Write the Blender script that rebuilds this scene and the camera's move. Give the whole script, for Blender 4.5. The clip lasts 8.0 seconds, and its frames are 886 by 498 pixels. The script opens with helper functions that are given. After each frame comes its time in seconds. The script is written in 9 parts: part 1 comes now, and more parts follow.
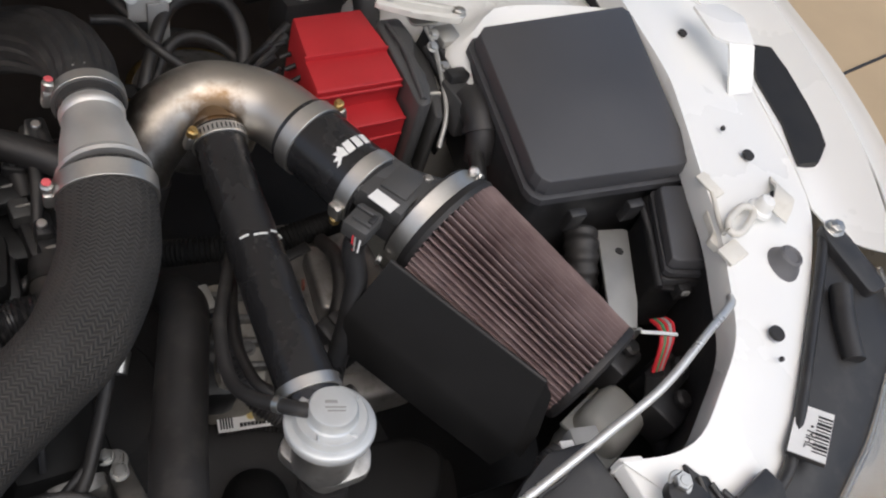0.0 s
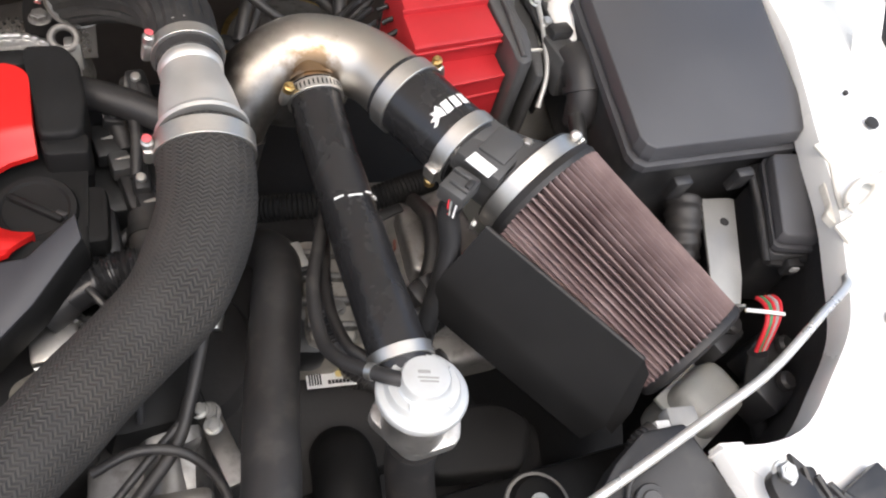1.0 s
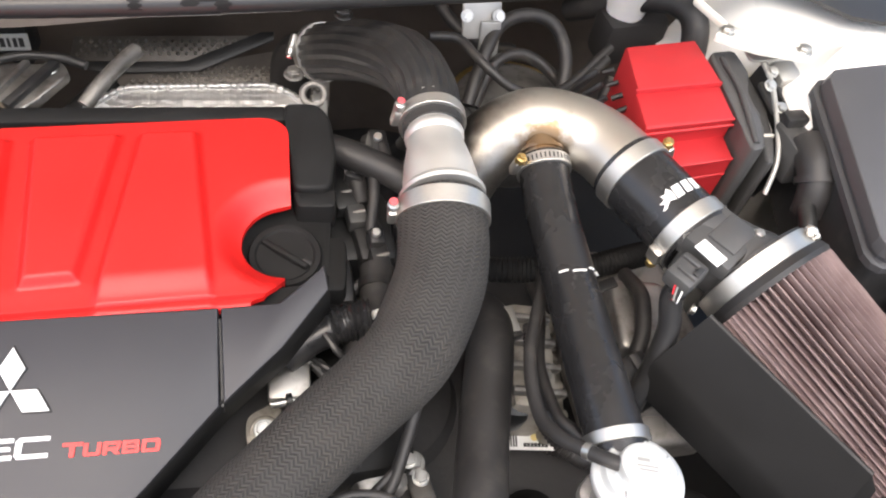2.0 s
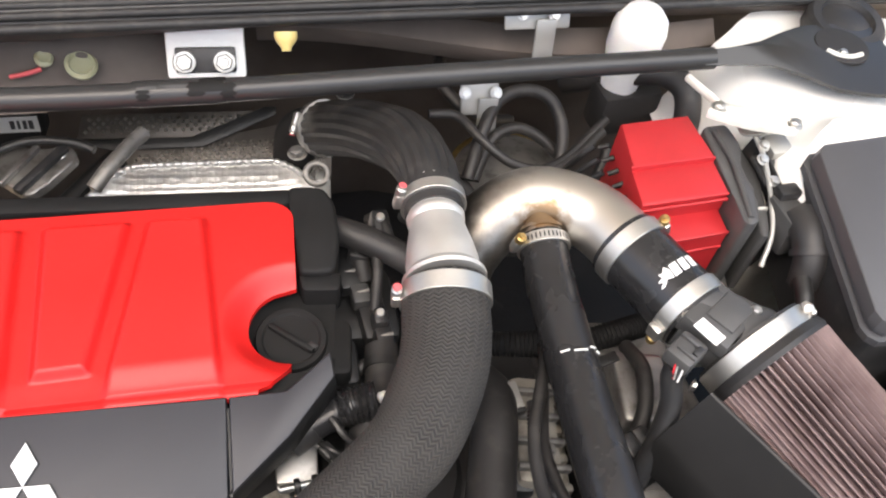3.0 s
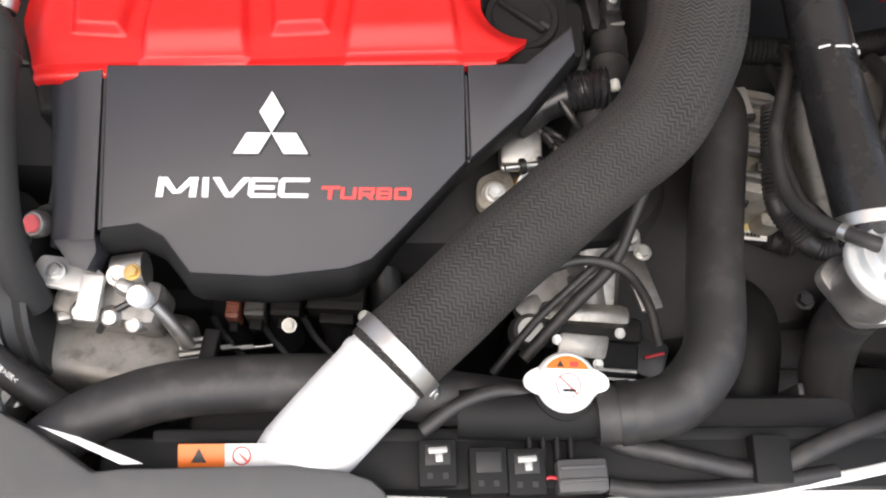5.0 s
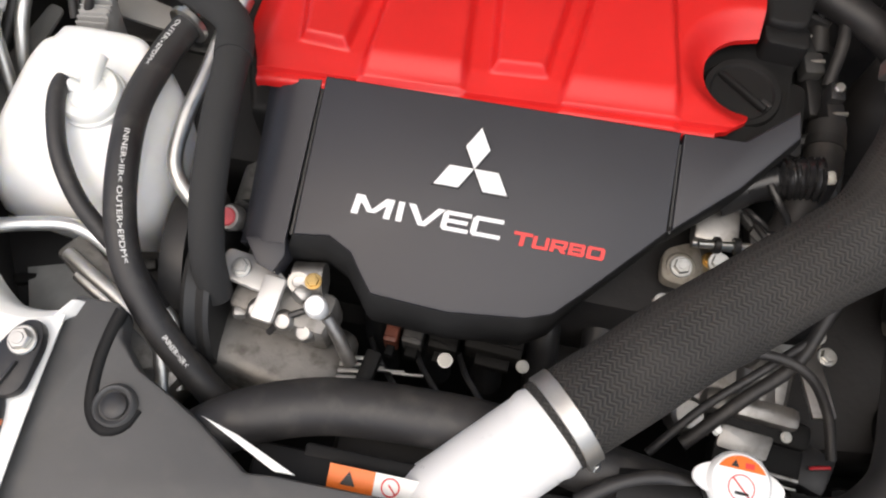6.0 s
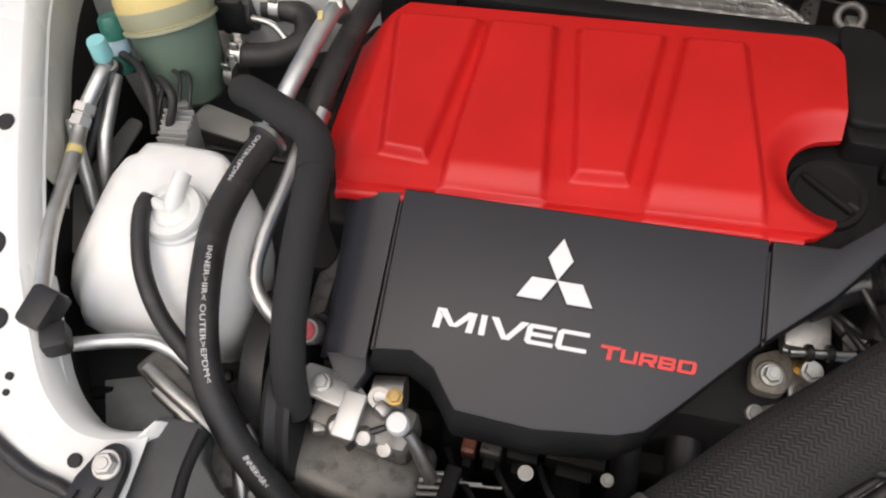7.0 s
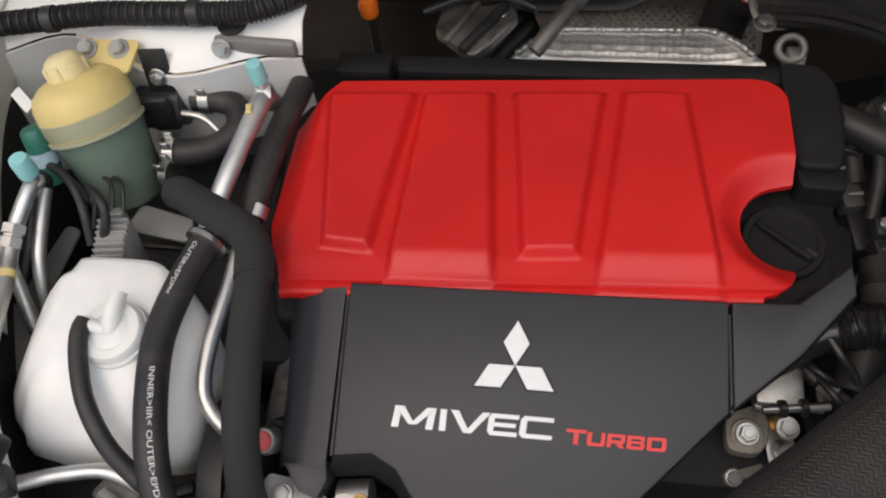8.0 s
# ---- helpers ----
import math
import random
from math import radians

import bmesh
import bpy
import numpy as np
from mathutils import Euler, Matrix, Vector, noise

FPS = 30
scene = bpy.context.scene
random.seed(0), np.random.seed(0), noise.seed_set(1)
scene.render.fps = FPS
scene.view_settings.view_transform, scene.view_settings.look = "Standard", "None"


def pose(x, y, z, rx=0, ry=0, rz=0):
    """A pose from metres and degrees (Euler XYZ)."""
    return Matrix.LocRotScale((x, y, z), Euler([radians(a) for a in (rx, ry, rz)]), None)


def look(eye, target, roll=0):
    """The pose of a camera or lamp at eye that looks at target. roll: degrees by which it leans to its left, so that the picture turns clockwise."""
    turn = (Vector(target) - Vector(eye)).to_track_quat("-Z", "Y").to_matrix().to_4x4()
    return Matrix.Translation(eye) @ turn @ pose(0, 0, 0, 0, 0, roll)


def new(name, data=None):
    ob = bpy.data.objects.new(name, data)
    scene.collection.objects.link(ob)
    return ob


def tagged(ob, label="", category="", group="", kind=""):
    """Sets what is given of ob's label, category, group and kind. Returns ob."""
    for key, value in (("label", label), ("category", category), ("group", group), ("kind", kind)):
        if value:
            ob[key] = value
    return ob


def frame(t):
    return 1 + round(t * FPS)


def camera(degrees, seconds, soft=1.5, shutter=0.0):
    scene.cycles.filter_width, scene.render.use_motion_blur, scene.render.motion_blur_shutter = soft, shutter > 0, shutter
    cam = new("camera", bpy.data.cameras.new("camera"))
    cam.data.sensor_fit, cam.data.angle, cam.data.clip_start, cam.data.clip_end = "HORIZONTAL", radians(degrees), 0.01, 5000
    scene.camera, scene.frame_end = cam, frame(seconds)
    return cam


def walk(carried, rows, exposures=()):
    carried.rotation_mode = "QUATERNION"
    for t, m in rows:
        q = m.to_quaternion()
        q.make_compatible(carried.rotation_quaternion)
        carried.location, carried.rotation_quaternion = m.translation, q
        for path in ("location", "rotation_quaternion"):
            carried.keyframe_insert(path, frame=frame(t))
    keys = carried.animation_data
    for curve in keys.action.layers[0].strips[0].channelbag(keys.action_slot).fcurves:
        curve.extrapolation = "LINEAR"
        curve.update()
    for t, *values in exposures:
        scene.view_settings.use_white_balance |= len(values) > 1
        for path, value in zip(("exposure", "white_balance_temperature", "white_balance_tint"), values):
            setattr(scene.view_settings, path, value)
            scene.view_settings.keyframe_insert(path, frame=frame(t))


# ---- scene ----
cam = camera(56.3, 8.0, soft=2.1)
PATH = [
    (0, (0.292, -0.329, 1.504), (1.163, 0.676, 0.011), 23.3),
    (0.2, (0.297, -0.318, 1.5), (1.115, 0.648, -0.049), 23.3),
    (0.5, (0.291, -0.324, 1.499), (1.037, 0.647, -0.082), 21.5),
    (0.8, (0.295, -0.318, 1.496), (0.983, 0.661, -0.107), 19.6),
    (1, (0.288, -0.296, 1.493), (0.971, 0.668, -0.121), 21.0),
    (1.2, (0.277, -0.278, 1.501), (0.904, 0.723, -0.113), 18.9),
    (1.5, (0.236, -0.266, 1.497), (0.725, 0.79, -0.13), 16.8),
    (1.7, (0.221, -0.27, 1.5), (0.609, 0.821, -0.131), 14.2),
    (2.8, (0.219, -0.233, 1.559), (0.541, 0.941, -0.029), 10.3),
    (3, (0.218, -0.239, 1.553), (0.564, 0.952, -0.016), 10.2),
    (3.2, (0.212, -0.24, 1.553), (0.565, 0.919, -0.038), 11.2),
    (3.5, (0.207, -0.267, 1.533), (0.526, 0.865, -0.085), 11.4),
    (4, (0.195, -0.29, 1.511), (0.496, 0.759, -0.165), 14.1),
    (4.3, (0.172, -0.293, 1.493), (0.456, 0.637, -0.255), 14.8),
    (4.5, (0.16, -0.293, 1.489), (0.407, 0.573, -0.297), 13.4),
    (4.7, (0.139, -0.29, 1.49), (0.318, 0.507, -0.336), 9.6),
    (4.8, (0.131, -0.292, 1.485), (0.266, 0.492, -0.351), 7.3),
    (5, (0.106, -0.29, 1.477), (0.182, 0.454, -0.379), 5.6),
    (5.2, (0.085, -0.284, 1.476), (0.111, 0.441, -0.388), 4.2),
    (6.3, (0.014, -0.265, 1.465), (-0.192, 0.536, -0.356), -1.5),
    (6.5, (0.004, -0.252, 1.467), (-0.22, 0.552, -0.35), -3.2),
    (6.7, (0.004, -0.253, 1.468), (-0.263, 0.622, -0.311), -5.4),
    (7, (-0.011, -0.246, 1.474), (-0.292, 0.668, -0.283), -5.7),
    (7.2, (-0.0105, -0.2365, 1.4748), (-0.3280, 0.6824, -0.2730), -8.14),
    (7.5, (-0.009, -0.222, 1.476), (-0.327, 0.711, -0.264), -9.4),
    (7.8, (0.002, -0.193, 1.482), (-0.292, 0.753, -0.255), -10.6),
    (8, (0.012, -0.178, 1.48), (-0.247, 0.775, -0.259), -9.9),
]
EXPOSURES = [(0.0, -0.08, 6480, 10), (0.5, 0.46, 6500, 10), (1.2, 1.04, 6600, 10), (1.7, 1.33, 6700, 10), (3.0, 1.19, 6700, 10), (4.3, 1.08, 6680, 10), (5.2, 0.88, 6680, 10), (6.3, 0.22, 6800, 10), (7.0, -0.02, 6750, 10), (8.0, -0.28, 6700, 10)]
walk(cam, [(t, look(eye, target, roll)) for t, eye, target, roll in PATH], EXPOSURES)

# ---- light ----
world = bpy.data.worlds.new("sky")
scene.world = world
world.use_nodes = True
wn = world.node_tree.nodes
sky = wn.new("ShaderNodeTexSky")
sky.sky_type, sky.sun_disc = "NISHITA", False
sky.sun_elevation, sky.sun_rotation = radians(60), radians(222)
sky.dust_density, sky.ozone_density = 4.0, 1.0
wn["Background"].inputs["Strength"].default_value = 0.15
world.node_tree.links.new(sky.outputs[0], wn["Background"].inputs["Color"])
sun_lamp = new("sun", bpy.data.lights.new("sun", "SUN"))
sun_lamp.data.energy, sun_lamp.data.angle, sun_lamp.data.color = 1.5, radians(62), (1.0, 0.97, 0.93)
sun_lamp.matrix_world = look((0.62, -0.68, 1.6), (0, 0, 0))

# ---- small helpers for building ----
WORLD_AT = {}
V = Vector


def finish(bm, sharp=38.0):
    """A mesh from a bmesh, smooth but for its sharp edges, with its origin at its middle."""
    bmesh.ops.recalc_face_normals(bm, faces=bm.faces)
    lo = V([min(v.co[i] for v in bm.verts) for i in range(3)])
    hi = V([max(v.co[i] for v in bm.verts) for i in range(3)])
    mid = (lo + hi) / 2
    for v in bm.verts:
        v.co -= mid
    me = bpy.data.meshes.new("mesh")
    bm.to_mesh(me)
    bm.free()
    me.shade_smooth()
    me.set_sharp_from_angle(angle=radians(sharp))
    return me, mid


def thing(name, label, category, at, group="", kind="", shift=(0, 0, 0), size=1.0):
    """An empty that parents its parts; shift and size move and scale the whole thing about its base."""
    ob = new(name)
    ob.empty_display_size = 0.02
    ob.location = V(at) + V(shift)
    ob.scale = (size, size, size)
    WORLD_AT[ob] = V(at)
    return tagged(ob, label, category, group, kind)


def part(name, bm, material, parent, label="", sharp=38.0):
    me, mid = finish(bm, sharp)
    me.materials.append(material)
    ob = new(name, me)
    ob.parent = parent
    ob.location = mid - WORLD_AT[parent]
    WORLD_AT[ob] = mid
    return tagged(ob, label)


def solo(name, bm, material, label, category, group="", kind="", sharp=38.0, shift=(0, 0, 0), size=1.0):
    me, mid = finish(bm, sharp)
    me.materials.append(material)
    ob = new(name, me)
    ob.location = mid + V(shift)
    ob.scale = (size, size, size)
    WORLD_AT[ob] = mid
    return tagged(ob, label, category, group, kind)


def curve_points(pts, step=0.006):
    """A smooth line through the points, at even steps."""
    p = [V(q) for q in pts]
    if len(p) == 2:
        n = max(2, int((p[1] - p[0]).length / step) + 1)
        return [p[0].lerp(p[1], i / (n - 1)) for i in range(n)]
    p = [2 * p[0] - p[1]] + p + [2 * p[-1] - p[-2]]
    fine = []
    for i in range(1, len(p) - 2):
        a, b, c, d = p[i - 1:i + 3]
        for k in range(24):
            t = k / 24
            fine.append(0.5 * (2 * b + (c - a) * t + (2 * a - 5 * b + 4 * c - d) * t * t + (3 * b - a - 3 * c + d) * t ** 3))
    fine.append(p[-2])
    run = [0.0]
    for a, b in zip(fine, fine[1:]):
        run.append(run[-1] + (b - a).length)
    n = max(2, int(run[-1] / step) + 1)
    out, j = [], 0
    for i in range(n):
        s = run[-1] * i / (n - 1)
        while j < len(run) - 2 and run[j + 1] < s:
            j += 1
        f = (s - run[j]) / max(1e-9, run[j + 1] - run[j])
        out.append(fine[j].lerp(fine[j + 1], f))
    return out


def rings_along(line):
    """For each point of a line: the point, its direction and two sideways directions that do not twist."""
    out = []
    side = None
    for i, p in enumerate(line):
        d = (line[min(i + 1, len(line) - 1)] - line[max(i - 1, 0)]).normalized()
        if side is None:
            side = d.cross(V((0, 0, 1)))
            side = (side if side.length > 0.05 else d.cross(V((1, 0, 0)))).normalized()
        side = (side - d * side.dot(d)).normalized()
        out.append((p, d, side, d.cross(side)))
    return out


def tube(pts, radius, sides=24, step=0.006, caps=True, shape=None, hollow=0.0, bm=None):
    """A round tube along a line. radius: a number, or a function of 0..1 along it. shape(s metres, angle): added radius."""
    bm = bm or bmesh.new()
    uv = bm.loops.layers.uv.get("UVMap") or bm.loops.layers.uv.new("UVMap")
    line = curve_points(pts, step)
    n = len(line)
    run, rows, where = 0.0, [], []
    for i, (p, d, a, b) in enumerate(rings_along(line)):
        if i:
            run += (line[i] - line[i - 1]).length
        r = radius(i / (n - 1)) if callable(radius) else radius
        ring = []
        for k in range(sides):
            w = 2 * math.pi * k / sides
            rr = r + (shape(run, w) if shape else 0.0)
            ring.append(bm.verts.new(p + (a * math.cos(w) + b * math.sin(w)) * rr))
        rows.append(ring)
        where.append((run, r))
    for i in range(n - 1):
        for k in range(sides):
            m = (k + 1) % sides
            f = bm.faces.new((rows[i][k], rows[i][m], rows[i + 1][m], rows[i + 1][k]))
            for loop, (kk, ii) in zip(f.loops, ((k, i), (k + 1, i), (k + 1, i + 1), (k, i + 1))):
                loop[uv].uv = (kk / sides, where[ii][0])
    if caps:
        for ring in (rows[0], rows[-1]):
            if hollow:
                mid = sum((v.co for v in ring), V()) / sides
                inner = [bm.verts.new(mid.lerp(v.co, hollow)) for v in ring]
                for k in range(sides):
                    m = (k + 1) % sides
                    bm.faces.new((ring[k], ring[m], inner[m], inner[k]))
                bm.faces.new(inner)
            else:
                bm.faces.new(ring)
    return bm


def axes(d):
    d = V(d).normalized()
    a = d.cross(V((0, 0, 1)))
    a = (a if a.length > 0.05 else V((1, 0, 0))).normalized()
    return d, a, d.cross(a)


def lathe(base, direction, profile, sides=32, bm=None, turn=0.0):
    """Turns (distance along, radius) pairs round an axis."""
    bm = bm or bmesh.new()
    d, a, b = axes(direction)
    base = V(base)
    rows = []
    for s, r in profile:
        if r <= 1e-6:
            rows.append([bm.verts.new(base + d * s)])
        else:
            rows.append([bm.verts.new(base + d * s + (a * math.cos(turn + 2 * math.pi * k / sides) + b * math.sin(turn + 2 * math.pi * k / sides)) * r) for k in range(sides)])
    for p, q in zip(rows, rows[1:]):
        for k in range(sides):
            m = (k + 1) % sides
            if len(p) == 1 and len(q) == 1:
                continue
            if len(p) == 1:
                bm.faces.new((p[0], q[m], q[k]))
            elif len(q) == 1:
                bm.faces.new((p[k], p[m], q[0]))
            else:
                bm.faces.new((p[k], p[m], q[m], q[k]))
    if len(rows[0]) > 1:
        bm.faces.new(rows[0])
    if len(rows[-1]) > 1:
        bm.faces.new(rows[-1])
    return bm


def disc(base, direction, r, h, bevel=0.0, sides=28, bm=None, turn=0.0):
    b = min(bevel, r * 0.9, h * 0.45)
    prof = [(0, r - b), (b, r), (h - b, r), (h, r - b)] if b else [(0, r), (h, r)]
    return lathe(base, direction, prof, sides, bm, turn)


def bolt(base, direction, r, parent, name="bolt", material=None, label=""):
    """A flanged hexagon bolt head with a washer."""
    bm = disc(base, direction, r * 1.35, r * 0.3, r * 0.1, 20)
    d = V(direction).normalized()
    disc(V(base) + d * r * 0.28, direction, r, r * 0.75, r * 0.12, 6, bm, 0.3)
    disc(V(base) + d * r * 1.0, direction, r * 0.55, r * 0.12, r * 0.05, 16, bm)
    return part(name, bm, material or ZINC, parent, label)


def block(size, m, bevel=0.004, segs=2, bm=None, taper=1.0):
    """A box of the given size with rounded edges, its middle at the pose m; taper: size of its top against its bottom."""
    own = bmesh.new()
    bmesh.ops.create_cube(own, size=1.0)
    for v in own.verts:
        k = taper if v.co.z > 0 else 1.0
        v.co = V((v.co.x * size[0] * k, v.co.y * size[1] * k, v.co.z * size[2]))
    if bevel:
        bmesh.ops.bevel(own, geom=own.edges[:], offset=min(bevel, 0.45 * min(size)), segments=segs, profile=0.5, affect="EDGES")
    own.transform(m)
    return join(bm, own)


def join(bm, own):
    if bm is None:
        return own
    me = bpy.data.meshes.new("tmp")
    own.to_mesh(me)
    own.free()
    bm.from_mesh(me)
    bpy.data.meshes.remove(me)
    return bm


def prism(outline, m, height, bevel=0.002, segs=2, bm=None, inset=0.0):
    """A plate of the given outline (x, y), from 0 up to the height, at the pose m."""
    own = bmesh.new()
    vs = [own.verts.new((x, y, 0)) for x, y in outline]
    f = own.faces.new(vs)
    up = bmesh.ops.extrude_face_region(own, geom=[f])
    top = [g for g in up["geom"] if isinstance(g, bmesh.types.BMVert)]
    cx = sum(x for x, _ in outline) / len(outline)
    cy = sum(y for _, y in outline) / len(outline)
    for v in top:
        v.co.z = height
        if inset:
            v.co.x += (cx - v.co.x) * inset
            v.co.y += (cy - v.co.y) * inset
    if bevel:
        bmesh.ops.bevel(own, geom=[e for e in own.edges if all(v in top for v in e.verts)], offset=bevel, segments=segs, profile=0.5, affect="EDGES")
    own.transform(m)
    return join(bm, own)


def rounded(outline, r, n=4):
    """The outline with its corners rounded off."""
    out = []
    k = len(outline)
    for i in range(k):
        p, a, b = V(outline[i]), V(outline[i - 1]), V(outline[(i + 1) % k])
        ra = min(r, (a - p).length * 0.45)
        rb = min(r, (b - p).length * 0.45)
        s, e = p + (a - p).normalized() * ra, p + (b - p).normalized() * rb
        for j in range(n + 1):
            t = j / n
            out.append(tuple((1 - t) ** 2 * s + 2 * t * (1 - t) * p + t * t * e))
    return out


def sheet(rows, thickness, bm=None, uv=False):
    """A curved sheet through rows of points, with thickness along its normals (downwards)."""
    own = bmesh.new()
    grid = [[own.verts.new(p) for p in row] for row in rows]
    for i in range(len(grid) - 1):
        for j in range(len(grid[0]) - 1):
            own.faces.new((grid[i][j], grid[i][j + 1], grid[i + 1][j + 1], grid[i + 1][j]))
    bmesh.ops.recalc_face_normals(own, faces=own.faces)
    if thickness:
        bmesh.ops.solidify(own, geom=own.faces[:], thickness=thickness)
    return join(bm, own)


def slab(corners, depth, bevel=0.003, bm=None, direction=(0, 0, -1)):
    """A solid under a polygon given in space, sunk along the direction."""
    own = bmesh.new()
    vs = [own.verts.new(p) for p in corners]
    f = own.faces.new(vs)
    up = bmesh.ops.extrude_face_region(own, geom=[f])
    low = [g for g in up["geom"] if isinstance(g, bmesh.types.BMVert)]
    for v in low:
        v.co += V(direction) * depth
    if bevel:
        bmesh.ops.bevel(own, geom=[e for e in own.edges if all(v in vs for v in e.verts) or (e.verts[0] in vs) != (e.verts[1] in vs)], offset=bevel, segments=2, profile=0.5, affect="EDGES")
    return join(bm, own)


def letters(text, size, m, depth=0.0008, squeeze=1.0, shear=0.0, bend=None, bold=0.0):
    """The text as a mesh, centred, standing proud of the plane of m. bend(x, y, z): where a point of it goes instead."""
    cu = bpy.data.curves.new("text", "FONT")
    cu.body, cu.size, cu.extrude, cu.align_x, cu.shear = text, size, depth / 2, "CENTER", shear
    cu.resolution_u, cu.offset = 3, bold
    ob = bpy.data.objects.new("text", cu)
    scene.collection.objects.link(ob)
    bpy.context.view_layer.update()
    me = bpy.data.meshes.new_from_object(ob.evaluated_get(bpy.context.evaluated_depsgraph_get()))
    bm = bmesh.new()
    bm.from_mesh(me)
    bpy.data.objects.remove(ob)
    bpy.data.curves.remove(cu)
    bpy.data.meshes.remove(me)
    for v in bm.verts:
        v.co.x *= squeeze
        if bend:
            v.co = V(bend(v.co.x, v.co.y, v.co.z))
    if not bend:
        bm.transform(m)
    return bm


def hose_clamp(at, direction, r, width, parent, screw_angle, band=None, screw=None, name="hose_clamp", label="", slots=10):
    """A worm-drive clamp: a band with slots, its screw housing and the screw's head."""
    d, a, b = axes(direction)
    at = V(at)
    bm = lathe(at - d * width / 2, d, [(0, r - 0.001), (0, r + 0.0018), (0.0006, r + 0.0022), (width - 0.0006, r + 0.0022), (width, r + 0.0018), (width, r - 0.001)], 64)
    clamp = part(name, bm, band or CLAMP_STEEL, parent, label, 20)
    out = a * math.cos(screw_angle) + b * math.sin(screw_angle)
    along = d.cross(out).normalized()
    mid = at + out * (r + 0.005)
    q = Matrix.Translation(mid) @ Matrix((along, d, out)).transposed().to_4x4()
    part("screw_housing", block((0.020, width * 0.9, 0.009), q, 0.003), band or CLAMP_STEEL, clamp)
    s = disc(mid + along * 0.009, along, 0.0055, 0.010, 0.0015, 18)
    disc(mid + along * 0.019, along, 0.0035, 0.003, 0.0006, 6, s)
    part("screw", s, ZINC if screw is PINK else screw or ZINC, clamp)
    if screw is PINK:
        part("paint_dab", disc(mid + along * 0.0215, along, 0.0042, 0.0016, 0.0006, 14), PINK, clamp, "dab of red paint")
    if slots:
        cut = None
        way = 1 if slots < 0 else -1
        for k in range(abs(slots)):
            w = screw_angle + way * (0.014 + 0.0042 * (k + 0.5)) / r
            o = a * math.cos(w) + b * math.sin(w)
            cut = block((0.0016, width * 0.5, 0.0004), Matrix.Translation(at + o * (r + 0.0023)) @ Matrix((d.cross(o).normalized(), d, o)).transposed().to_4x4(), 0, 1, cut)
        part("slots", cut, BLACK_VOID, clamp)
    return clamp

# ---- materials ----
def shader(name, colour, rough=0.5, metal=0.0, coat=0.0, spec=0.5):
    m = bpy.data.materials.new(name)
    m.use_nodes = True
    p = m.node_tree.nodes["Principled BSDF"]
    p.inputs["Base Color"].default_value = (*colour, 1)
    p.inputs["Roughness"].default_value = rough
    p.inputs["Metallic"].default_value = metal
    p.inputs["Coat Weight"].default_value = coat
    p.inputs["Specular IOR Level"].default_value = spec
    return m, m.node_tree.nodes, m.node_tree.links, p


def mixed(nodes, links, fac, a, b):
    mx = nodes.new("ShaderNodeMix")
    mx.data_type = "RGBA"
    links.new(fac, mx.inputs[0])
    for sock, val in ((mx.inputs[6], a), (mx.inputs[7], b)):
        if isinstance(val, tuple):
            sock.default_value = (*val, 1)
        else:
            links.new(val, sock)
    return mx.outputs[2]


def noise_out(nodes, links, scale, detail=4.0, coord=None, rough=0.55, stretch=None):
    tc = nodes.new("ShaderNodeTexCoord")
    n = nodes.new("ShaderNodeTexNoise")
    n.inputs["Scale"].default_value, n.inputs["Detail"].default_value, n.inputs["Roughness"].default_value = scale, detail, rough
    src = coord or tc.outputs["Object"]
    if stretch:
        mp = nodes.new("ShaderNodeMapping")
        mp.inputs["Scale"].default_value = stretch
        links.new(src, mp.inputs["Vector"])
        src = mp.outputs[0]
    links.new(src, n.inputs["Vector"])
    return n.outputs["Fac"]


def ramp(nodes, links, src, lo, hi, a=0.0, b=1.0):
    r = nodes.new("ShaderNodeMapRange")
    r.inputs[1].default_value, r.inputs[2].default_value, r.inputs[3].default_value, r.inputs[4].default_value = lo, hi, a, b
    links.new(src, r.inputs[0])
    return r.outputs[0]


def bumped(nodes, links, p, height, strength, distance):
    b = nodes.new("ShaderNodeBump")
    b.inputs["Strength"].default_value, b.inputs["Distance"].default_value = strength, distance
    links.new(height, b.inputs["Height"])
    links.new(b.outputs[0], p.inputs["Normal"])
    return b


def surface(name, colour, rough=0.5, metal=0.0, vary=0.25, grain=400.0, blotch=18.0, bump=0.15, depth=0.0004, rvary=0.12, coat=0.0, dust=None, spec=0.5):
    """A surface with fine grain, and blotches of wear and dust at a larger scale."""
    m, n, l, p = shader(name, colour, rough, metal, coat, spec)
    fine, big = noise_out(n, l, grain, 3.0), noise_out(n, l, blotch, 5.0)
    dark = tuple(c * (1 - vary) for c in colour)
    light = tuple(min(1, c * (1 + vary)) for c in colour)
    col = mixed(n, l, ramp(n, l, big, 0.3, 0.7), dark, light)
    if dust:
        f = ramp(n, l, noise_out(n, l, blotch * 2.7, 6.0), 0.52, 0.75, 0.0, dust[1])
        col = mixed(n, l, f, col, dust[0])
    l.new(col, p.inputs["Base Color"])
    l.new(ramp(n, l, big, 0.25, 0.75, max(0.02, rough - rvary), min(1, rough + rvary)), p.inputs["Roughness"])
    if bump:
        bumped(n, l, p, fine, bump, depth)
    return m


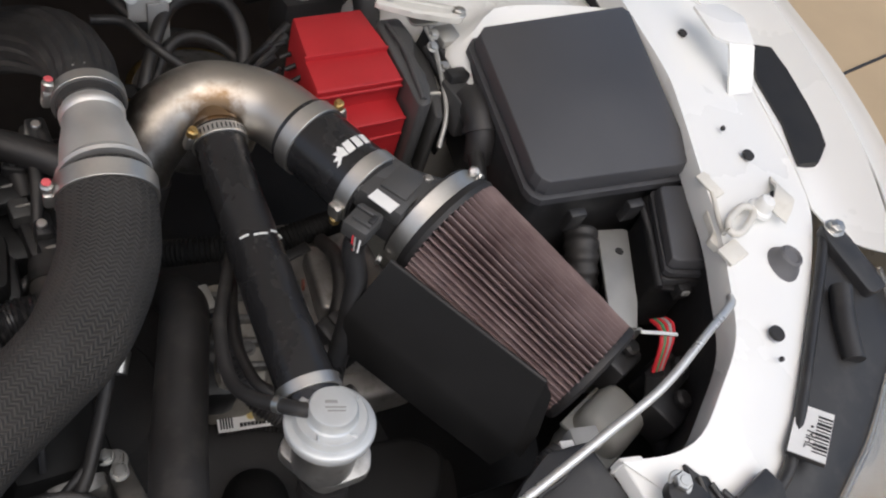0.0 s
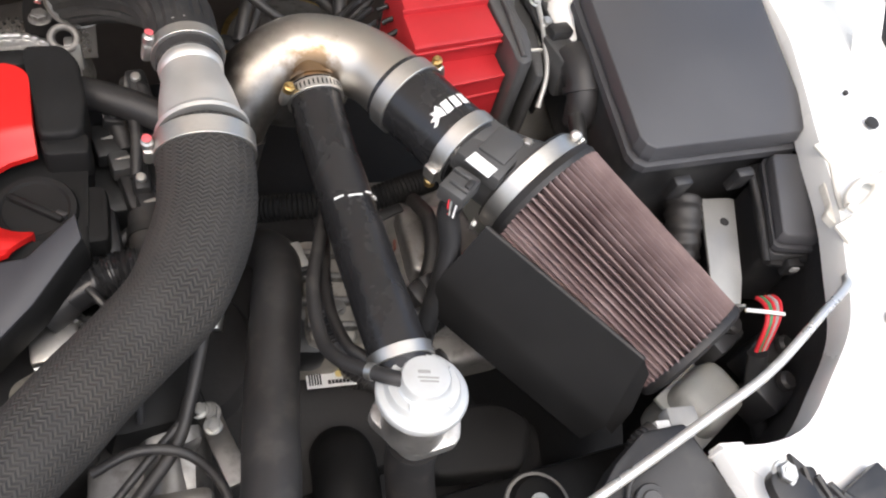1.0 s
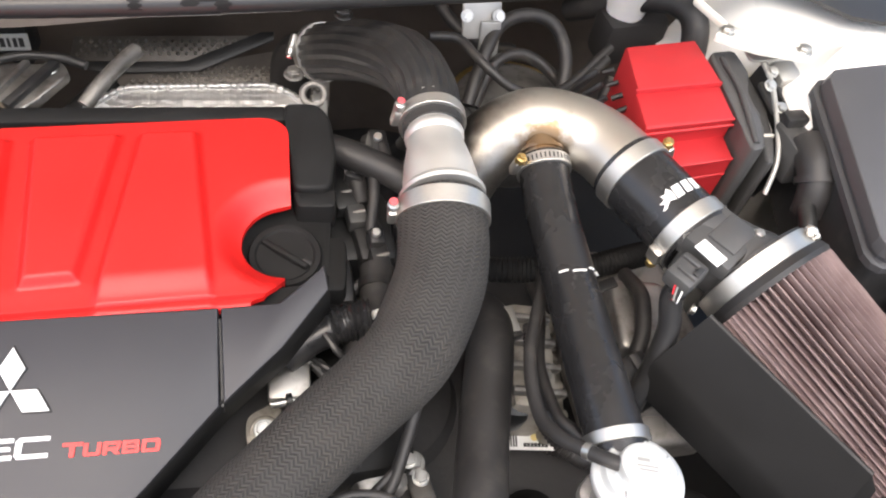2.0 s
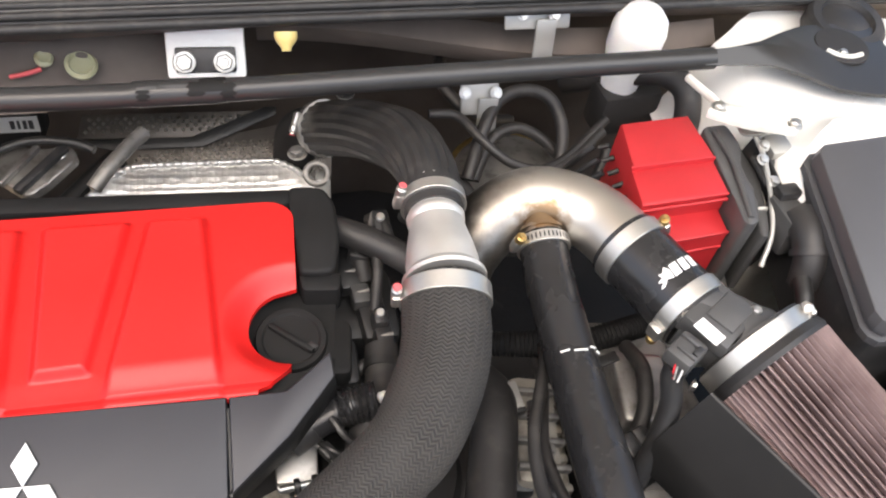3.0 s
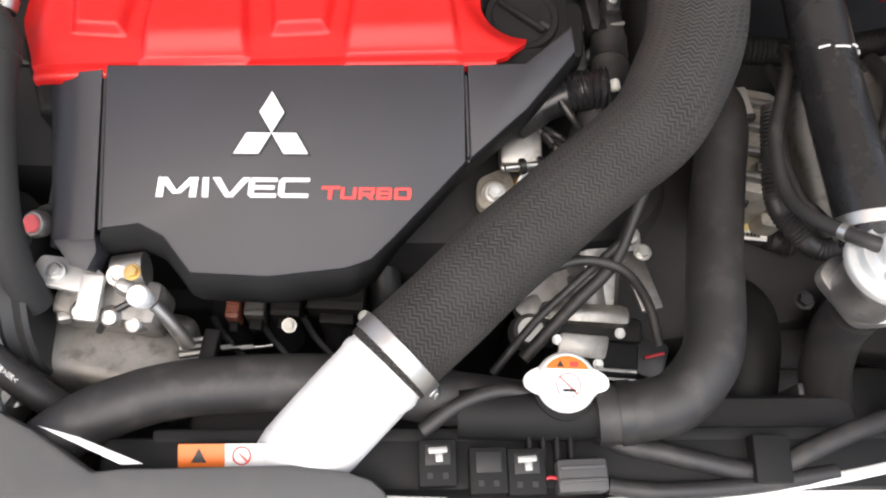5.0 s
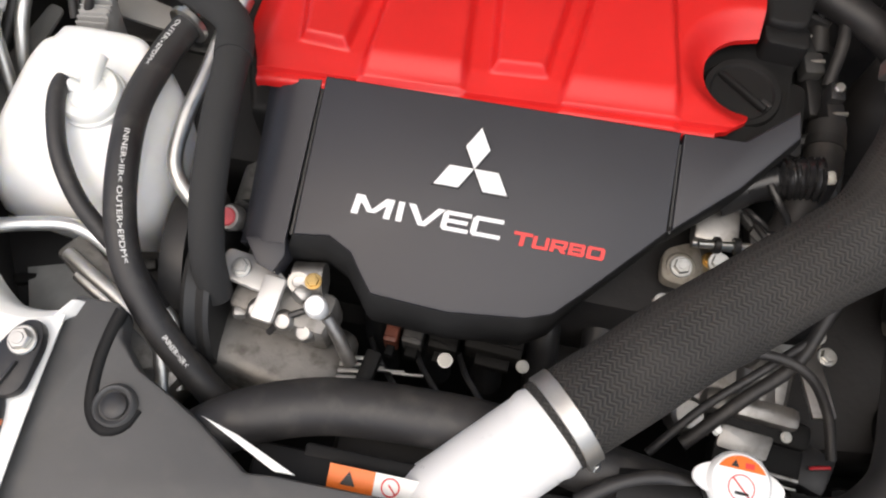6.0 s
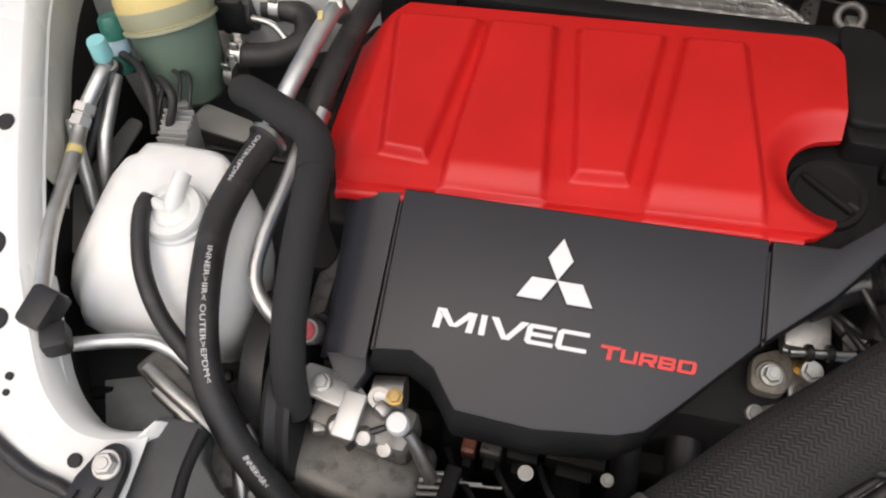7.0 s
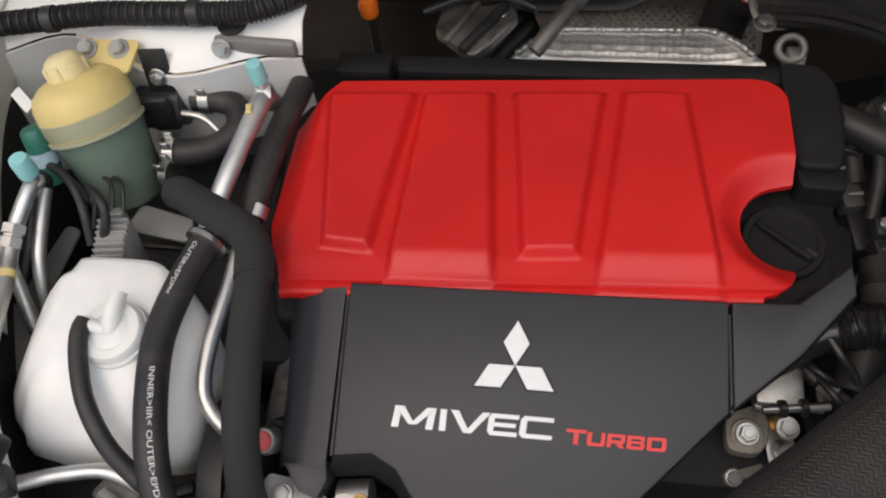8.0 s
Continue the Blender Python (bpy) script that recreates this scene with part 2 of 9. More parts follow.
def brushed(name, colour, rough=0.3, stretch=(6, 260, 260), coord="Object"):
    """Metal with fine scratches along one direction."""
    m, n, l, p = shader(name, colour, rough, 1.0)
    f = noise_out(n, l, 3.0, 5.0, None, 0.6, stretch)
    big = noise_out(n, l, 22.0, 4.0)
    l.new(mixed(n, l, ramp(n, l, big, 0.3, 0.75), tuple(c * 0.72 for c in colour), colour), p.inputs["Base Color"])
    l.new(ramp(n, l, f, 0.3, 0.7, rough - 0.1, rough + 0.12), p.inputs["Roughness"])
    bumped(n, l, p, f, 0.12, 0.0003)
    return m


def braid(name):
    """Woven fabric on a rubber hose: two crossing sets of strands."""
    m, n, l, p = shader(name, (0.02, 0.019, 0.018), 0.75)
    uv = n.new("ShaderNodeUVMap")
    uv.uv_map = "UVMap"
    sep = n.new("ShaderNodeSeparateXYZ")
    l.new(uv.outputs[0], sep.inputs[0])

    def step_(op, a, b):
        q = n.new("ShaderNodeMath")
        q.operation = op
        for sock, val in zip(q.inputs, (a, b)):
            if val is None:
                continue
            if isinstance(val, (int, float)):
                sock.default_value = val
            else:
                l.new(val, sock)
        return q.outputs[0]
    column = step_("FRACT", step_("MULTIPLY", sep.outputs[0], 27.0), None)
    zig = step_("ABSOLUTE", step_("SUBTRACT", column, 0.5), None)
    wave = step_("SINE", step_("ADD", step_("MULTIPLY", sep.outputs[1], 2 * math.pi / 0.0042), step_("MULTIPLY", zig, 11.0)), None)
    edge = step_("SUBTRACT", 1.0, step_("MULTIPLY", step_("POWER", step_("MULTIPLY", zig, 2.0), 8.0), 0.8))
    mx = n.new("ShaderNodeMath"); mx.operation = "MULTIPLY"
    l.new(wave, mx.inputs[0]); l.new(edge, mx.inputs[1])
    big = noise_out(n, l, 14.0, 5.0)
    worn = n.new("ShaderNodeMath")
    worn.operation = "MULTIPLY"
    l.new(mx.outputs[0], worn.inputs[0])
    l.new(ramp(n, l, noise_out(n, l, 22.0, 4.0), 0.38, 0.62, 0.45, 1.0), worn.inputs[1])
    mx = worn
    col = mixed(n, l, ramp(n, l, mx.outputs[0], -0.8, 0.9), (0.011, 0.0105, 0.010), (0.043, 0.040, 0.036))
    col = mixed(n, l, ramp(n, l, big, 0.45, 0.75, 0.0, 0.5), col, (0.054, 0.048, 0.041))
    l.new(col, p.inputs["Base Color"])
    bumped(n, l, p, mx.outputs[0], 0.75, 0.0009)
    return m


def translucent(name, colour, rough=0.35, through_amount=0.35):
    m, n, l, p = shader(name, colour, rough)
    p.inputs["Subsurface Weight"].default_value = through_amount
    p.inputs["Subsurface Radius"].default_value = (0.02, 0.018, 0.014)
    p.inputs["Subsurface Scale"].default_value = 0.5
    big = noise_out(n, l, 25.0, 4.0)
    l.new(mixed(n, l, ramp(n, l, big, 0.3, 0.7), tuple(c * 0.9 for c in colour), colour), p.inputs["Base Color"])
    bumped(n, l, p, noise_out(n, l, 300.0), 0.05, 0.0003)
    return m


def filter_cotton():
    m, n, l, p = shader("oiled_filter_cotton", (0.2, 0.06, 0.06), 0.85)
    big, fine = noise_out(n, l, 20.0, 5.0), noise_out(n, l, 900.0, 2.0)
    col = mixed(n, l, ramp(n, l, big, 0.3, 0.7), (0.125, 0.082, 0.080), (0.250, 0.185, 0.180))
    l.new(col, p.inputs["Base Color"])
    bumped(n, l, p, fine, 0.6, 0.0008)
    return m


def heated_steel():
    """Brushed stainless steel, tinted brown by welding heat near the branch; its left end is coloured dark in place of
    dark reflections.
    """
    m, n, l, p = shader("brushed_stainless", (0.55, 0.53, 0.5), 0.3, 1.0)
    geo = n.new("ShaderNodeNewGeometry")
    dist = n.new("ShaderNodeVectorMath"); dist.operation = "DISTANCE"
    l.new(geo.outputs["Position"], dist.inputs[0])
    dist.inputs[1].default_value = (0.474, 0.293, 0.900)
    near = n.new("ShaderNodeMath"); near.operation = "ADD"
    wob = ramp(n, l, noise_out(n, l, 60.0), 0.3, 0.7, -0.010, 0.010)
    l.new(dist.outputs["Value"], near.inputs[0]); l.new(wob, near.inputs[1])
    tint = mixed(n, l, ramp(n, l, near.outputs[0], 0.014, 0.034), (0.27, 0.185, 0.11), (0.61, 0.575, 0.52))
    # Darker colour towards low x stands in for dark reflections on that limb.
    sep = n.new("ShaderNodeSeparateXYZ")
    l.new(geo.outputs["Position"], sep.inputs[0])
    dark_end = n.new("ShaderNodeMath"); dark_end.operation = "ADD"
    l.new(sep.outputs["X"], dark_end.inputs[0]); l.new(wob, dark_end.inputs[1])
    l.new(mixed(n, l, ramp(n, l, dark_end.outputs[0], 0.400, 0.470), (0.13, 0.115, 0.10), tint), p.inputs["Base Color"])
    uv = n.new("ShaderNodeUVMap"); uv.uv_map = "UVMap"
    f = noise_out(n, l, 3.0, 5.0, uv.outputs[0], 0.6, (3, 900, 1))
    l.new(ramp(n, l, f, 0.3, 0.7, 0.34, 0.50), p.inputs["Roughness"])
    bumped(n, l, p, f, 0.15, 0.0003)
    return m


GREY_DUST = (0.16, 0.145, 0.125)
RED_COVER = surface("red_wrinkle_paint", (0.60, 0.013, 0.012), 0.42, 0, 0.10, 1300, 9, 0.25, 0.0003, 0.06)
GREY_COVER = surface("charcoal_plastic", (0.023, 0.023, 0.028), 0.46, 0, 0.10, 1500, 8, 0.3, 0.0003, 0.05)
BLACK_PLASTIC = surface("black_plastic", (0.024, 0.024, 0.025), 0.42, 0, 0.2, 900, 15, 0.2, 0.0003, 0.1, 0, (GREY_DUST, 0.15))
SATIN_BLACK = surface("satin_black_paint", (0.020, 0.020, 0.020), 0.55, 0, 0.2, 500, 12, 0.1, 0.0003, 0.1)
BOX_PLASTIC = surface("grained_box_plastic", (0.058, 0.058, 0.062), 0.36, 0, 0.10, 1600, 7, 0.35, 0.0003, 0.05)
RUBBER = surface("black_rubber", (0.023, 0.022, 0.022), 0.52, 0, 0.2, 300, 14, 0.12, 0.0004, 0.1, 0, (GREY_DUST, 0.2))
GREY_RUBBER = surface("grey_rubber", (0.13, 0.13, 0.135), 0.6, 0, 0.1, 300, 20, 0.1)
FOAM = surface("foam_rubber", (0.022, 0.022, 0.022), 0.85, 0, 0.2, 700, 20, 0.35, 0.0006, 0.08)
SILICONE = surface("glossy_silicone", (0.018, 0.018, 0.019), 0.27, 0, 0.2, 60, 25, 0.25, 0.0012, 0.08)
BRAID = braid("braided_hose")
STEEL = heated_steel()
CLAMP_STEEL = brushed("clamp_steel", (0.68, 0.665, 0.63), 0.44)
ZINC = surface("zinc_plate", (0.55, 0.55, 0.53), 0.38, 1.0, 0.15, 400, 60, 0.1)
GOLD_ZINC = surface("yellow_zinc", (0.60, 0.42, 0.17), 0.38, 1.0, 0.25, 400, 80, 0.1)
CAST = surface("cast_aluminium", (0.50, 0.49, 0.47), 0.48, 1.0, 0.2, 700, 22, 0.4, 0.0006, 0.1, 0, ((0.12, 0.10, 0.08), 0.5))
DIRTY_CAST = surface("dirty_cast_aluminium", (0.26, 0.25, 0.235), 0.6, 0.8, 0.3, 500, 22, 0.4, 0.0008, 0.1, 0, ((0.05, 0.04, 0.03), 0.7))
BEAD_ALU = surface("bead_blasted_aluminium", (0.72, 0.71, 0.685), 0.58, 1.0, 0.06, 1800, 30, 0.2, 0.0002, 0.06)
ALU_TUBE = surface("drawn_aluminium_tube", (0.66, 0.66, 0.64), 0.46, 1.0, 0.12, 300, 40, 0.08)
WHITE_PIPE = surface("white_painted_pipe", (0.78, 0.78, 0.77), 0.35, 0, 0.04, 600, 20, 0.05)
BOV_ZINC = surface("passivated_zinc", (0.62, 0.64, 0.64), 0.40, 0.45, 0.08, 700, 30, 0.15, 0.0003, 0.08)
WHITE_PAINT = surface("white_car_paint", (0.86, 0.86, 0.83), 0.28, 0, 0.02, 60, 4, 0.0, 0.0002, 0.05, 0.4)
# Duller, dusty white; on some body walls it stands in for shaded white paint.
DULL_WHITE = surface("dull_white_paint", (0.66, 0.65, 0.60), 0.45, 0, 0.12, 90, 9, 0.05, 0.0003, 0.08, 0, ((0.35, 0.32, 0.26), 0.35))
# White paint with its beige shading put into the colour, plus dust blotches.
CREAM_WHITE = surface("cream_shaded_white", (0.70, 0.68, 0.62), 0.42, 0, 0.08, 120, 30, 0.05, 0.0003, 0.08, 0, ((0.42, 0.38, 0.30), 0.25))
# Near-black; on deep parts, lower walls and holes its colour stands in for shade.
BLACK_VOID = surface("near_black_fill", (0.022, 0.021, 0.021), 0.7, 0.0, 0.4, 90, 12, 0.3, 0.002)
DARK_STEEL = surface("dark_steel", (0.05, 0.05, 0.05), 0.45, 0.7, 0.3, 200, 20, 0.2)
BRACKET = surface("grey_bracket_steel", (0.42, 0.42, 0.40), 0.45, 0.6, 0.12, 300, 18, 0.1)
ROD_PAINT = surface("silver_rod_paint", (0.70, 0.70, 0.68), 0.32, 0.7, 0.08, 300, 30, 0.05)
RED_BOX = surface("red_anodised", (0.44, 0.022, 0.027), 0.42, 0.1, 0.08, 800, 20, 0.08, 0.0003, 0.05)
TANK_WHITE = translucent("milky_tank_plastic", (0.95, 0.95, 0.93), 0.38, 0.45)
FILLER_WHITE = translucent("dull_filler_plastic", (0.30, 0.30, 0.28), 0.4, 0.2)
CAP_WHITE = translucent("milky_cap_plastic", (0.84, 0.85, 0.82), 0.4, 0.35)
YELLOW_TANK = translucent("yellowed_plastic", (0.80, 0.64, 0.26), 0.35, 0.3)
PALE_CAP = translucent("pale_cap_plastic", (0.87, 0.74, 0.40), 0.38, 0.3)
MID_TANK = translucent("fluid_band_plastic", (0.42, 0.42, 0.28), 0.35, 0.25)
GREEN_TANK = translucent("green_oil_in_plastic", (0.16, 0.22, 0.17), 0.35, 0.2)
CYAN = surface("cyan_cap_plastic", (0.30, 0.66, 0.66), 0.45, 0, 0.08, 500, 40, 0.1)
PALE_BLUE = surface("pale_blue_label", (0.45, 0.60, 0.68), 0.5, 0, 0.2, 300, 160, 0.05)
PINK = surface("pink_paint_mark", (0.62, 0.10, 0.11), 0.45, 0, 0.15, 300, 60, 0.1)
ORANGE = surface("orange_plastic", (0.72, 0.15, 0.012), 0.35, 0, 0.1, 300, 30, 0.05)
WHITE_LABEL = surface("white_label", (0.78, 0.78, 0.76), 0.5, 0, 0.05, 200, 40, 0.03)
WHITE_INK = surface("white_print", (0.75, 0.75, 0.73), 0.5, 0, 0.04, 200, 40, 0.0)
EMBLEM_WHITE = surface("white_emblem", (0.80, 0.80, 0.80), 0.35, 0, 0.03, 400, 30, 0.03)
EMBLEM_RED = surface("red_emblem", (0.72, 0.040, 0.036), 0.4, 0, 0.06, 400, 30, 0.03)
BLACK_INK = surface("black_print", (0.012, 0.012, 0.012), 0.5, 0, 0.1, 200, 40, 0.0)
RAD_BLACK = surface("dull_black_plastic", (0.011, 0.011, 0.011), 0.62, 0, 0.25, 700, 20, 0.2, 0.0003, 0.1, 0, None, 0.2)
GREY_CAST = surface("grey_smooth_casting", (0.33, 0.32, 0.305), 0.40, 0.85, 0.25, 500, 26, 0.2, 0.0005, 0.1, 0, ((0.06, 0.05, 0.04), 0.5))
TAN_CAST = surface("oxidised_casting", (0.36, 0.335, 0.29), 0.6, 0.45, 0.3, 300, 24, 0.4, 0.0008, 0.1, 0, ((0.07, 0.055, 0.04), 0.6))
COTTON = filter_cotton()
RUBBER_END = surface("filter_end_rubber", (0.018, 0.017, 0.017), 0.55, 0, 0.2, 500, 20, 0.2)
WIRE_RED = surface("red_wire", (0.55, 0.02, 0.03), 0.4, 0, 0.1, 200, 40, 0.05)
WIRE_GREEN = surface("green_wire", (0.05, 0.22, 0.10), 0.4, 0, 0.1, 200, 40, 0.05)
BROWN_PLUG = surface("brown_connector", (0.22, 0.07, 0.045), 0.45, 0, 0.15, 300, 40, 0.1)
GREY_PLUG = surface("grey_connector", (0.30, 0.30, 0.29), 0.5, 0, 0.12, 300, 40, 0.1)
PATCH_GREY = surface("dull_grey_primer", (0.24, 0.235, 0.225), 0.5, 0, 0.15, 200, 14, 0.05)
PLATE_GREY = surface("satin_grey_plate", (0.10, 0.10, 0.10), 0.38, 0.3, 0.12, 300, 20, 0.06)
DARK_GREY = surface("dark_grey_plastic", (0.06, 0.06, 0.06), 0.5, 0, 0.12, 900, 14, 0.25, 0.0003, 0.08, 0, (GREY_DUST, 0.12))
LENS, _n, _l, _p = shader("headlight_lens", (0.9, 0.92, 0.93), 0.05)
_p.inputs["Transmission Weight"].default_value = 0.9
CONCRETE = surface("tan_concrete", (0.44, 0.33, 0.20), 0.85, 0, 0.08, 60, 1.5, 0.3, 0.002, 0.05)


def embossed_foil(name, colour, pitch, rough, deep=0.9, soot=0.45):
    """Sheet metal pressed all over with small dimples."""
    m, n, l, p = shader(name, colour, rough, 0.8)
    tc = n.new("ShaderNodeTexCoord")
    vo = n.new("ShaderNodeTexVoronoi")
    vo.inputs["Scale"].default_value, vo.inputs["Randomness"].default_value = 1 / pitch, 0.05
    l.new(tc.outputs["Object"], vo.inputs["Vector"])
    big = noise_out(n, l, 12.0, 5.0)
    l.new(mixed(n, l, ramp(n, l, big, 0.35, 0.7), tuple(c * soot for c in colour), colour), p.inputs["Base Color"])
    bumped(n, l, p, vo.outputs["Distance"], deep, 0.003)
    return m


BAR_PAINT = surface("glossy_black_bar_paint", (0.028, 0.028, 0.028), 0.34, 0, 0.15, 300, 10, 0.05, 0.0002, 0.06)
FOIL = embossed_foil("embossed_foil", (0.88, 0.875, 0.86), 0.0062, 0.40, 0.4, 0.75)
DULL_FOIL = surface("sooty_shield_steel", (0.16, 0.145, 0.13), 0.5, 0.6, 0.4, 200, 16, 0.15)
SHIELD_STEEL = surface("dimpled_shield_steel", (0.46, 0.44, 0.41), 0.32, 0.9, 0.6, 200, 14, 0.1)
FIREWALL = surface("brown_grey_insulation", (0.105, 0.086, 0.074), 0.7, 0, 0.35, 90, 7, 0.3, 0.001, 0.1)

# ---- ground and the car's body round the engine bay ----
g = bmesh.new()
bmesh.ops.create_grid(g, x_segments=2, y_segments=2, size=60)
ground = solo("ground", g, CONCRETE, "tan concrete ground beside the car", "ground", kind="structure")
part("joint", block((3.2, 0.012, 0.006), pose(2.9, 1.12, 0.002, 0, 0, 14), 0.001), BLACK_VOID, ground, "dark joint in the concrete")


def smooth01(a, b, x):
    t = max(0.0, min(1.0, (x - a) / (b - a)))
    return t * t * (3 - 2 * t)


def inside(poly, x, y):
    """How far a point lies inside a convex outline that runs anticlockwise (minus: outside)."""
    best = 1e9
    for (ax, ay), (bx, by) in zip(poly, poly[1:] + poly[:1]):
        ex, ey = bx - ax, by - ay
        best = min(best, (ex * (y - ay) - ey * (x - ax)) / math.hypot(ex, ey))
    return best


# ---- the engine cover ----
CAP = V((0.2080, 0.1990, 0.847))
RAISED = [
    [(-0.211, 0.345), (-0.180, 0.146), (-0.143, 0.144), (-0.125, 0.345)],
    [(-0.115, 0.332), (-0.122, 0.116), (-0.037, 0.116), (-0.057, 0.335)],
    [(-0.034, 0.355), (-0.013, 0.147), (0.028, 0.150), (0.050, 0.355)],
    [(0.070, 0.336), (0.046, 0.116), (0.143, 0.116), (0.119, 0.340)],
]


def red_edge(y):
    left = -0.213 - 0.026 * smooth01(0.099, 0.185, y)
    left = left if y < 0.30 else left + (y - 0.30) * 0.72
    right = 0.212
    if y < 0.142:
        right = 0.205 - 0.03 * (1 - math.sqrt(max(0.0, 1 - ((0.142 - y) / 0.036) ** 2)))
    if y > 0.322:
        right = 0.212 - 0.03 * (1 - math.sqrt(max(0.0, 1 - ((y - 0.322) / 0.031) ** 2)))
    yc = red_y(0.2, y) - CAP.y
    if abs(yc) < 0.043:
        right = min(right, CAP.x - 0.003 - math.sqrt(0.043 ** 2 - yc ** 2) * 0.93)
    return left, right


def red_y(x, y):
    """The panel's edges run a little askew."""
    return 0.110 + (y - 0.0985) * 0.9195 + 0.047 * x


def red_height(x, y):
    z = 0.876 - 0.07 * (y - 0.103)
    ya = red_y(x, y)
    lift = 0.0
    for poly in RAISED:
        lift = max(lift, smooth01(-0.006, 0.003, inside(poly, x, ya)))
    lift *= 1 - smooth01(0.324, 0.336, y)
    z += 0.0105 * lift
    z -= 0.010 * (1 - smooth01(0.109, 0.140, y)) * (0.30 + 0.70 * lift)
    z -= 0.0045 * (1 - smooth01(0.1085, 0.1105, y)) + 0.003 * (1 - smooth01(0.0985, 0.1015, y))
    z -= 0.020 * smooth01(0.0, 0.032, -0.206 - (y - 0.1) * 0.02 - x)
    dish = (V((x, ya)) - CAP.xy).length
    z -= 0.021 * (1 - smooth01(0.038, 0.070, dish))
    return z


engine_cover = thing("engine_cover", "red and charcoal plastic engine cover with raised ribs", "engine cover", (0, 0.12, 0.79), shift=(0.003, 0.001, 0.011))
bm = bmesh.new()
ys = [0.0985 + (0.353 - 0.0985) * i / 130 for i in range(131)]
rows = []
for y in ys:
    a, b = red_edge(y)
    xs = [a + (0.212 - a) * k / 180 for k in range(181)]
    xs = [x if x < 0.13 else 0.13 + (x - 0.13) * (b - 0.13) / 0.082 for x in xs]
    rows.append([bm.verts.new((x, red_y(x, y), red_height(x, y))) for x in xs])
for r, s in zip(rows, rows[1:]):
    for k in range(180):
        bm.faces.new((r[k], r[k + 1], s[k + 1], s[k]))
rim = [e for e in bm.edges if e.is_boundary]
down = bmesh.ops.extrude_edge_only(bm, edges=rim)
for v in [q for q in down["geom"] if isinstance(q, bmesh.types.BMVert)]:
    v.co.z = min(v.co.z - 0.006, 0.845) if v.co.y > 0.15 else v.co.z - 0.007
part("red_panel", bm, RED_COVER, engine_cover, "bright red wrinkle-painted top panel with tapered ribs", 60)
# charcoal front panel, on a plane that falls towards the front
GREY = pose(0, 0.109, 0.8715, math.degrees(math.atan(0.263)), 0, 0)
GS = math.hypot(1, 0.263)


def on_grey(x, y, h=0.0):
    return GREY @ V((x, (y - 0.109) * GS, h))


def grey_outline(pts):
    return [(x, (y - 0.109) * GS) for x, y in pts]


front = grey_outline([(-0.1525, 0.112), (-0.1505, -0.022), (-0.120, -0.018), (-0.100, -0.028), (-0.087, -0.045), (-0.077, -0.057), (-0.014, -0.060), (0.050, -0.053), (0.070, -0.046), (0.091, -0.026), (0.1485, 0.034), (0.1475, 0.116)])
part("front_panel", prism(front, GREY @ pose(0, 0, -0.014), 0.014, 0.0025), GREY_COVER, engine_cover, "charcoal plastic front panel", 30)
side_r = grey_outline([(0.1500, 0.116), (0.1520, 0.036), (0.201, 0.079), (0.243, 0.128), (0.240, 0.150), (0.200, 0.118)])
part("side_panel", prism(side_r, GREY @ pose(0, 0, -0.015), 0.014, 0.0025), GREY_COVER, engine_cover, "", 30)
# rounded flank beside the hoses
bm = sheet([[on_grey(-0.1555, y, -0.001), on_grey(-0.172, y - 0.002, -0.001), on_grey(-0.188, y - 0.003, -0.006), on_grey(-0.198 - 0.10 * max(0, y - 0.0) * 0.6, y - 0.004, -0.020), on_grey(-0.203 - 0.10 * max(0, y) * 0.9, y - 0.004, -0.060)] for y in (0.108, 0.08, 0.05, 0.02, -0.01, -0.03)], 0.004)
part("side_panel", bm, GREY_COVER, engine_cover, "charcoal flank with a rounded edge", 60)
tip = grey_outline([(-0.1555, -0.026), (-0.153, -0.040), (-0.160, -0.055), (-0.175, -0.050), (-0.190, -0.030)])
part("side_panel", prism(tip, GREY @ pose(0, 0, -0.03), 0.028, 0.002), GREY_COVER, engine_cover)
# dark skirt under the panel's lower edge
skirt = [(-0.1505, -0.0215), (-0.120, -0.0175), (-0.100, -0.0272), (-0.087, -0.043), (-0.077, -0.0565), (-0.014, -0.0595), (0.050, -0.0525), (0.070, -0.0455), (0.0905, -0.0255), (0.148, 0.0345), (0.201, 0.079), (0.243, 0.128)]
def out(x):
    return 1.0 - 0.75 * smooth01(0.05, 0.10, x)


bm = sheet([[on_grey(x, y, -0.003) for x, y in skirt]] + [[on_grey(x * (1 + c * out(x)), y - q * out(x), h) for x, y in skirt] for c, q, h in ((0.02, 0.009, -0.008), (0.03, 0.016, -0.022), (0.03, 0.018, -0.056))], 0.003)
part("skirt", bm, RAD_BLACK, engine_cover, "matt black skirt under the front edge", 60)
# black base round the red panel
base = [(-0.214, 0.372), (-0.254, 0.31), (-0.252, 0.17), (-0.225, 0.095), (0.05, 0.098), (0.190, 0.108), (0.244, 0.140), (0.246, 0.175), (0.253, 0.255), (0.258, 0.315), (0.245, 0.360), (0.225, 0.374), (-0.150, 0.376)]
bm = prism(list(reversed(base)), pose(0, 0, 0.77), 0.056, 0.008, 3)
cut = part("base", bm, RAD_BLACK, engine_cover, "black plastic base frame", 40)
for a, b in (((-0.212, 0.347), (-0.156, 0.375)), ((-0.150, 0.350), (0.2115, 0.3725))):
    part("trim", block((b[0] - a[0], b[1] - a[1], 0.02), pose((a[0] + b[0]) / 2, (a[1] + b[1]) / 2, 0.8475), 0.005), RAD_BLACK, engine_cover)
corner = rounded([(0.207, 0.374), (0.209, 0.345), (0.2135, 0.310), (0.214, 0.262), (0.221, 0.256), (0.252, 0.256), (0.259, 0.300), (0.257, 0.350), (0.244, 0.373)], 0.010, 4)
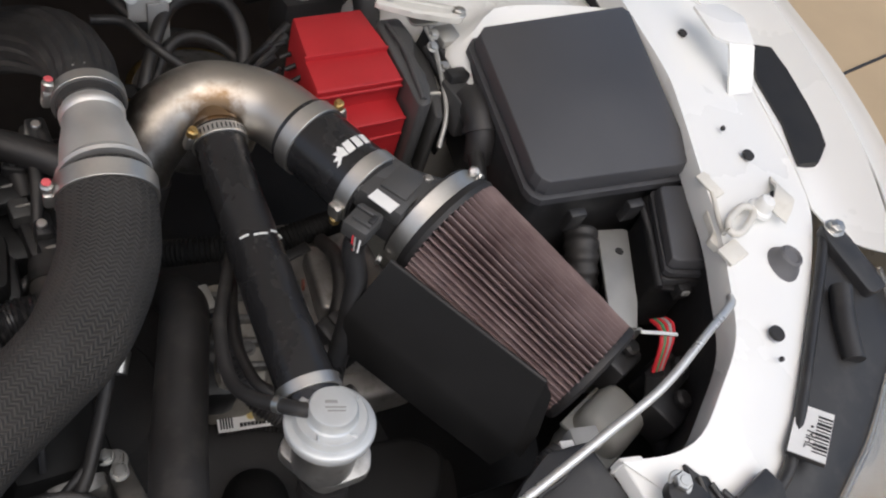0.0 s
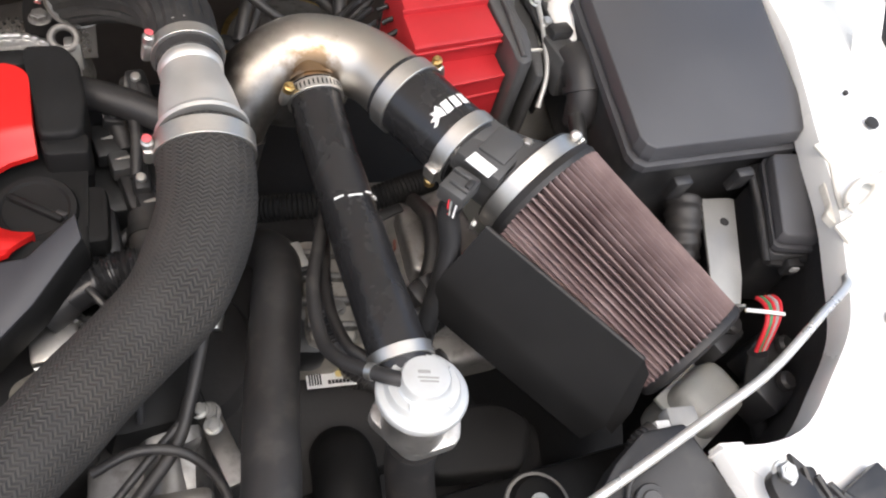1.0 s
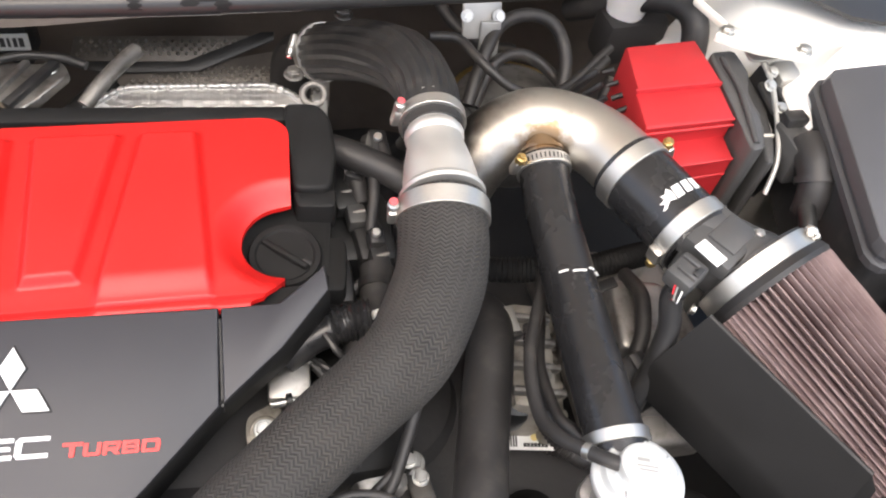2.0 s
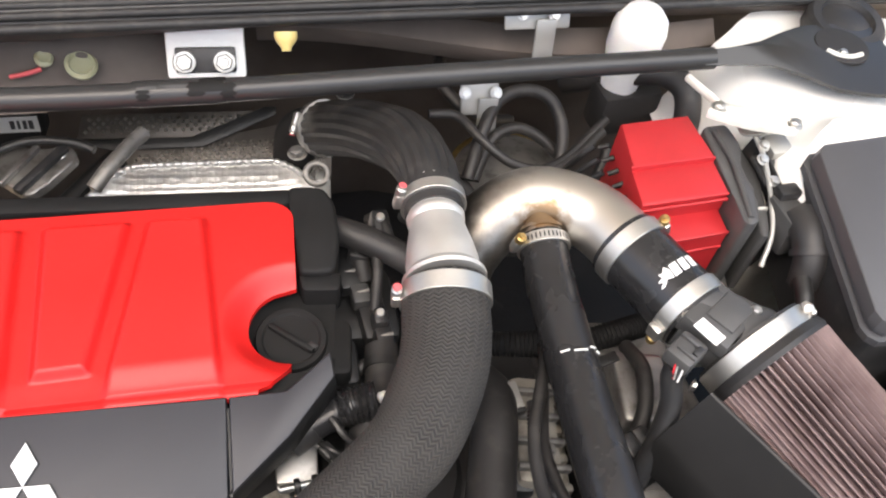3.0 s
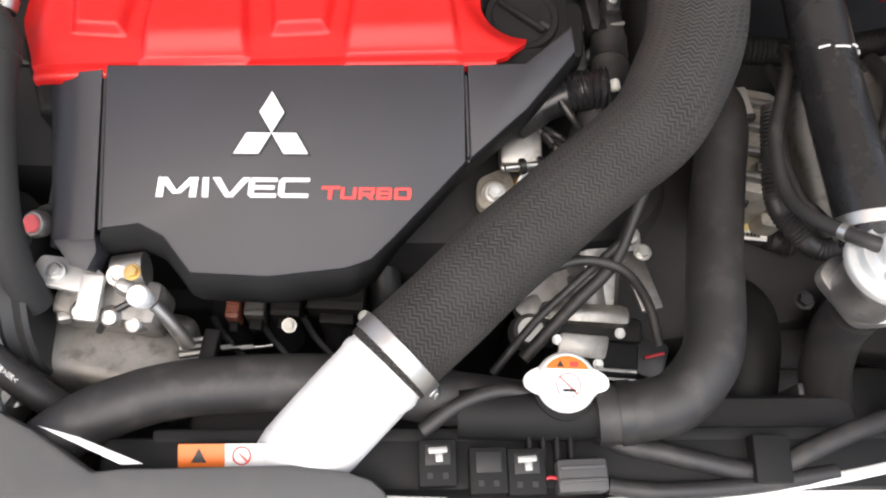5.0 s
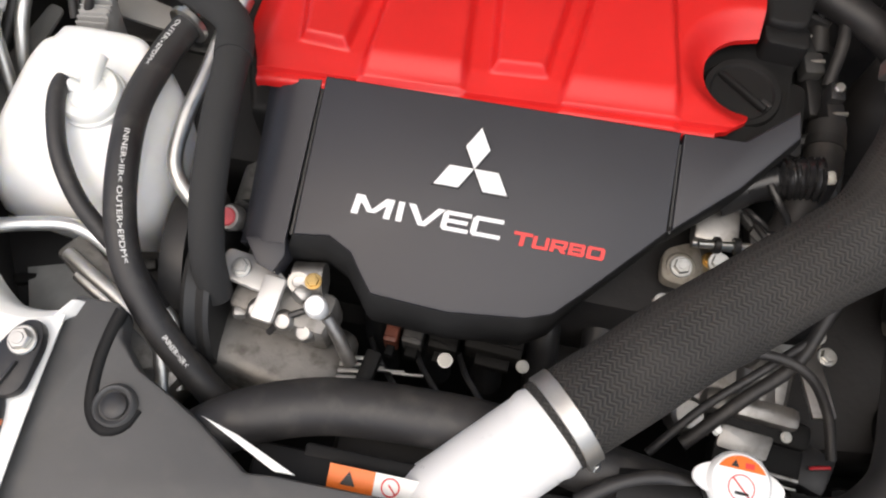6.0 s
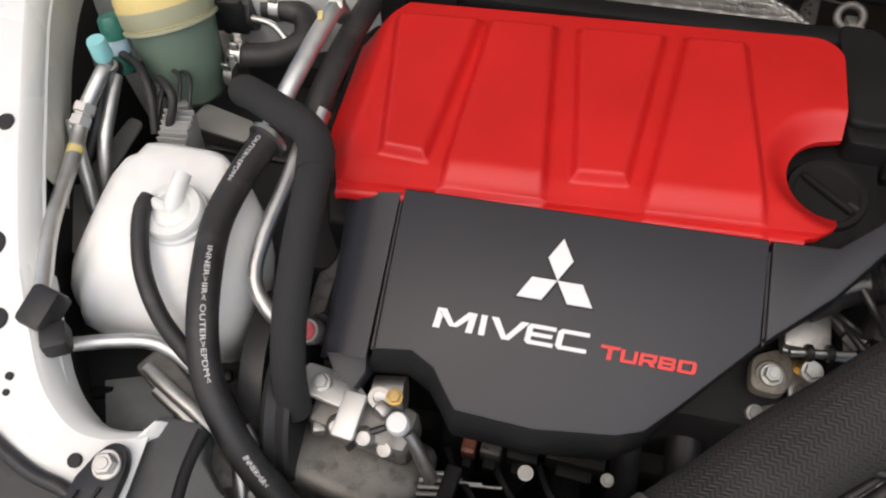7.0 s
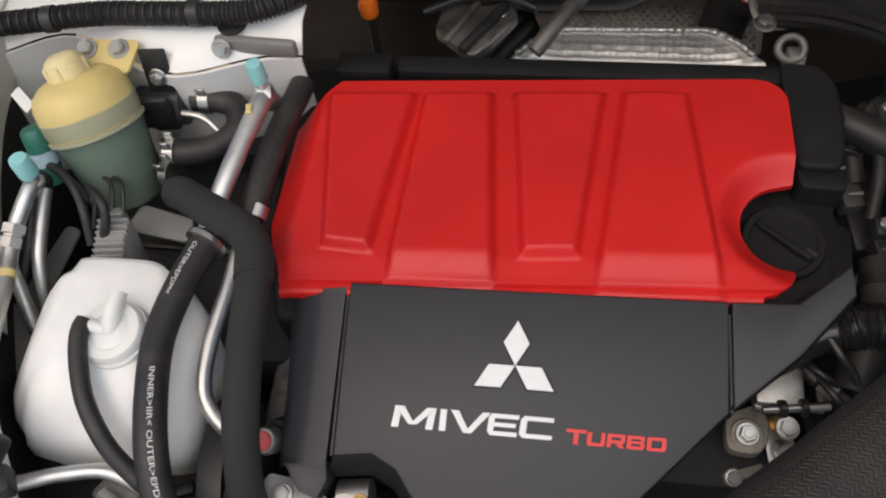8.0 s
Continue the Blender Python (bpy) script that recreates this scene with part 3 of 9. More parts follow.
part("trim", prism(corner, pose(0, 0, 0.822, 0, 0, 0), 0.038, 0.005, 3), RAD_BLACK, engine_cover, "rounded black corner trim")
part("trim", prism(rounded([(0.214, 0.262), (0.218, 0.240), (0.256, 0.238), (0.258, 0.262)], 0.006), pose(0, 0, 0.818), 0.034, 0.004, 2), RAD_BLACK, engine_cover)
part("trim", prism(rounded([(0.214, 0.160), (0.262, 0.158), (0.266, 0.212), (0.262, 0.222), (0.214, 0.224)], 0.008), pose(0, 0, 0.790), 0.034, 0.004, 2), RAD_BLACK, engine_cover, "filler neck surround")
back = grey_outline([(-0.19, 0.10), (-0.172, -0.035), (-0.11, -0.012), (-0.08, -0.05), (0.05, -0.045), (0.14, 0.035), (0.22, 0.115), (0.22, 0.14)])
part("backing", prism(back, GREY @ pose(0, 0, -0.040), 0.016, 0.001), RAD_BLACK, engine_cover)
# seams
for x0, x1, y1 in ((-0.1542, -0.1525, -0.022), (0.1488, 0.151, 0.034)):
    part("seam", slab([on_grey(x0 - 0.001, 0.107, -0.004), on_grey(x0 + 0.001, 0.107, -0.004), on_grey(x1 + 0.001, y1, -0.004), on_grey(x1 - 0.001, y1, -0.004)], 0.012, 0), BLACK_INK, engine_cover)

# emblem of three plain rhombi, and the lettering under it
s3 = math.sqrt(3)
centre, side = (-0.0135, 0.056), 0.0205
for k, ang in enumerate((90, 210, 330)):
    d = V((math.cos(radians(ang)), math.sin(radians(ang))))
    e = V((-d.y, d.x))
    for grow, h, mat, nm in ((1.13, 0.0012, SATIN_BLACK, "emblem_base"), (1.0, 0.0030, EMBLEM_WHITE, "emblem_rhombus")):
        mid = d * side * s3 / 2
        pts = [mid + (p - mid) * grow for p in (V((0, 0)), d * side * s3 / 2 - e * side / 2, d * side * s3, d * side * s3 / 2 + e * side / 2)]
        pts = [(centre[0] + p.x, (centre[1] - 0.109) * GS + p.y) for p in pts]
        part(nm, prism(pts, GREY @ pose(0, 0, 0.0), h, 0.0004, 1), mat, engine_cover)


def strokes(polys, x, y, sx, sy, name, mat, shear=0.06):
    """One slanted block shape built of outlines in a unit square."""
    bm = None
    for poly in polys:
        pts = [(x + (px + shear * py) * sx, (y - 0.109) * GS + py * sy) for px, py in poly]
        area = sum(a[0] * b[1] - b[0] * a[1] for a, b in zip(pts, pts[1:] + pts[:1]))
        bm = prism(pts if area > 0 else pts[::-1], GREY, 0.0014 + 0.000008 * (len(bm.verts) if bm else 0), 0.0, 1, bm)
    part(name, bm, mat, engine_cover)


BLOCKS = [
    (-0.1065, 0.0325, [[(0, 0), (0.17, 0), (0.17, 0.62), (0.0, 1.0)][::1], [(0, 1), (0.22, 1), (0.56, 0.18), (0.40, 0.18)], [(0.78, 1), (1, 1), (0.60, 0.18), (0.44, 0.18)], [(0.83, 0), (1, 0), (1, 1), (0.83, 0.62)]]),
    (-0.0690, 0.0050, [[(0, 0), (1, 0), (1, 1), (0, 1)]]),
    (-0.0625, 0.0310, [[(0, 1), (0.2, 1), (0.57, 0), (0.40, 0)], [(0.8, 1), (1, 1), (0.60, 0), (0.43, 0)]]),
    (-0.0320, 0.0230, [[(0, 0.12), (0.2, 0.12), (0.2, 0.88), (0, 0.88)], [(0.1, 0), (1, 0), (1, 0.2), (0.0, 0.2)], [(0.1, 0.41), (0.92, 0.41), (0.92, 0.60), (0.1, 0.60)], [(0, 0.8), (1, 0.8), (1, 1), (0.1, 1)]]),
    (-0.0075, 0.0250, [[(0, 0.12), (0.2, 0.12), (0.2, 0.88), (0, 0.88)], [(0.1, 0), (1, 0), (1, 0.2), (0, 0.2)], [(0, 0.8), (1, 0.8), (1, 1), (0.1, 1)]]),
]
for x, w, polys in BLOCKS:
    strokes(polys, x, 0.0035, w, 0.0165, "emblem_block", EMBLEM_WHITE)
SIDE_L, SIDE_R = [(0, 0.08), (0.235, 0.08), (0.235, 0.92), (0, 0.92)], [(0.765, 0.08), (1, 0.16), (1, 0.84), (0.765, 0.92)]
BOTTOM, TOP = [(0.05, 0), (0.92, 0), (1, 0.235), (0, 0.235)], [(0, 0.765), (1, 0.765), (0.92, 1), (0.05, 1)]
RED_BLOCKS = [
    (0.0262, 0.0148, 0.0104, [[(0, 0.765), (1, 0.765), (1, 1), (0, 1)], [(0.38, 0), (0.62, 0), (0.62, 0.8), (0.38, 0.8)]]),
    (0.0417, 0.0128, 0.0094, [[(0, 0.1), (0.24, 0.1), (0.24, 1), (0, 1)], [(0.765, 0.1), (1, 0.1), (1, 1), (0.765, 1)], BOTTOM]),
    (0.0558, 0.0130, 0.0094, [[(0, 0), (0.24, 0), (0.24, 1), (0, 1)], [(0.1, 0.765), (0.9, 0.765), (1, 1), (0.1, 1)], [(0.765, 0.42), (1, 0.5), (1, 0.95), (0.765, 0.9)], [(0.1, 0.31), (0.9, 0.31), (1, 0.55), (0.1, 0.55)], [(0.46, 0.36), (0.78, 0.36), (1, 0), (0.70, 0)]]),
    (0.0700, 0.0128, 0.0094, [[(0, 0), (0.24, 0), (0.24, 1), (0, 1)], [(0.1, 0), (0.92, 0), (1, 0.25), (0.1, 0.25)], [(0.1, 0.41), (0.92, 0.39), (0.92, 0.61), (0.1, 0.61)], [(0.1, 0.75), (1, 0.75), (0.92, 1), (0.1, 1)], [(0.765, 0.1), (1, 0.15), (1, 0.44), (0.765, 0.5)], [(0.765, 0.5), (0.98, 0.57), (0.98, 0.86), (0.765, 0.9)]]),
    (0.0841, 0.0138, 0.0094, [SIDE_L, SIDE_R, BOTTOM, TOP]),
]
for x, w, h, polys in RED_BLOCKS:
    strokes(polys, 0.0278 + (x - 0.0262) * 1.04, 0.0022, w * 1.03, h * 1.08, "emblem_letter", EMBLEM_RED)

# oil filler cap beside the cover
cap = thing("oil_filler_cap", "black round oil filler cap with a raised grip bar", "oil cap", CAP + V((0, 0, -0.02)))
part("body", lathe(CAP + V((0, 0, -0.025)), (0, -0.06, 1), [(0, 0.028), (0.012, 0.0355), (0.019, 0.0355), (0.022, 0.034), (0.022, 0.029), (0.020, 0.027), (0.020, 0)], 48), RAD_BLACK, cap)
part("grip", block((0.054, 0.007, 0.007), pose(CAP.x, CAP.y - 0.001, CAP.z - 0.003, -4, 0, -38), 0.003), RAD_BLACK, cap)
part("pointer", block((0.010, 0.005, 0.008), pose(CAP.x + 0.021, CAP.y - 0.012, CAP.z - 0.004, -4, 0, -38), 0.001), BLACK_VOID, cap)

# ---- charge pipe: braided hose, reducer, ribbed elbow ----
UICP = [(0.3560, 0.209, 0.9045), (0.3553, 0.194, 0.9020), (0.3520, 0.160, 0.896), (0.342, 0.122, 0.889), (0.314, 0.068, 0.880), (0.274, 0.032, 0.873), (0.227, -0.007, 0.866), (0.180, -0.047, 0.859), (0.131, -0.092, 0.850), (0.097, -0.124, 0.844), (0.087, -0.134, 0.842)]
charge_hose = thing("charge_pipe_hose", "thick black braided rubber charge hose curving over the engine", "hose", (0.26, 0.03, 0.82))
part("hose", tube(UICP, lambda t: 0.0425 - 0.0050 * smooth01(0.2, 0.5, t), 64, 0.004, True, lambda s, w: 0.0005 * math.sin(60 * s + 3 * w), 0.85), BRAID, charge_hose)
dA = V(UICP[0]) - V(UICP[2])
dL = V(UICP[-1]) - V(UICP[-3])
hose_clamp((0.3556, 0.1965, 0.9024), dA, 0.0428, 0.018, charge_hose, 3.14, CLAMP_STEEL, PINK, label="polished T-bolt band clamp", slots=0)
hose_clamp((0.0955, -0.1255, 0.844), dL, 0.0377, 0.014, charge_hose, 2.2, CLAMP_STEEL, ZINC, label="worm-drive steel band clamp")

red1, red2 = V((0.3568, 0.210, 0.906)), V((0.3580, 0.326, 0.912))
reducer = thing("pipe_reducer", "cast aluminium pipe reducer between two hoses", "pipe", (0.355, 0.27, 0.87))
dr = red2 - red1
part("body", lathe(red1, dr, [(0.006, 0.0372), (0.024, 0.0362), (0.042, 0.0335), (0.062, 0.0290), (0.074, 0.0276), (0.12, 0.0272)], 48), BEAD_ALU, reducer)
part("lower_bead", lathe(red1, dr, [(0, 0.037), (0.001, 0.0412), (0.005, 0.0418), (0.008, 0.0395), (0.011, 0.0380)], 48), BEAD_ALU, reducer)
part("upper_bead", lathe(red1, dr, [(0.070, 0.0275), (0.073, 0.0296), (0.079, 0.0300), (0.083, 0.0275)], 48), BEAD_ALU, reducer)

ELBOW = [(0.3576, 0.293, 0.9095), (0.3586, 0.325, 0.909), (0.3572, 0.368, 0.901), (0.3440, 0.428, 0.878), (0.314, 0.495, 0.833), (0.286, 0.545, 0.790), (0.256, 0.596, 0.740)]
elbow = thing("ribbed_elbow_hose", "matt black ribbed rubber elbow from the turbo", "hose", (0.33, 0.40, 0.86))
part("hose", tube(ELBOW, lambda t: 0.0308 + 0.0052 * smooth01(0.08, 0.45, t), 72, 0.004, True, lambda s, w: 0.0013 * math.cos(18 * w) * smooth01(0.026, 0.040, s), 0.85), RUBBER, elbow)
hose_clamp((0.3581, 0.3095, 0.9093), V(ELBOW[1]) - V(ELBOW[0]), 0.0322, 0.013, elbow, 3.3, CLAMP_STEEL, PINK, label="slotted worm-drive clamp", slots=0)
hose_clamp((0.261, 0.588, 0.748), V(ELBOW[-2]) - V(ELBOW[-1]), 0.0372, 0.012, elbow, 5.6, CLAMP_STEEL, PINK, label="slotted worm-drive clamp")

white_pipe = thing("lower_charge_pipe", "bare white-painted metal charge pipe with a rolled bead", "pipe", (0.04, -0.18, 0.80))
WP = [(0.097, -0.124, 0.844), (0.080, -0.1405, 0.839), (0.0495, -0.1685, 0.820), (0.0115, -0.2010, 0.782), (-0.0315, -0.2350, 0.735)]
part("tube", tube(WP, lambda t: 0.0355 + 0.003 * t, 48, 0.004, True, lambda s, w: 0.0022 * math.exp(-((s - 0.022) / 0.003) ** 2), 0.9), WHITE_PIPE, white_pipe)

# ---- intake: steel elbow, coupler, meter, cone filter ----
SP = [(0.381, 0.277, 0.775), (0.389, 0.289, 0.810), (0.407, 0.306, 0.842), (0.436, 0.323, 0.867), (0.472, 0.332, 0.880), (0.507, 0.321, 0.885), (0.539, 0.295, 0.888), (0.559, 0.257, 0.891), (0.569, 0.238, 0.891)]
intake = thing("intake_pipe", "brushed stainless steel intake elbow with a heat-tinted weld", "pipe", (0.47, 0.30, 0.83))
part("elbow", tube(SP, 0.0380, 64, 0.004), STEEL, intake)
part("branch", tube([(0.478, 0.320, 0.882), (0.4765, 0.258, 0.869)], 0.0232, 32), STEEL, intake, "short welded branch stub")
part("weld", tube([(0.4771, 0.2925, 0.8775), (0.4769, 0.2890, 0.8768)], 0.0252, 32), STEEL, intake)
inlet = thing("turbo_inlet_hose", "black silicone hose below the steel intake elbow", "hose", (0.385, 0.255, 0.72))
part("hose", tube([(0.393, 0.293, 0.818), (0.387, 0.286, 0.802), (0.379, 0.275, 0.775), (0.371, 0.266, 0.75), (0.366, 0.260, 0.70)], 0.0405, 48, 0.004), RUBBER_END, inlet)
fix = thing("hose_barb", "brass hose barbs with black hoses beside the steel elbow", "fitting", (0.40, 0.37, 0.76), shift=(0.012, 0.043, -0.055), size=1.07)
for p, q in (((0.399, 0.361, 0.829), (0.408, 0.347, 0.827)), ((0.423, 0.397, 0.820), (0.431, 0.382, 0.819))):
    part("barb", tube([p, q], lambda t: 0.0052 + 0.0012 * abs(math.sin(9 * t)), 16, 0.002), GOLD_ZINC, fix)
for q in ((0.399, 0.361, 0.829), (0.423, 0.397, 0.820)):
    a = V(q)
    part("hose", tube([a + V((0.002, -0.004, 0)), a + V((-0.012, 0.022, 0.003)), a + V((-0.030, 0.040, -0.02)), a + V((-0.050, 0.045, -0.06))], 0.0085, 16), RUBBER, fix)
part("block", block((0.036, 0.052, 0.05), pose(0.392, 0.378, 0.79, 0, 0, -30), 0.006), BLACK_PLASTIC, fix)

ax0, ax1 = V((0.559, 0.257, 0.891)), V((0.6035, 0.169, 0.891))
axd = (ax1 - ax0).normalized()
coupler = thing("intake_coupler", "black silicone coupler hose with a white mark and two clamps", "hose", (0.58, 0.20, 0.84))
part("sleeve", tube([ax0 - axd * 0.006, ax0.lerp(ax1, 0.5), ax1 + axd * 0.006], 0.0395, 56, 0.004), SILICONE, coupler)
hose_clamp(ax0 + axd * 0.008, axd, 0.0398, 0.017, coupler, 3.45, CLAMP_STEEL, GOLD_ZINC, label="polished band clamp with a brass screw", slots=0)
hose_clamp(ax1 - axd * 0.006, axd, 0.0398, 0.017, coupler, 0.15, CLAMP_STEEL, GOLD_ZINC, label="polished band clamp with a brass screw", slots=0)
# white mark on the sleeve: a blot and three slanted blocks
_, ca, cb = axes(axd)


def on_sleeve(s, w, r=0.0399, origin=ax0):
    return origin + axd * s + (ca * math.cos(w) + cb * math.sin(w)) * r


def sleeve_mark(outline):
    """A thin white patch on the sleeve; the outline is in metres, along the reading direction and up."""
    bm = bmesh.new()
    bm.faces.new([bm.verts.new(on_sleeve(0.0640 - 1.35 * y, -1.05 - 1.35 * x / 0.0399, 0.0404)) for x, y in outline])
    return bm


blot = [(-0.0085, -0.0055), (-0.0050, -0.0062), (0.0, -0.0030), (0.0048, -0.0050), (0.0060, 0.0020), (0.0035, 0.0062), (0.0005, 0.0030), (-0.0030, 0.0040), (-0.0022, 0.0005), (-0.0070, -0.0005), (-0.0040, -0.0028)]
part("printed_blot", sleeve_mark(blot), WHITE_INK, coupler, "white printed blot")
for x in (0.0065, 0.0150, 0.0235):
    part("printed_bar", sleeve_mark([(x - 0.0008, -0.0050), (x + 0.0058, -0.0050), (x + 0.0074, 0.0050), (x + 0.0008, 0.0050)]), WHITE_INK, coupler)


FLAT = pose(0, 0, 0)
metre = thing("air_flow_meter", "black plastic air flow meter housing with a sensor", "sensor", (0.63, 0.14, 0.84))
ax2 = V((0.652, 0.126, 0.887))
md = (ax2 - ax1).normalized()
part("housing", lathe(ax1 - md * 0.004, md, [(0, 0.037), (0, 0.0385), (0.030, 0.0385), (0.034, 0.0395), (0.052, 0.0410), (0.064, 0.0440), (0.070, 0.0440), (0.070, 0.035)], 48), DARK_GREY, metre)
msz = math.degrees(math.atan2(md.y, md.x))
PLATE = pose(0.614, 0.144, 0.917, 0, 0, -53)
part("sensor", block((0.051, 0.063, 0.020), PLATE, 0.004), DARK_GREY, metre, "flat square sensor plate")
part("sensor_step", block((0.030, 0.040, 0.004), PLATE @ pose(0.004, 0.006, 0.0105), 0.0015), DARK_GREY, metre)
con = part("connector", block((0.028, 0.034, 0.020), pose(0.5690, 0.1120, 0.913, 0, 0, -53), 0.004), DARK_GREY, metre, "grey locking connector")
part("latch", block((0.020, 0.004, 0.004), pose(0.5735, 0.1185, 0.9240, 0, 0, -53), 0.001), DARK_GREY, con)
part("latch", block((0.020, 0.004, 0.004), pose(0.5650, 0.1060, 0.9240, 0, 0, -53), 0.001), DARK_GREY, con)
part("latch", block((0.006, 0.012, 0.005), pose(0.5760, 0.1060, 0.9240, 0, 0, -53), 0.001), BLACK_PLASTIC, con)
part("label", block((0.0275, 0.0150, 0.0010), pose(0.5925, 0.1246, 0.9278, 0, 0, -58), 0), WHITE_LABEL, metre, "small plain white sticker")
part("boss", block((0.016, 0.016, 0.018), pose(0.5835, 0.1490, 0.908, 0, 0, -53), 0.004), DARK_GREY, metre)
for p in ((0.5835, 0.1490, 0.917), (0.6480, 0.1440, 0.926)):
    bolt(p, (0, 0, 1), 0.0050, metre, "screw")
for p in ((0.592, 0.105, 0.862), (0.6610, 0.1350, 0.926)):
    bolt(p, md, 0.005, metre, "screw")

FB, FE = V((0.661, 0.115, 0.886)), V((0.757, -0.0755, 0.862))
fd = (FE - FB).normalized()
air_filter = thing("cone_air_filter", "pleated red cotton cone air filter with a rubber end", "air filter", (0.72, 0.02, 0.78))
_, fa, fb_ = axes(fd)
bm = bmesh.new()
PLEATS = 57
rows = []
flen = (FE - FB).length
for i in range(9):
    s = 0.0115 + (flen - 0.0185) * i / 8
    r = 0.0640 - 0.0075 * i / 8
    ring = []
    for k in range(PLEATS * 6):
        w = 2 * math.pi * k / (PLEATS * 6)
        rr = r + (0.0026, 0.0030, -0.0010, -0.0105, -0.0115, -0.0075)[k % 6] + 0.0004 * math.sin(k * 12.9898 + i * 2.1)
        ring.append(bm.verts.new(FB + fd * s + (fa * math.cos(w) + fb_ * math.sin(w)) * rr))
    rows.append(ring)
for p, q in zip(rows, rows[1:]):
    for k in range(len(p)):
        m_ = (k + 1) % len(p)
        bm.faces.new((p[k], p[m_], q[m_], q[k]))
part("pleats", bm, COTTON, air_filter, "pleated oiled cotton gauze, dusty red", 20)
part("base_ring", lathe(FB - fd * 0.022, fd, [(0, 0.050), (0, 0.0585), (0.020, 0.0585), (0.0215, 0.0655), (0.029, 0.0680), (0.034, 0.0660), (0.034, 0.05)], 72), RUBBER_END, air_filter, "black rubber flange")
part("end_cap", lathe(FE - fd * 0.011, fd, [(0, 0.05), (0, 0.0590), (0.002, 0.0600), (0.007, 0.0595), (0.010, 0.056), (0.010, 0)], 72), RUBBER_END, air_filter, "black rubber end cap")
hose_clamp(FB - fd * 0.010, fd, 0.0588, 0.018, air_filter, 3.9, CLAMP_STEEL, ZINC, label="wide polished steel band clamp", slots=0)

shield = thing("heat_shield", "folded matt black metal heat shield beside the filter", "heat shield", (0.62, -0.01, 0.70))
T0, T1, B0, B1 = V((0.590, 0.078, 0.894)), V((0.690, -0.077, 0.885)), V((0.549, 0.062, 0.835)), V((0.668, -0.106, 0.812))
C0, C1 = V((0.552, 0.052, 0.79)), V((0.660, -0.100, 0.775))
part("plate", sheet([[P.lerp(Q, t) for t in (0, .05, .25, .5, .75, .95, 1)] for P, Q in ((T0, T1), (T0.lerp(B0, 0.12), T1.lerp(B1, 0.12)), (T0.lerp(B0, 0.88), T1.lerp(B1, 0.88)), (B0, B1), (C0, C1))], 0.0025), RAD_BLACK, shield)
part("flange", sheet([[T1, T1 + V((0.006, -0.010, -0.012))], [T1.lerp(B1, 0.6), T1.lerp(B1, 0.6) + V((0.012, -0.010, -0.010))], [B1, B1 + V((0.008, -0.006, -0.01))]], 0.0025), RAD_BLACK, shield)
part("edge_trim", tube([T0, T0.lerp(T1, 0.5), T1], 0.0026, 10), RUBBER_END, shield, "rubber edge trim")

# ---- recirculation hose and bypass valve ----
RH = [(0.4766, 0.285, 0.874), (0.4767, 0.225, 0.864), (0.4790, 0.145, 0.860), (0.4795, 0.073, 0.863), (0.4797, 0.012, 0.868), (0.4805, -0.020, 0.870), (0.481, -0.038, 0.868)]
rec = thing("bypass_hose", "glossy black silicone bypass hose with white scuff marks", "hose", (0.478, 0.11, 0.82))
part("hose", tube(RH, 0.0262, 40, 0.004), SILICONE, rec)
hose_clamp((0.4766, 0.2755, 0.8722), V(RH[0]) - V(RH[1]), 0.0268, 0.012, rec, 3.3, CLAMP_STEEL, GOLD_ZINC, label="slotted worm-drive clamp", slots=-12)
hose_clamp((0.4806, -0.0235, 0.8698), V(RH[-1]) - V(RH[-2]), 0.0270, 0.011, rec, 1.4, CLAMP_STEEL, ZINC, label="slotted worm-drive clamp", slots=-12)
_, ra, rb = axes(V(RH[2]) - V(RH[1]))
for w0, w1, off in ((0.9, 1.25, 0.0), (1.4, 1.9, -0.002), (2.1, 2.35, 0.002), (2.5, 2.75, 0.0)):
    pts = [V((0.4790, 0.1415 + off, 0.8602)) + (ra * math.cos(w0 + (w1 - w0) * k / 4) - rb * math.sin(w0 + (w1 - w0) * k / 4)) * 0.0271 for k in range(5)]
    part("scuff", tube(pts, 0.0011, 6, 0.003), WHITE_INK, rec)

VALVE = V((0.4852, -0.0619, 0.8852))
vd = V((0.01, 0.15, 1)).normalized()
valve = thing("bypass_valve", "silver zinc bypass valve with a round capped diaphragm housing", "bypass valve", VALVE + V((0, 0, -0.07)))
part("diaphragm", lathe(VALVE - vd * 0.012, vd, [(0, 0.028), (0.002, 0.0350), (0.004, 0.0378), (0.0095, 0.0386), (0.0120, 0.0380), (0.0132, 0.0365), (0.0136, 0.0318), (0.0150, 0.0308), (0.0200, 0.0302), (0.0212, 0.0292), (0.0216, 0.0225), (0.0230, 0.0212), (0.0310, 0.0206), (0.0330, 0.0194), (0.0336, 0.0170), (0.0336, 0)], 64), BOV_ZINC, valve, "stepped zinc-plated round housing")
part("body", lathe(VALVE - vd * 0.056, vd, [(0, 0.028), (0.020, 0.029), (0.045, 0.030)], 40), CAST, valve)
part("flange", prism(rounded([(0.4475, -0.054), (0.4747, -0.099), (0.5200, -0.096), (0.5300, -0.070), (0.4948, -0.038), (0.463, -0.036)], 0.010), pose(0, 0, 0.822), 0.012, 0.0025), CAST, valve, "cast aluminium flange")
for w in (0.4, 1.8, 4.0, 5.2):
    d_, a_, b_ = axes(vd)
    o = VALVE + vd * 0.0100 + (a_ * math.cos(w) + b_ * math.sin(w)) * 0.0262
    part("rib", block((0.007, 0.0022, 0.0035), Matrix.Translation(o) @ vd.to_track_quat("Z", "Y").to_matrix().to_4x4() @ pose(0, 0, 0, 0, 0, math.degrees(w) + 30), 0.001), BOV_ZINC, valve)

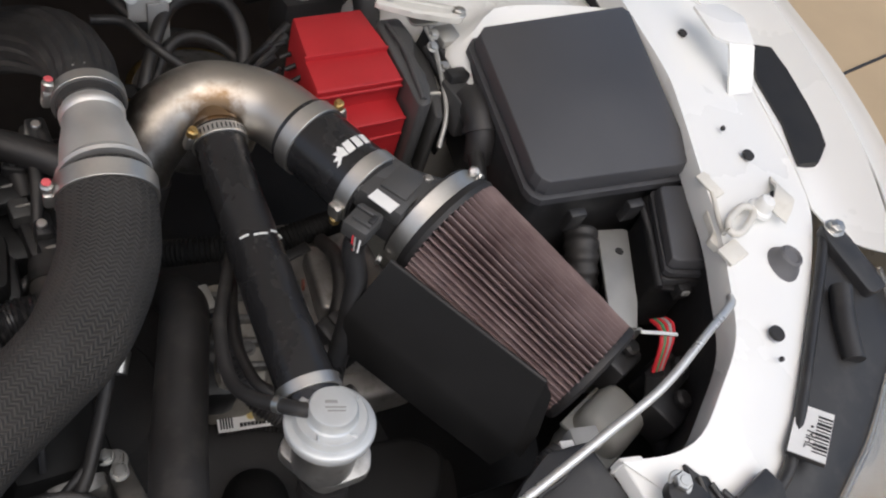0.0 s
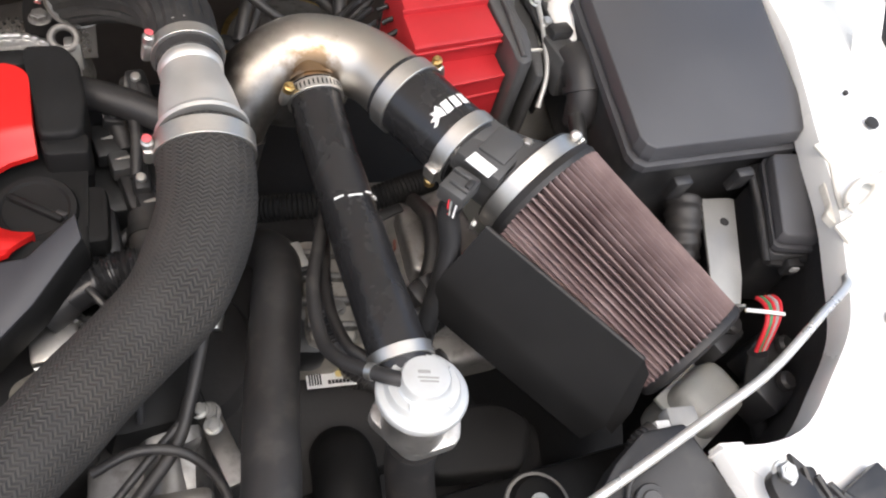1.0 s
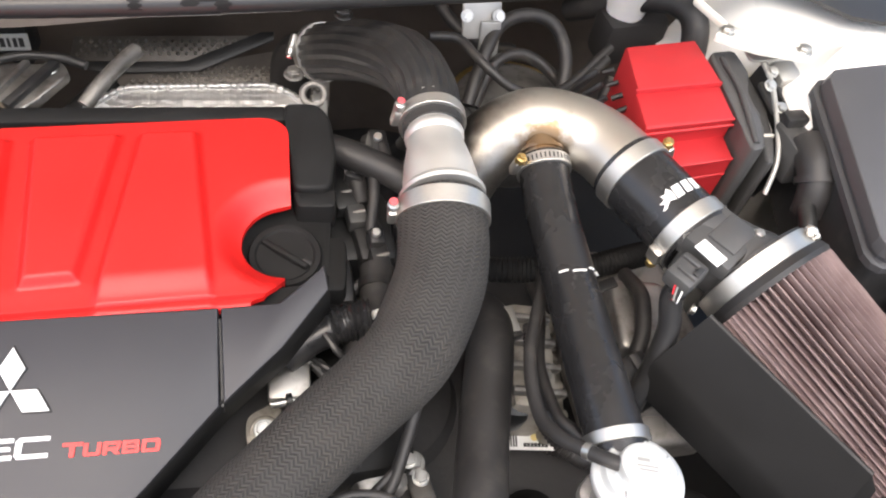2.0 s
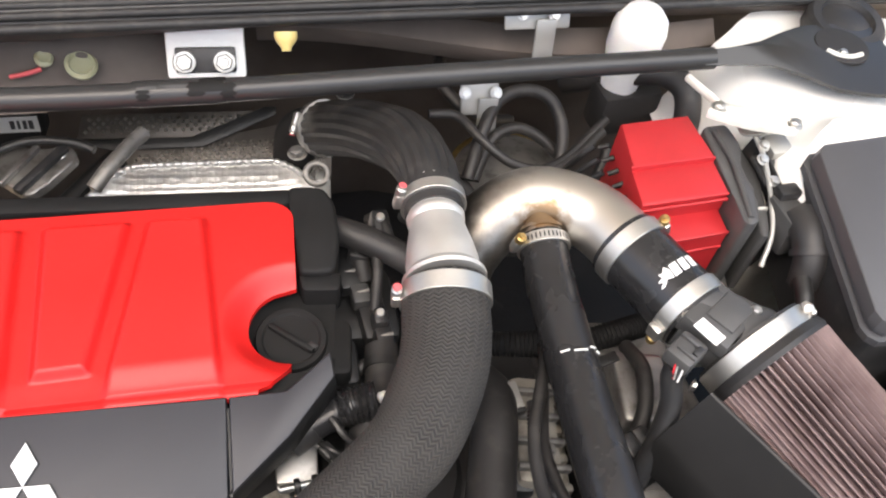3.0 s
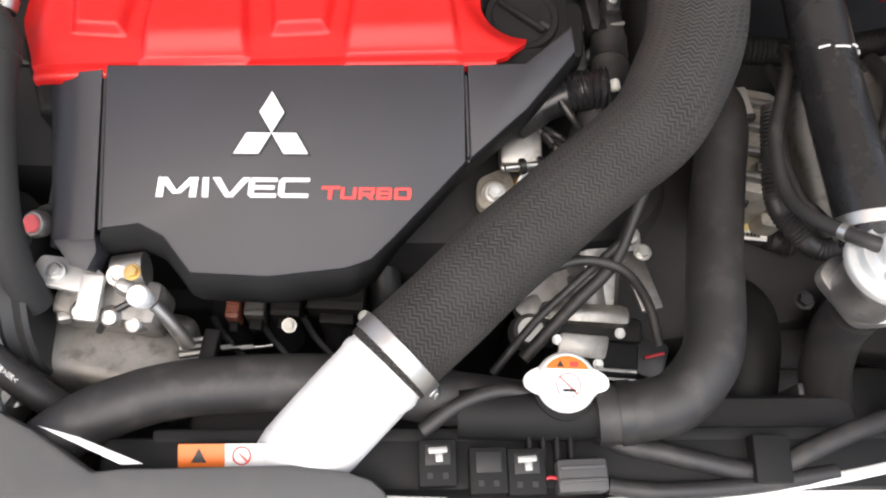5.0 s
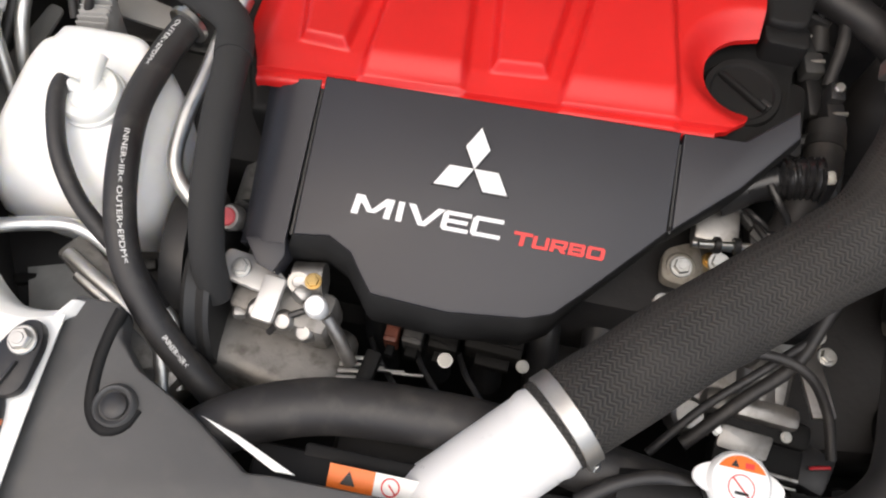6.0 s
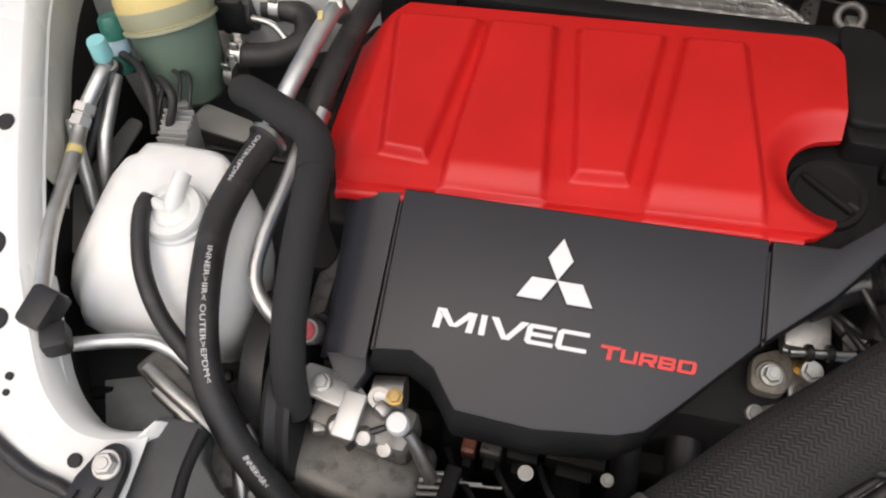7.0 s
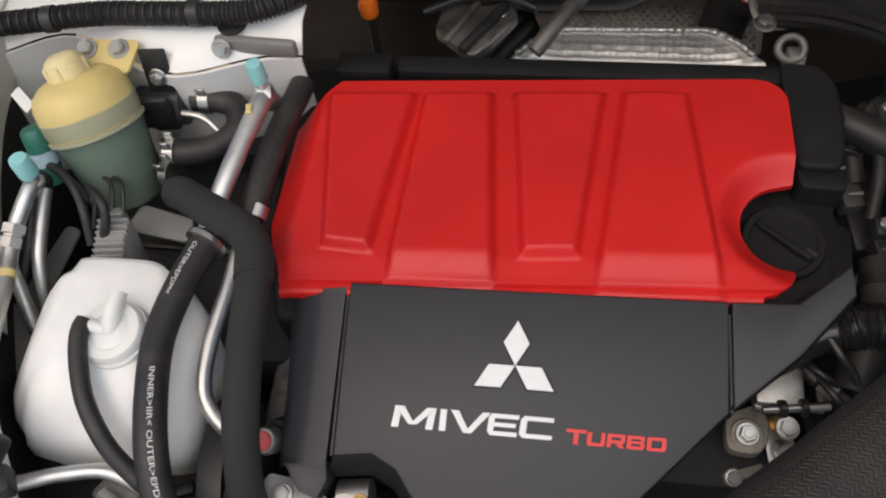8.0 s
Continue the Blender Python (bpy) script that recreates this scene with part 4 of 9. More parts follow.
_, va, vb = axes(vd)
for k, (x, y, w) in enumerate(((-0.001, 0.004, 0.010), (0.001, -0.002, 0.017), (0.001, -0.0055, 0.015))):
    part("printed_bar", block((w, 0.0016 if k else 0.003, 0.0003), Matrix.Translation(VALVE + vd * 0.0216 + va * x + vb * y) @ vd.to_track_quat("Z", "Y").to_matrix().to_4x4() @ pose(0, 0, 0, 0, 0, -12), 0), GREY_PLUG, valve)

# ---- white body panels round the bay ----
def strip(inner, outer, cols=6, crown=0.0):
    """Rows of points between two edge lines, resampled to even steps; crown lifts the middle."""
    n = 40
    def even(line):
        c = curve_points(line, 0.01)
        return [c[round(i * (len(c) - 1) / (n - 1))] for i in range(n)]
    a, b = even(inner), even(outer)
    return [[a[i].lerp(b[i], k / cols) + V((0, 0, crown * math.sin(math.pi * k / cols))) for k in range(cols + 1)] for i in range(n)]


def inner_wall(edge, depth, slope):
    c = curve_points(edge, 0.012)
    return [[p + V((slope[0] * s, slope[1] * s, -depth * t)) for s, t in ((0, 0), (0.35, 0.08), (0.8, 0.45), (1.0, 0.85), (0.9, 1.0))] for p in c]


R_IN = [(0.716, -0.172, 0.896), (0.762, -0.181, 0.902), (0.797, -0.175, 0.908), (0.838, -0.145, 0.913), (0.888, -0.099, 0.921), (0.920, -0.035, 0.929), (0.946, 0.023, 0.934), (0.968, 0.093, 0.938), (0.998, 0.190, 0.946), (1.008, 0.261, 0.956), (1.008, 0.46, 0.974)]
R_OUT = [(0.800, -0.270, 0.870), (0.838, -0.242, 0.877), (0.882, -0.218, 0.884), (0.936, -0.164, 0.895), (0.985, -0.112, 0.904), (1.045, -0.045, 0.913), (1.100, 0.030, 0.924), (1.130, 0.10, 0.922), (1.150, 0.19, 0.926), (1.17, 0.30, 0.932), (1.18, 0.46, 0.94)]
fender = thing("inner_fender", "white painted inner fender with drilled holes and a slot", "car body", (0.98, 0.0, 0.6), kind="structure")
part("top_rail", sheet(strip(R_IN, R_OUT, 6, 0.004), 0.002), WHITE_PAINT, fender, "glossy white top rail", 60)
part("side_wall", sheet(inner_wall(R_IN, 0.034, (-0.002, 0.001)), 0.002), WHITE_PAINT, fender, "white inner side wall", 60)
# Lower part of the white wall is near-black: shade put into its colour.
part("lower_wall", sheet([[p + V((0.004, 0.0, -0.030)), p + V((0.02, 0, -0.2)), p + V((0.03, 0, -0.62))] for p in curve_points(R_IN, 0.02)], 0.002), BLACK_VOID, fender, "lower wall coloured near-black for shade", 60)
R_RIDGE = [(1.148, -0.105, 0.930), (1.160, -0.045, 0.943), (1.190, 0.030, 0.956), (1.224, 0.150, 0.965), (1.238, 0.230, 0.970), (1.247, 0.311, 0.975), (1.252, 0.46, 0.985)]
R_EDGE = [(1.20, -0.135, 0.905), (1.225, -0.050, 0.925), (1.252, 0.025, 0.934), (1.288, 0.112, 0.941), (1.309, 0.232, 0.950), (1.312, 0.33, 0.957), (1.315, 0.46, 0.965)]
R_BASE = [(p[0] + 0.09, p[1], p[2] - 0.30) for p in R_EDGE]
R_FLOOR = [(p[0] + 0.07, p[1], 0.25) for p in R_EDGE]
part("fender_flange", sheet(strip([(1.100, 0.030, 0.924), (1.130, 0.10, 0.922), (1.150, 0.19, 0.926), (1.17, 0.30, 0.932), (1.18, 0.46, 0.94)], [(1.150, -0.062, 0.941), (1.196, 0.055, 0.957), (1.224, 0.150, 0.965), (1.247, 0.311, 0.975), (1.252, 0.46, 0.985)], 8, -0.016), 0.002), WHITE_PAINT, fender, "", 60)
part("fender_skin", sheet([[a, b, b.lerp(c, 0.3) + V((0.02, 0, 0.05)), c, d] for a, b, c, d in zip(*[[q for q in (lambda c: [c[round(i * (len(c) - 1) / 30)] for i in range(31)])(curve_points(x, 0.01))] for x in (R_RIDGE, R_EDGE, R_BASE, R_FLOOR)])], 0.002), WHITE_PAINT, fender, "outer fender skin", 60)
for p, r in (((0.935, -0.105, 0.9175), 0.0085), ((1.048, 0.109, 0.9355), 0.0075), ((1.075, 0.309, 0.951), 0.006), ((0.780, -0.210, 0.893), 0.0055), ((1.035, 0.150, 0.9405), 0.003), ((0.925, -0.130, 0.9125), 0.0025)):
    part("hole", disc((p[0], p[1], p[2] + 0.0035), (0.05, -0.1, 1), r, 0.0045, 0.0005, 20), BLACK_VOID, fender, "punched hole")
part("plug", lathe((1.003, -0.030, 0.918), (0.05, -0.1, 1), [(0, 0.021), (0.004, 0.022), (0.010, 0.019), (0.014, 0.015), (0.022, 0.0135), (0.024, 0.011), (0.021, 0.008), (0.021, 0)], 32), GREY_RUBBER, fender, "grey rubber hood stop")
slot = [(1.198, 0.292, 0.9455), (1.170, 0.240, 0.9345), (1.158, 0.160, 0.929), (1.133, 0.095, 0.9275), (1.160, 0.090, 0.9325), (1.184, 0.110, 0.939), (1.200, 0.150, 0.942), (1.214, 0.235, 0.948), (1.217, 0.280, 0.950)]
# Flat black slab over the rail; its colour stands in for the slot's shade.
part("slot", slab(slot, 0.012, 0.0), BLACK_INK, fender, "long slot, filled black for the shade inside")
part("brace", prism(rounded([(1.082, 0.268), (1.100, 0.2547), (1.1352, 0.2480), (1.1594, 0.303), (1.14, 0.33), (1.090, 0.33)], 0.006), pose(0, 0, 0.981), 0.004, 0.001), WHITE_PAINT, fender, "white pressed hinge brace")
part("brace", sheet([[(1.0920 + 0.0135 * k, 0.208, 0.940) for k in range(4)], [(1.0950 + 0.0130 * k, 0.230 - 0.001 * k, 0.962) for k in range(4)], [(1.0990 + 0.0120 * k, 0.2560 - 0.0030 * k, 0.984) for k in range(4)]], 0.003), WHITE_PAINT, fender)
# latch bracket on the rail
part("bracket", prism(rounded([(0.934, 0.000), (0.929, 0.016), (0.942, 0.024), (0.950, 0.052), (0.966, 0.060), (0.980, 0.050), (0.998, 0.072), (1.020, 0.060), (1.030, 0.076), (1.048, 0.060), (1.040, 0.034), (1.050, 0.012), (1.022, 0.008), (1.000, 0.014), (0.990, -0.004), (0.966, 0.000), (0.950, -0.012)], 0.006), pose(0, 0, 0.934, 2, 1, 0), 0.009, 0.002), CREAM_WHITE, fender, "scalloped white latch bracket, coloured cream for its shading")
part("slot_rim", tube([(0.9405, 0.0100, 0.9455), (0.9480, 0.0210, 0.9460), (0.9760, 0.0350, 0.9465), (0.9880, 0.0320, 0.9465), (0.9850, 0.0220, 0.9460), (0.9580, 0.0060, 0.9455), (0.9455, 0.0040, 0.9452), (0.9405, 0.0100, 0.9455)], 0.0042, 12), CREAM_WHITE, fender, "raised oval rim of the slot")
part("slot", prism(rounded([(0.9470, 0.0085), (0.9570, 0.0095), (0.9820, 0.0250), (0.9830, 0.0310), (0.9740, 0.0310), (0.9500, 0.0180)], 0.003), pose(0, 0, 0.9432, 2, 1, 0), 0.0025, 0), DULL_WHITE, fender)
part("stud", lathe((1.006, 0.032, 0.940), (0.05, -0.1, 1), [(0, 0.015), (0.004, 0.014), (0.006, 0.0105), (0.014, 0.0100), (0.018, 0.0075), (0.019, 0)], 24), WHITE_PAINT, fender, "round welded stud")
part("web", sheet([[(1.018 + 0.010 * k, 0.030 + 0.010 * k, 0.943 + 0.010 * math.sin(k * 0.9)) for k in range(6)], [(1.028 + 0.010 * k, 0.008 + 0.010 * k, 0.941 + 0.012 * math.sin(k * 0.9)) for k in range(6)]], 0.003), CREAM_WHITE, fender, "folded web beside the stud")
part("tab", block((0.030, 0.022, 0.005), pose(0.936, -0.012, 0.936, 4, -4, 16), 0.0015), CREAM_WHITE, fender)
part("seam", tube([(0.972, 0.090, 0.9385), (0.962, 0.062, 0.9370), (0.950, 0.036, 0.9365), (0.942, 0.012, 0.9355)], 0.003, 10), CREAM_WHITE, fender, "pinched seam along the edge")
part("seam_tab", block((0.014, 0.034, 0.004), pose(0.966, 0.076, 0.939, 4, -10, 16), 0.0015), CREAM_WHITE, fender)
part("hole", disc((1.036, 0.044, 0.9445), (0, -0.03, 1), 0.006, 0.0018, 0, 18), BLACK_VOID, fender)
bolt((1.092, -0.008, 0.935), (0.1, -0.1, 1), 0.0085, fender)

L_IN = [(-0.296, -0.116, 0.862), (-0.303, -0.131, 0.862), (-0.327, -0.138, 0.865), (-0.352, -0.136, 0.870), (-0.373, -0.122, 0.877), (-0.388, -0.105, 0.884), (-0.402, -0.082, 0.890), (-0.430, -0.030, 0.904), (-0.461, 0.049, 0.921), (-0.480, 0.100, 0.928), (-0.502, 0.160, 0.937), (-0.522, 0.220, 0.945), (-0.540, 0.30, 0.950), (-0.545, 0.46, 0.96)]
L_OUT = [(-0.300, -0.30, 0.845), (-0.335, -0.265, 0.850), (-0.380, -0.215, 0.856), (-0.440, -0.14, 0.866), (-0.50, -0.05, 0.885), (-0.56, 0.04, 0.90), (-0.60, 0.12, 0.92), (-0.63, 0.20, 0.935), (-0.66, 0.30, 0.95), (-0.67, 0.46, 0.96)]
fender = thing("inner_fender", "white painted inner fender beside the coolant tank", "car body", (-0.5, 0.0, 0.6), kind="structure")
part("top_rail", sheet(strip(L_IN, L_OUT, 6, 0.003), 0.002), WHITE_PAINT, fender, "glossy white top rail", 60)
part("side_wall", sheet(inner_wall(L_IN, 0.024, (0.010, 0.005)), 0.002), WHITE_PAINT, fender, "cream-white inner side wall", 60)
part("corner_wall", sheet([[p + V((0, 0, 0.0005)), p + V((0.003, 0.007, -0.003)), p + V((0.005, 0.013, -0.016)), p + V((0.006, 0.015, -0.040))] for p in curve_points(L_IN[1:8], 0.008)], 0.002), WHITE_PAINT, fender, "", 60)
part("lip", tube([tuple(V(p) + V((0.0095, 0.005, -0.023))) for p in L_IN], 0.0022, 8), WHITE_PAINT, fender, "rolled white lip")
# Wall's grey shade is put into the colour by using the duller white.
part("rear_wall", sheet([[p + V((0.008, 0.002, -0.022)), p + V((0.012, 0.002, -0.045)), p + V((0.006, 0.0, -0.080))] for p in curve_points(L_IN, 0.012) if p.y > 0.05], 0.002), DULL_WHITE, fender, "dusty white rear inner wall, dulled for shade", 60)
# Below the lip the wall's shade is again put into the colour.
part("lower_wall", sheet([[p + V((0.002, 0.0, -0.032)), p + V((-0.02, 0, -0.2)), p + V((-0.03, 0, -0.60))] for p in curve_points(L_IN, 0.02)], 0.002), BLACK_VOID, fender, "lower wall coloured near-black for shade", 60)
L_EDGE = [(p[0] - 0.10, p[1], p[2] + 0.03) for p in L_OUT]
L_BASE = [(p[0] - 0.20, p[1], 0.55) for p in L_OUT]
L_FLOOR = [(p[0] - 0.18, p[1], 0.25) for p in L_OUT]
part("fender_skin", sheet([[z, a, b, c] for z, a, b, c in zip(*[[q for q in (lambda c: [c[round(i * (len(c) - 1) / 30)] for i in range(31)])(curve_points(x, 0.01))] for x in (L_OUT, L_EDGE, L_BASE, L_FLOOR)])], 0.002), WHITE_PAINT, fender, "outer fender skin", 60)
rail = [q for row in strip(L_IN, L_OUT, 24, 0.003) for q in row]
for x, y, r in ((-0.342, -0.157, 0.0055), (-0.410, -0.109, 0.0032), (-0.409, -0.121, 0.0026), (-0.435, -0.069, 0.0085), (-0.489, 0.091, 0.0075), (-0.459, -0.012, 0.010)):
    p = min(rail, key=lambda q: (q.x - x) ** 2 + (q.y - y) ** 2)
    part("hole", disc((x, y, p.z - 0.0015), (0, -0.1, 1), r, 0.0045, 0.0005, 18), BLACK_VOID, fender, "punched hole")

# strut towers
tower = thing("strut_tower", "white painted strut tower shelf behind the fuse box", "car body", (0.85, 0.42, 0.6), kind="structure")
rows = []
for i in range(13):
    y = 0.335 + 0.28 * i / 12
    rows.append([(x, y - 0.05 * smooth01(0.84, 0.76, x), 0.945 - 0.035 * smooth01(0.375, 0.41, y) + 0.014 * math.sin((x - 0.70) * 9) - 0.10 * smooth01(0.775, 0.715, x) - 0.03 * smooth01(0.40, 0.33, y)) for x in [0.70 + 0.34 * k / 16 for k in range(17)]])
part("shelf", sheet(rows, 0.003), WHITE_PAINT, tower, "", 60)
# Tower side takes the duller white in place of shade on white paint.
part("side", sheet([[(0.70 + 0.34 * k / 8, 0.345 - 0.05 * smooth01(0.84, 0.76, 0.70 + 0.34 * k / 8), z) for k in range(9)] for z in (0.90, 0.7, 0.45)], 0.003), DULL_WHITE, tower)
part("upper_mount", lathe((0.9300, 0.5600, 0.930), (0, -0.1, 1), [(0, 0.052), (0.020, 0.052), (0.026, 0.047), (0.026, 0.036), (0.020, 0.033), (0.024, 0.020), (0.024, 0)], 40), RUBBER, tower, "round rubber strut mount")
strap = thing("support_strap", "pressed grey steel support strap bolted to the tower", "bracket", (0.745, 0.41, 0.90))
part("strap", prism(rounded([(0.676, 0.396), (0.698, 0.414), (0.737, 0.396), (0.792, 0.381), (0.776, 0.360), (0.722, 0.373)], 0.008), pose(0, 0, 0.942), 0.008, 0.002), DULL_WHITE, strap)
part("rib", tube([(0.690, 0.405, 0.949), (0.728, 0.393, 0.949), (0.782, 0.376, 0.949)], 0.0024, 10), DULL_WHITE, strap)
part("rib", tube([(0.684, 0.398, 0.949), (0.722, 0.378, 0.949), (0.774, 0.366, 0.949)], 0.0022, 10), DULL_WHITE, strap)
bolt((0.695, 0.402, 0.948), (0, 0, 1), 0.007, strap)
bolt((0.776, 0.372, 0.948), (0, 0, 1), 0.007, strap)
part("strut", block((0.008, 0.055, 0.010), pose(0.694, 0.440, 0.940, 10, 0, 38), 0.003), DULL_WHITE, strap)

tower = thing("strut_tower", "white painted strut tower shelf behind the fluid reservoir", "car body", (-0.42, 0.40, 0.6), kind="structure")
rows = []
for i in range(13):
    y = 0.305 + 0.28 * i / 12
    rows.append([(x, y + 0.03 * smooth01(-0.36, -0.25, x) + 0.05 * math.exp(-((x + 0.47) / 0.07) ** 2) * (1 - i / 12), 0.925 + 0.006 * i / 12 - 0.02 * smooth01(0.33, 0.305, y)) for x in [-0.56 + 0.33 * k / 20 for k in range(21)]])
part("shelf", sheet(rows, 0.003), WHITE_PAINT, tower, "", 60)
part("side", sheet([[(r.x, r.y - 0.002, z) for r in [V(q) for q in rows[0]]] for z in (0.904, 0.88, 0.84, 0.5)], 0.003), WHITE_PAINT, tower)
for x, y in ((-0.296, 0.352), (-0.485, 0.392)):
    part("hole", disc((x, y, 0.9245), (0, 0, 1), 0.014, 0.003, 0.0004, 24), BLACK_VOID, tower, "punched hole")
conduit = thing("corrugated_conduit", "black corrugated cable conduit along the white shelf", "cable", (-0.40, 0.345, 0.93))
part("sleeve", tube([(-0.60, 0.318, 0.938), (-0.497, 0.333, 0.941), (-0.42, 0.345, 0.942), (-0.367, 0.347, 0.942), (-0.29, 0.350, 0.942), (-0.255, 0.362, 0.941), (-0.22, 0.40, 0.93)], 0.0105, 20, 0.0012, True, lambda s, w: 0.0014 * math.sin(s * 1500)), RUBBER, conduit)
for p, q in (((-0.470, 0.3368, 0.9413), (-0.460, 0.3383, 0.9415)), ((-0.330, 0.3485, 0.942), (-0.320, 0.3490, 0.942))):
    part("clip", tube([p, q], 0.0128, 20), BLACK_PLASTIC, conduit, "plain black retaining clip")

# ---- rear: strut bar, firewall, cowl ----
bar = thing("strut_brace", "black painted steel strut brace across the bay", "strut brace", (0.35, 0.46, 0.92))
part("tube", tube([(-0.24, 0.462, 0.925), (-0.084, 0.457, 0.925), (0.14, 0.461, 0.931), (0.384, 0.472, 0.940), (0.60, 0.479, 0.949), (0.715, 0.482, 0.954)], 0.0130, 32, 0.008), BAR_PAINT, bar)
part("sleeve", tube([(0.055, 0.459, 0.9285), (0.150, 0.4615, 0.9315)], 0.0142, 32), BAR_PAINT, bar, "scratched sleeve where the paint rubs")
END = [[(0.700, 0.494, 0.953), (0.700, 0.482, 0.966), (0.700, 0.468, 0.955)], [(0.745, 0.500, 0.956), (0.745, 0.484, 0.970), (0.745, 0.467, 0.957)], [(0.785, 0.508, 0.958), (0.785, 0.484, 0.972), (0.785, 0.465, 0.957)], [(0.82, 0.526, 0.957), (0.82, 0.482, 0.968), (0.82, 0.453, 0.954)], [(0.86, 0.545, 0.953), (0.86, 0.480, 0.960), (0.86, 0.430, 0.950)], [(0.90, 0.550, 0.952), (0.90, 0.478, 0.956), (0.90, 0.424, 0.947)], [(0.96, 0.545, 0.950), (0.96, 0.475, 0.952), (0.96, 0.420, 0.945)]]
part("end_plate", sheet(END, 0.006), BAR_PAINT, bar, "pressed end plate over the strut tower", 60)
for k, (x, w) in enumerate(((0.070, 0.020), (0.098, 0.030), (0.128, 0.014))):
    part("scuff", block((w, 0.004, 0.0008), pose(x, 0.4535 + 0.0012 * k, 0.9418 + 0.0008 * k, 24, -2, 0.5), 0), DARK_GREY, bar, "paint rubbed through to grey")
part("opening", disc((0.892, 0.500, 0.9545), (0, 0, 1), 0.034, 0.004, 0.001, 32), BLACK_VOID, bar)
part("crescent", tube([(0.866, 0.490, 0.9590), (0.878, 0.480, 0.9590), (0.894, 0.477, 0.9590), (0.910, 0.482, 0.9585)], 0.0032, 8), DULL_WHITE, bar, "pale edge of the tower seen in the opening")
bolt((0.885, 0.484, 0.958), (0, 0, 1), 0.005, bar)
pad_ = thing("body_bracket", "white body bracket with two bolt heads on a black pad", "bracket", (0.13, 0.55, 0.86), shift=(-0.01, 0.01, 0.018))
part("plate", block((0.092, 0.012, 0.075), pose(0.131, 0.572, 0.876, -35, 0, 1), 0.004), WHITE_PAINT, pad_)
part("pad", block((0.070, 0.006, 0.030), pose(0.131, 0.556, 0.868, -35, 0, 1), 0.003), BLACK_PLASTIC, pad_)
for x in (0.107, 0.153):
    bolt((x, 0.551, 0.869), (0, -0.8, 0.6), 0.010, pad_)

firewall = thing("firewall", "dark firewall with black insulation behind the engine", "car body", (0.3, 0.66, 0.5), kind="structure")
rows = [[(-0.75 + 2.1 * k / 30, 0.84 + 0.012 * math.sin(k * 1.7) + dy, z) for k in range(31)] for z, dy in ((0.98, 0.02), (0.93, 0.0), (0.86, 0.01), (0.75, 0.03), (0.5, 0.05), (0.25, 0.05))]
part("panel", sheet(rows, 0.004), FIREWALL, firewall, "", 60)
cowl = thing("cowl", "ribbed dark grey plastic windscreen cowl", "cowl", (0.3, 0.64, 0.95), kind="structure")
def cowl_y(x):
    return 0.533 + 0.066 * (x + 0.07) - 0.02 * max(0.0, x - 0.9)


for d, z, r in ((0.0, 0.955, 0.006), (0.013, 0.962, 0.005), (0.025, 0.967, 0.005)):
    part("seal", tube([(x, cowl_y(x) + d, z) for x in (-0.62, -0.2, 0.2, 0.6, 0.9, 1.2)], r, 12, 0.02), RUBBER, cowl)
part("panel", sheet([[(x, cowl_y(x) + d, z - 0.010) for x in [-0.62 + 1.85 * k / 20 for k in range(21)]] for d, z in ((0.006, 0.958), (0.026, 0.982), (0.10, 1.00), (0.30, 1.03))], 0.004), DARK_GREY, cowl, "", 60)
part("under_panel", sheet([[(x, cowl_y(x) + 0.012 + d, z - 0.008 + 0.006 * math.sin(x * 5)) for x in [-0.62 + 1.85 * k / 30 for k in range(31)]] for d, z in ((0.0, 0.955), (0.02, 0.93), (0.05, 0.915), (0.13, 0.91), (0.30, 0.91))], 0.004), FIREWALL, cowl, "", 60)
knob = thing("clip_plug", "cream plastic push clip under the cowl", "clip", (0.215, 0.556, 0.925))
part("head", lathe((0.216, 0.556, 0.935), (0, -0.5, -0.6), [(0, 0.013), (0.006, 0.0135), (0.012, 0.011), (0.018, 0.006), (0.022, 0.0055), (0.022, 0)], 20), YELLOW_TANK, knob)
res = thing("brake_reservoir", "white round fluid reservoir behind the strut brace", "reservoir", (0.68, 0.58, 0.85))
part("bowl", lathe((0.652, 0.566, 0.845), (0, -0.05, 1), [(0, 0.026), (0.04, 0.030), (0.060, 0.0345), (0.090, 0.0355), (0.106, 0.032), (0.118, 0.022), (0.122, 0.010), (0.122, 0)], 36), TANK_WHITE, res)
part("mount", block((0.09, 0.05, 0.07), pose(0.665, 0.560, 0.810, 0, 0, 10), 0.01), BLACK_VOID, res)
for x, y, z, w, h in ((0.522, 0.582, 0.944, 0.085, 0.040), (0.455, 0.540, 0.855, 0.050, 0.060), (-0.45, 0.62, 0.90, 0.12, 0.06)):
    br = thing("wall_bracket", "small grey steel bracket on the firewall", "bracket", (x, y, z - 0.03), "firewall brackets")
    part("plate", block((w, 0.006, h), pose(x, y, z, -30, 0, 3), 0.004), BRACKET, br)
    part("tab", block((0.026, 0.005, 0.06), pose(x + 0.01, y - 0.02, z - 0.03, -15, 0, 0), 0.003), BRACKET, br)
    for dx in (-0.02, 0.02):
        bolt((x + dx, y - 0.006, z + 0.002), (0, -0.8, 0.6), 0.006, br, "stud", ZINC)
solo("heater_hose", tube([(0.60, 0.62, 0.80), (0.66, 0.555, 0.87), (0.700, 0.530, 0.885), (0.72, 0.50, 0.87), (0.715, 0.46, 0.80), (0.70, 0.43, 0.72)], 0.017, 24), RUBBER, "black rubber heater hose beside the brake reservoir", "hose")

# turbo heat shields
foil = thing("turbo_heat_shield", "crumpled bright embossed foil heat shield behind the cover", "heat shield", (0.09, 0.43, 0.72), shift=(-0.022, 0.14, -0.166), size=1.38)


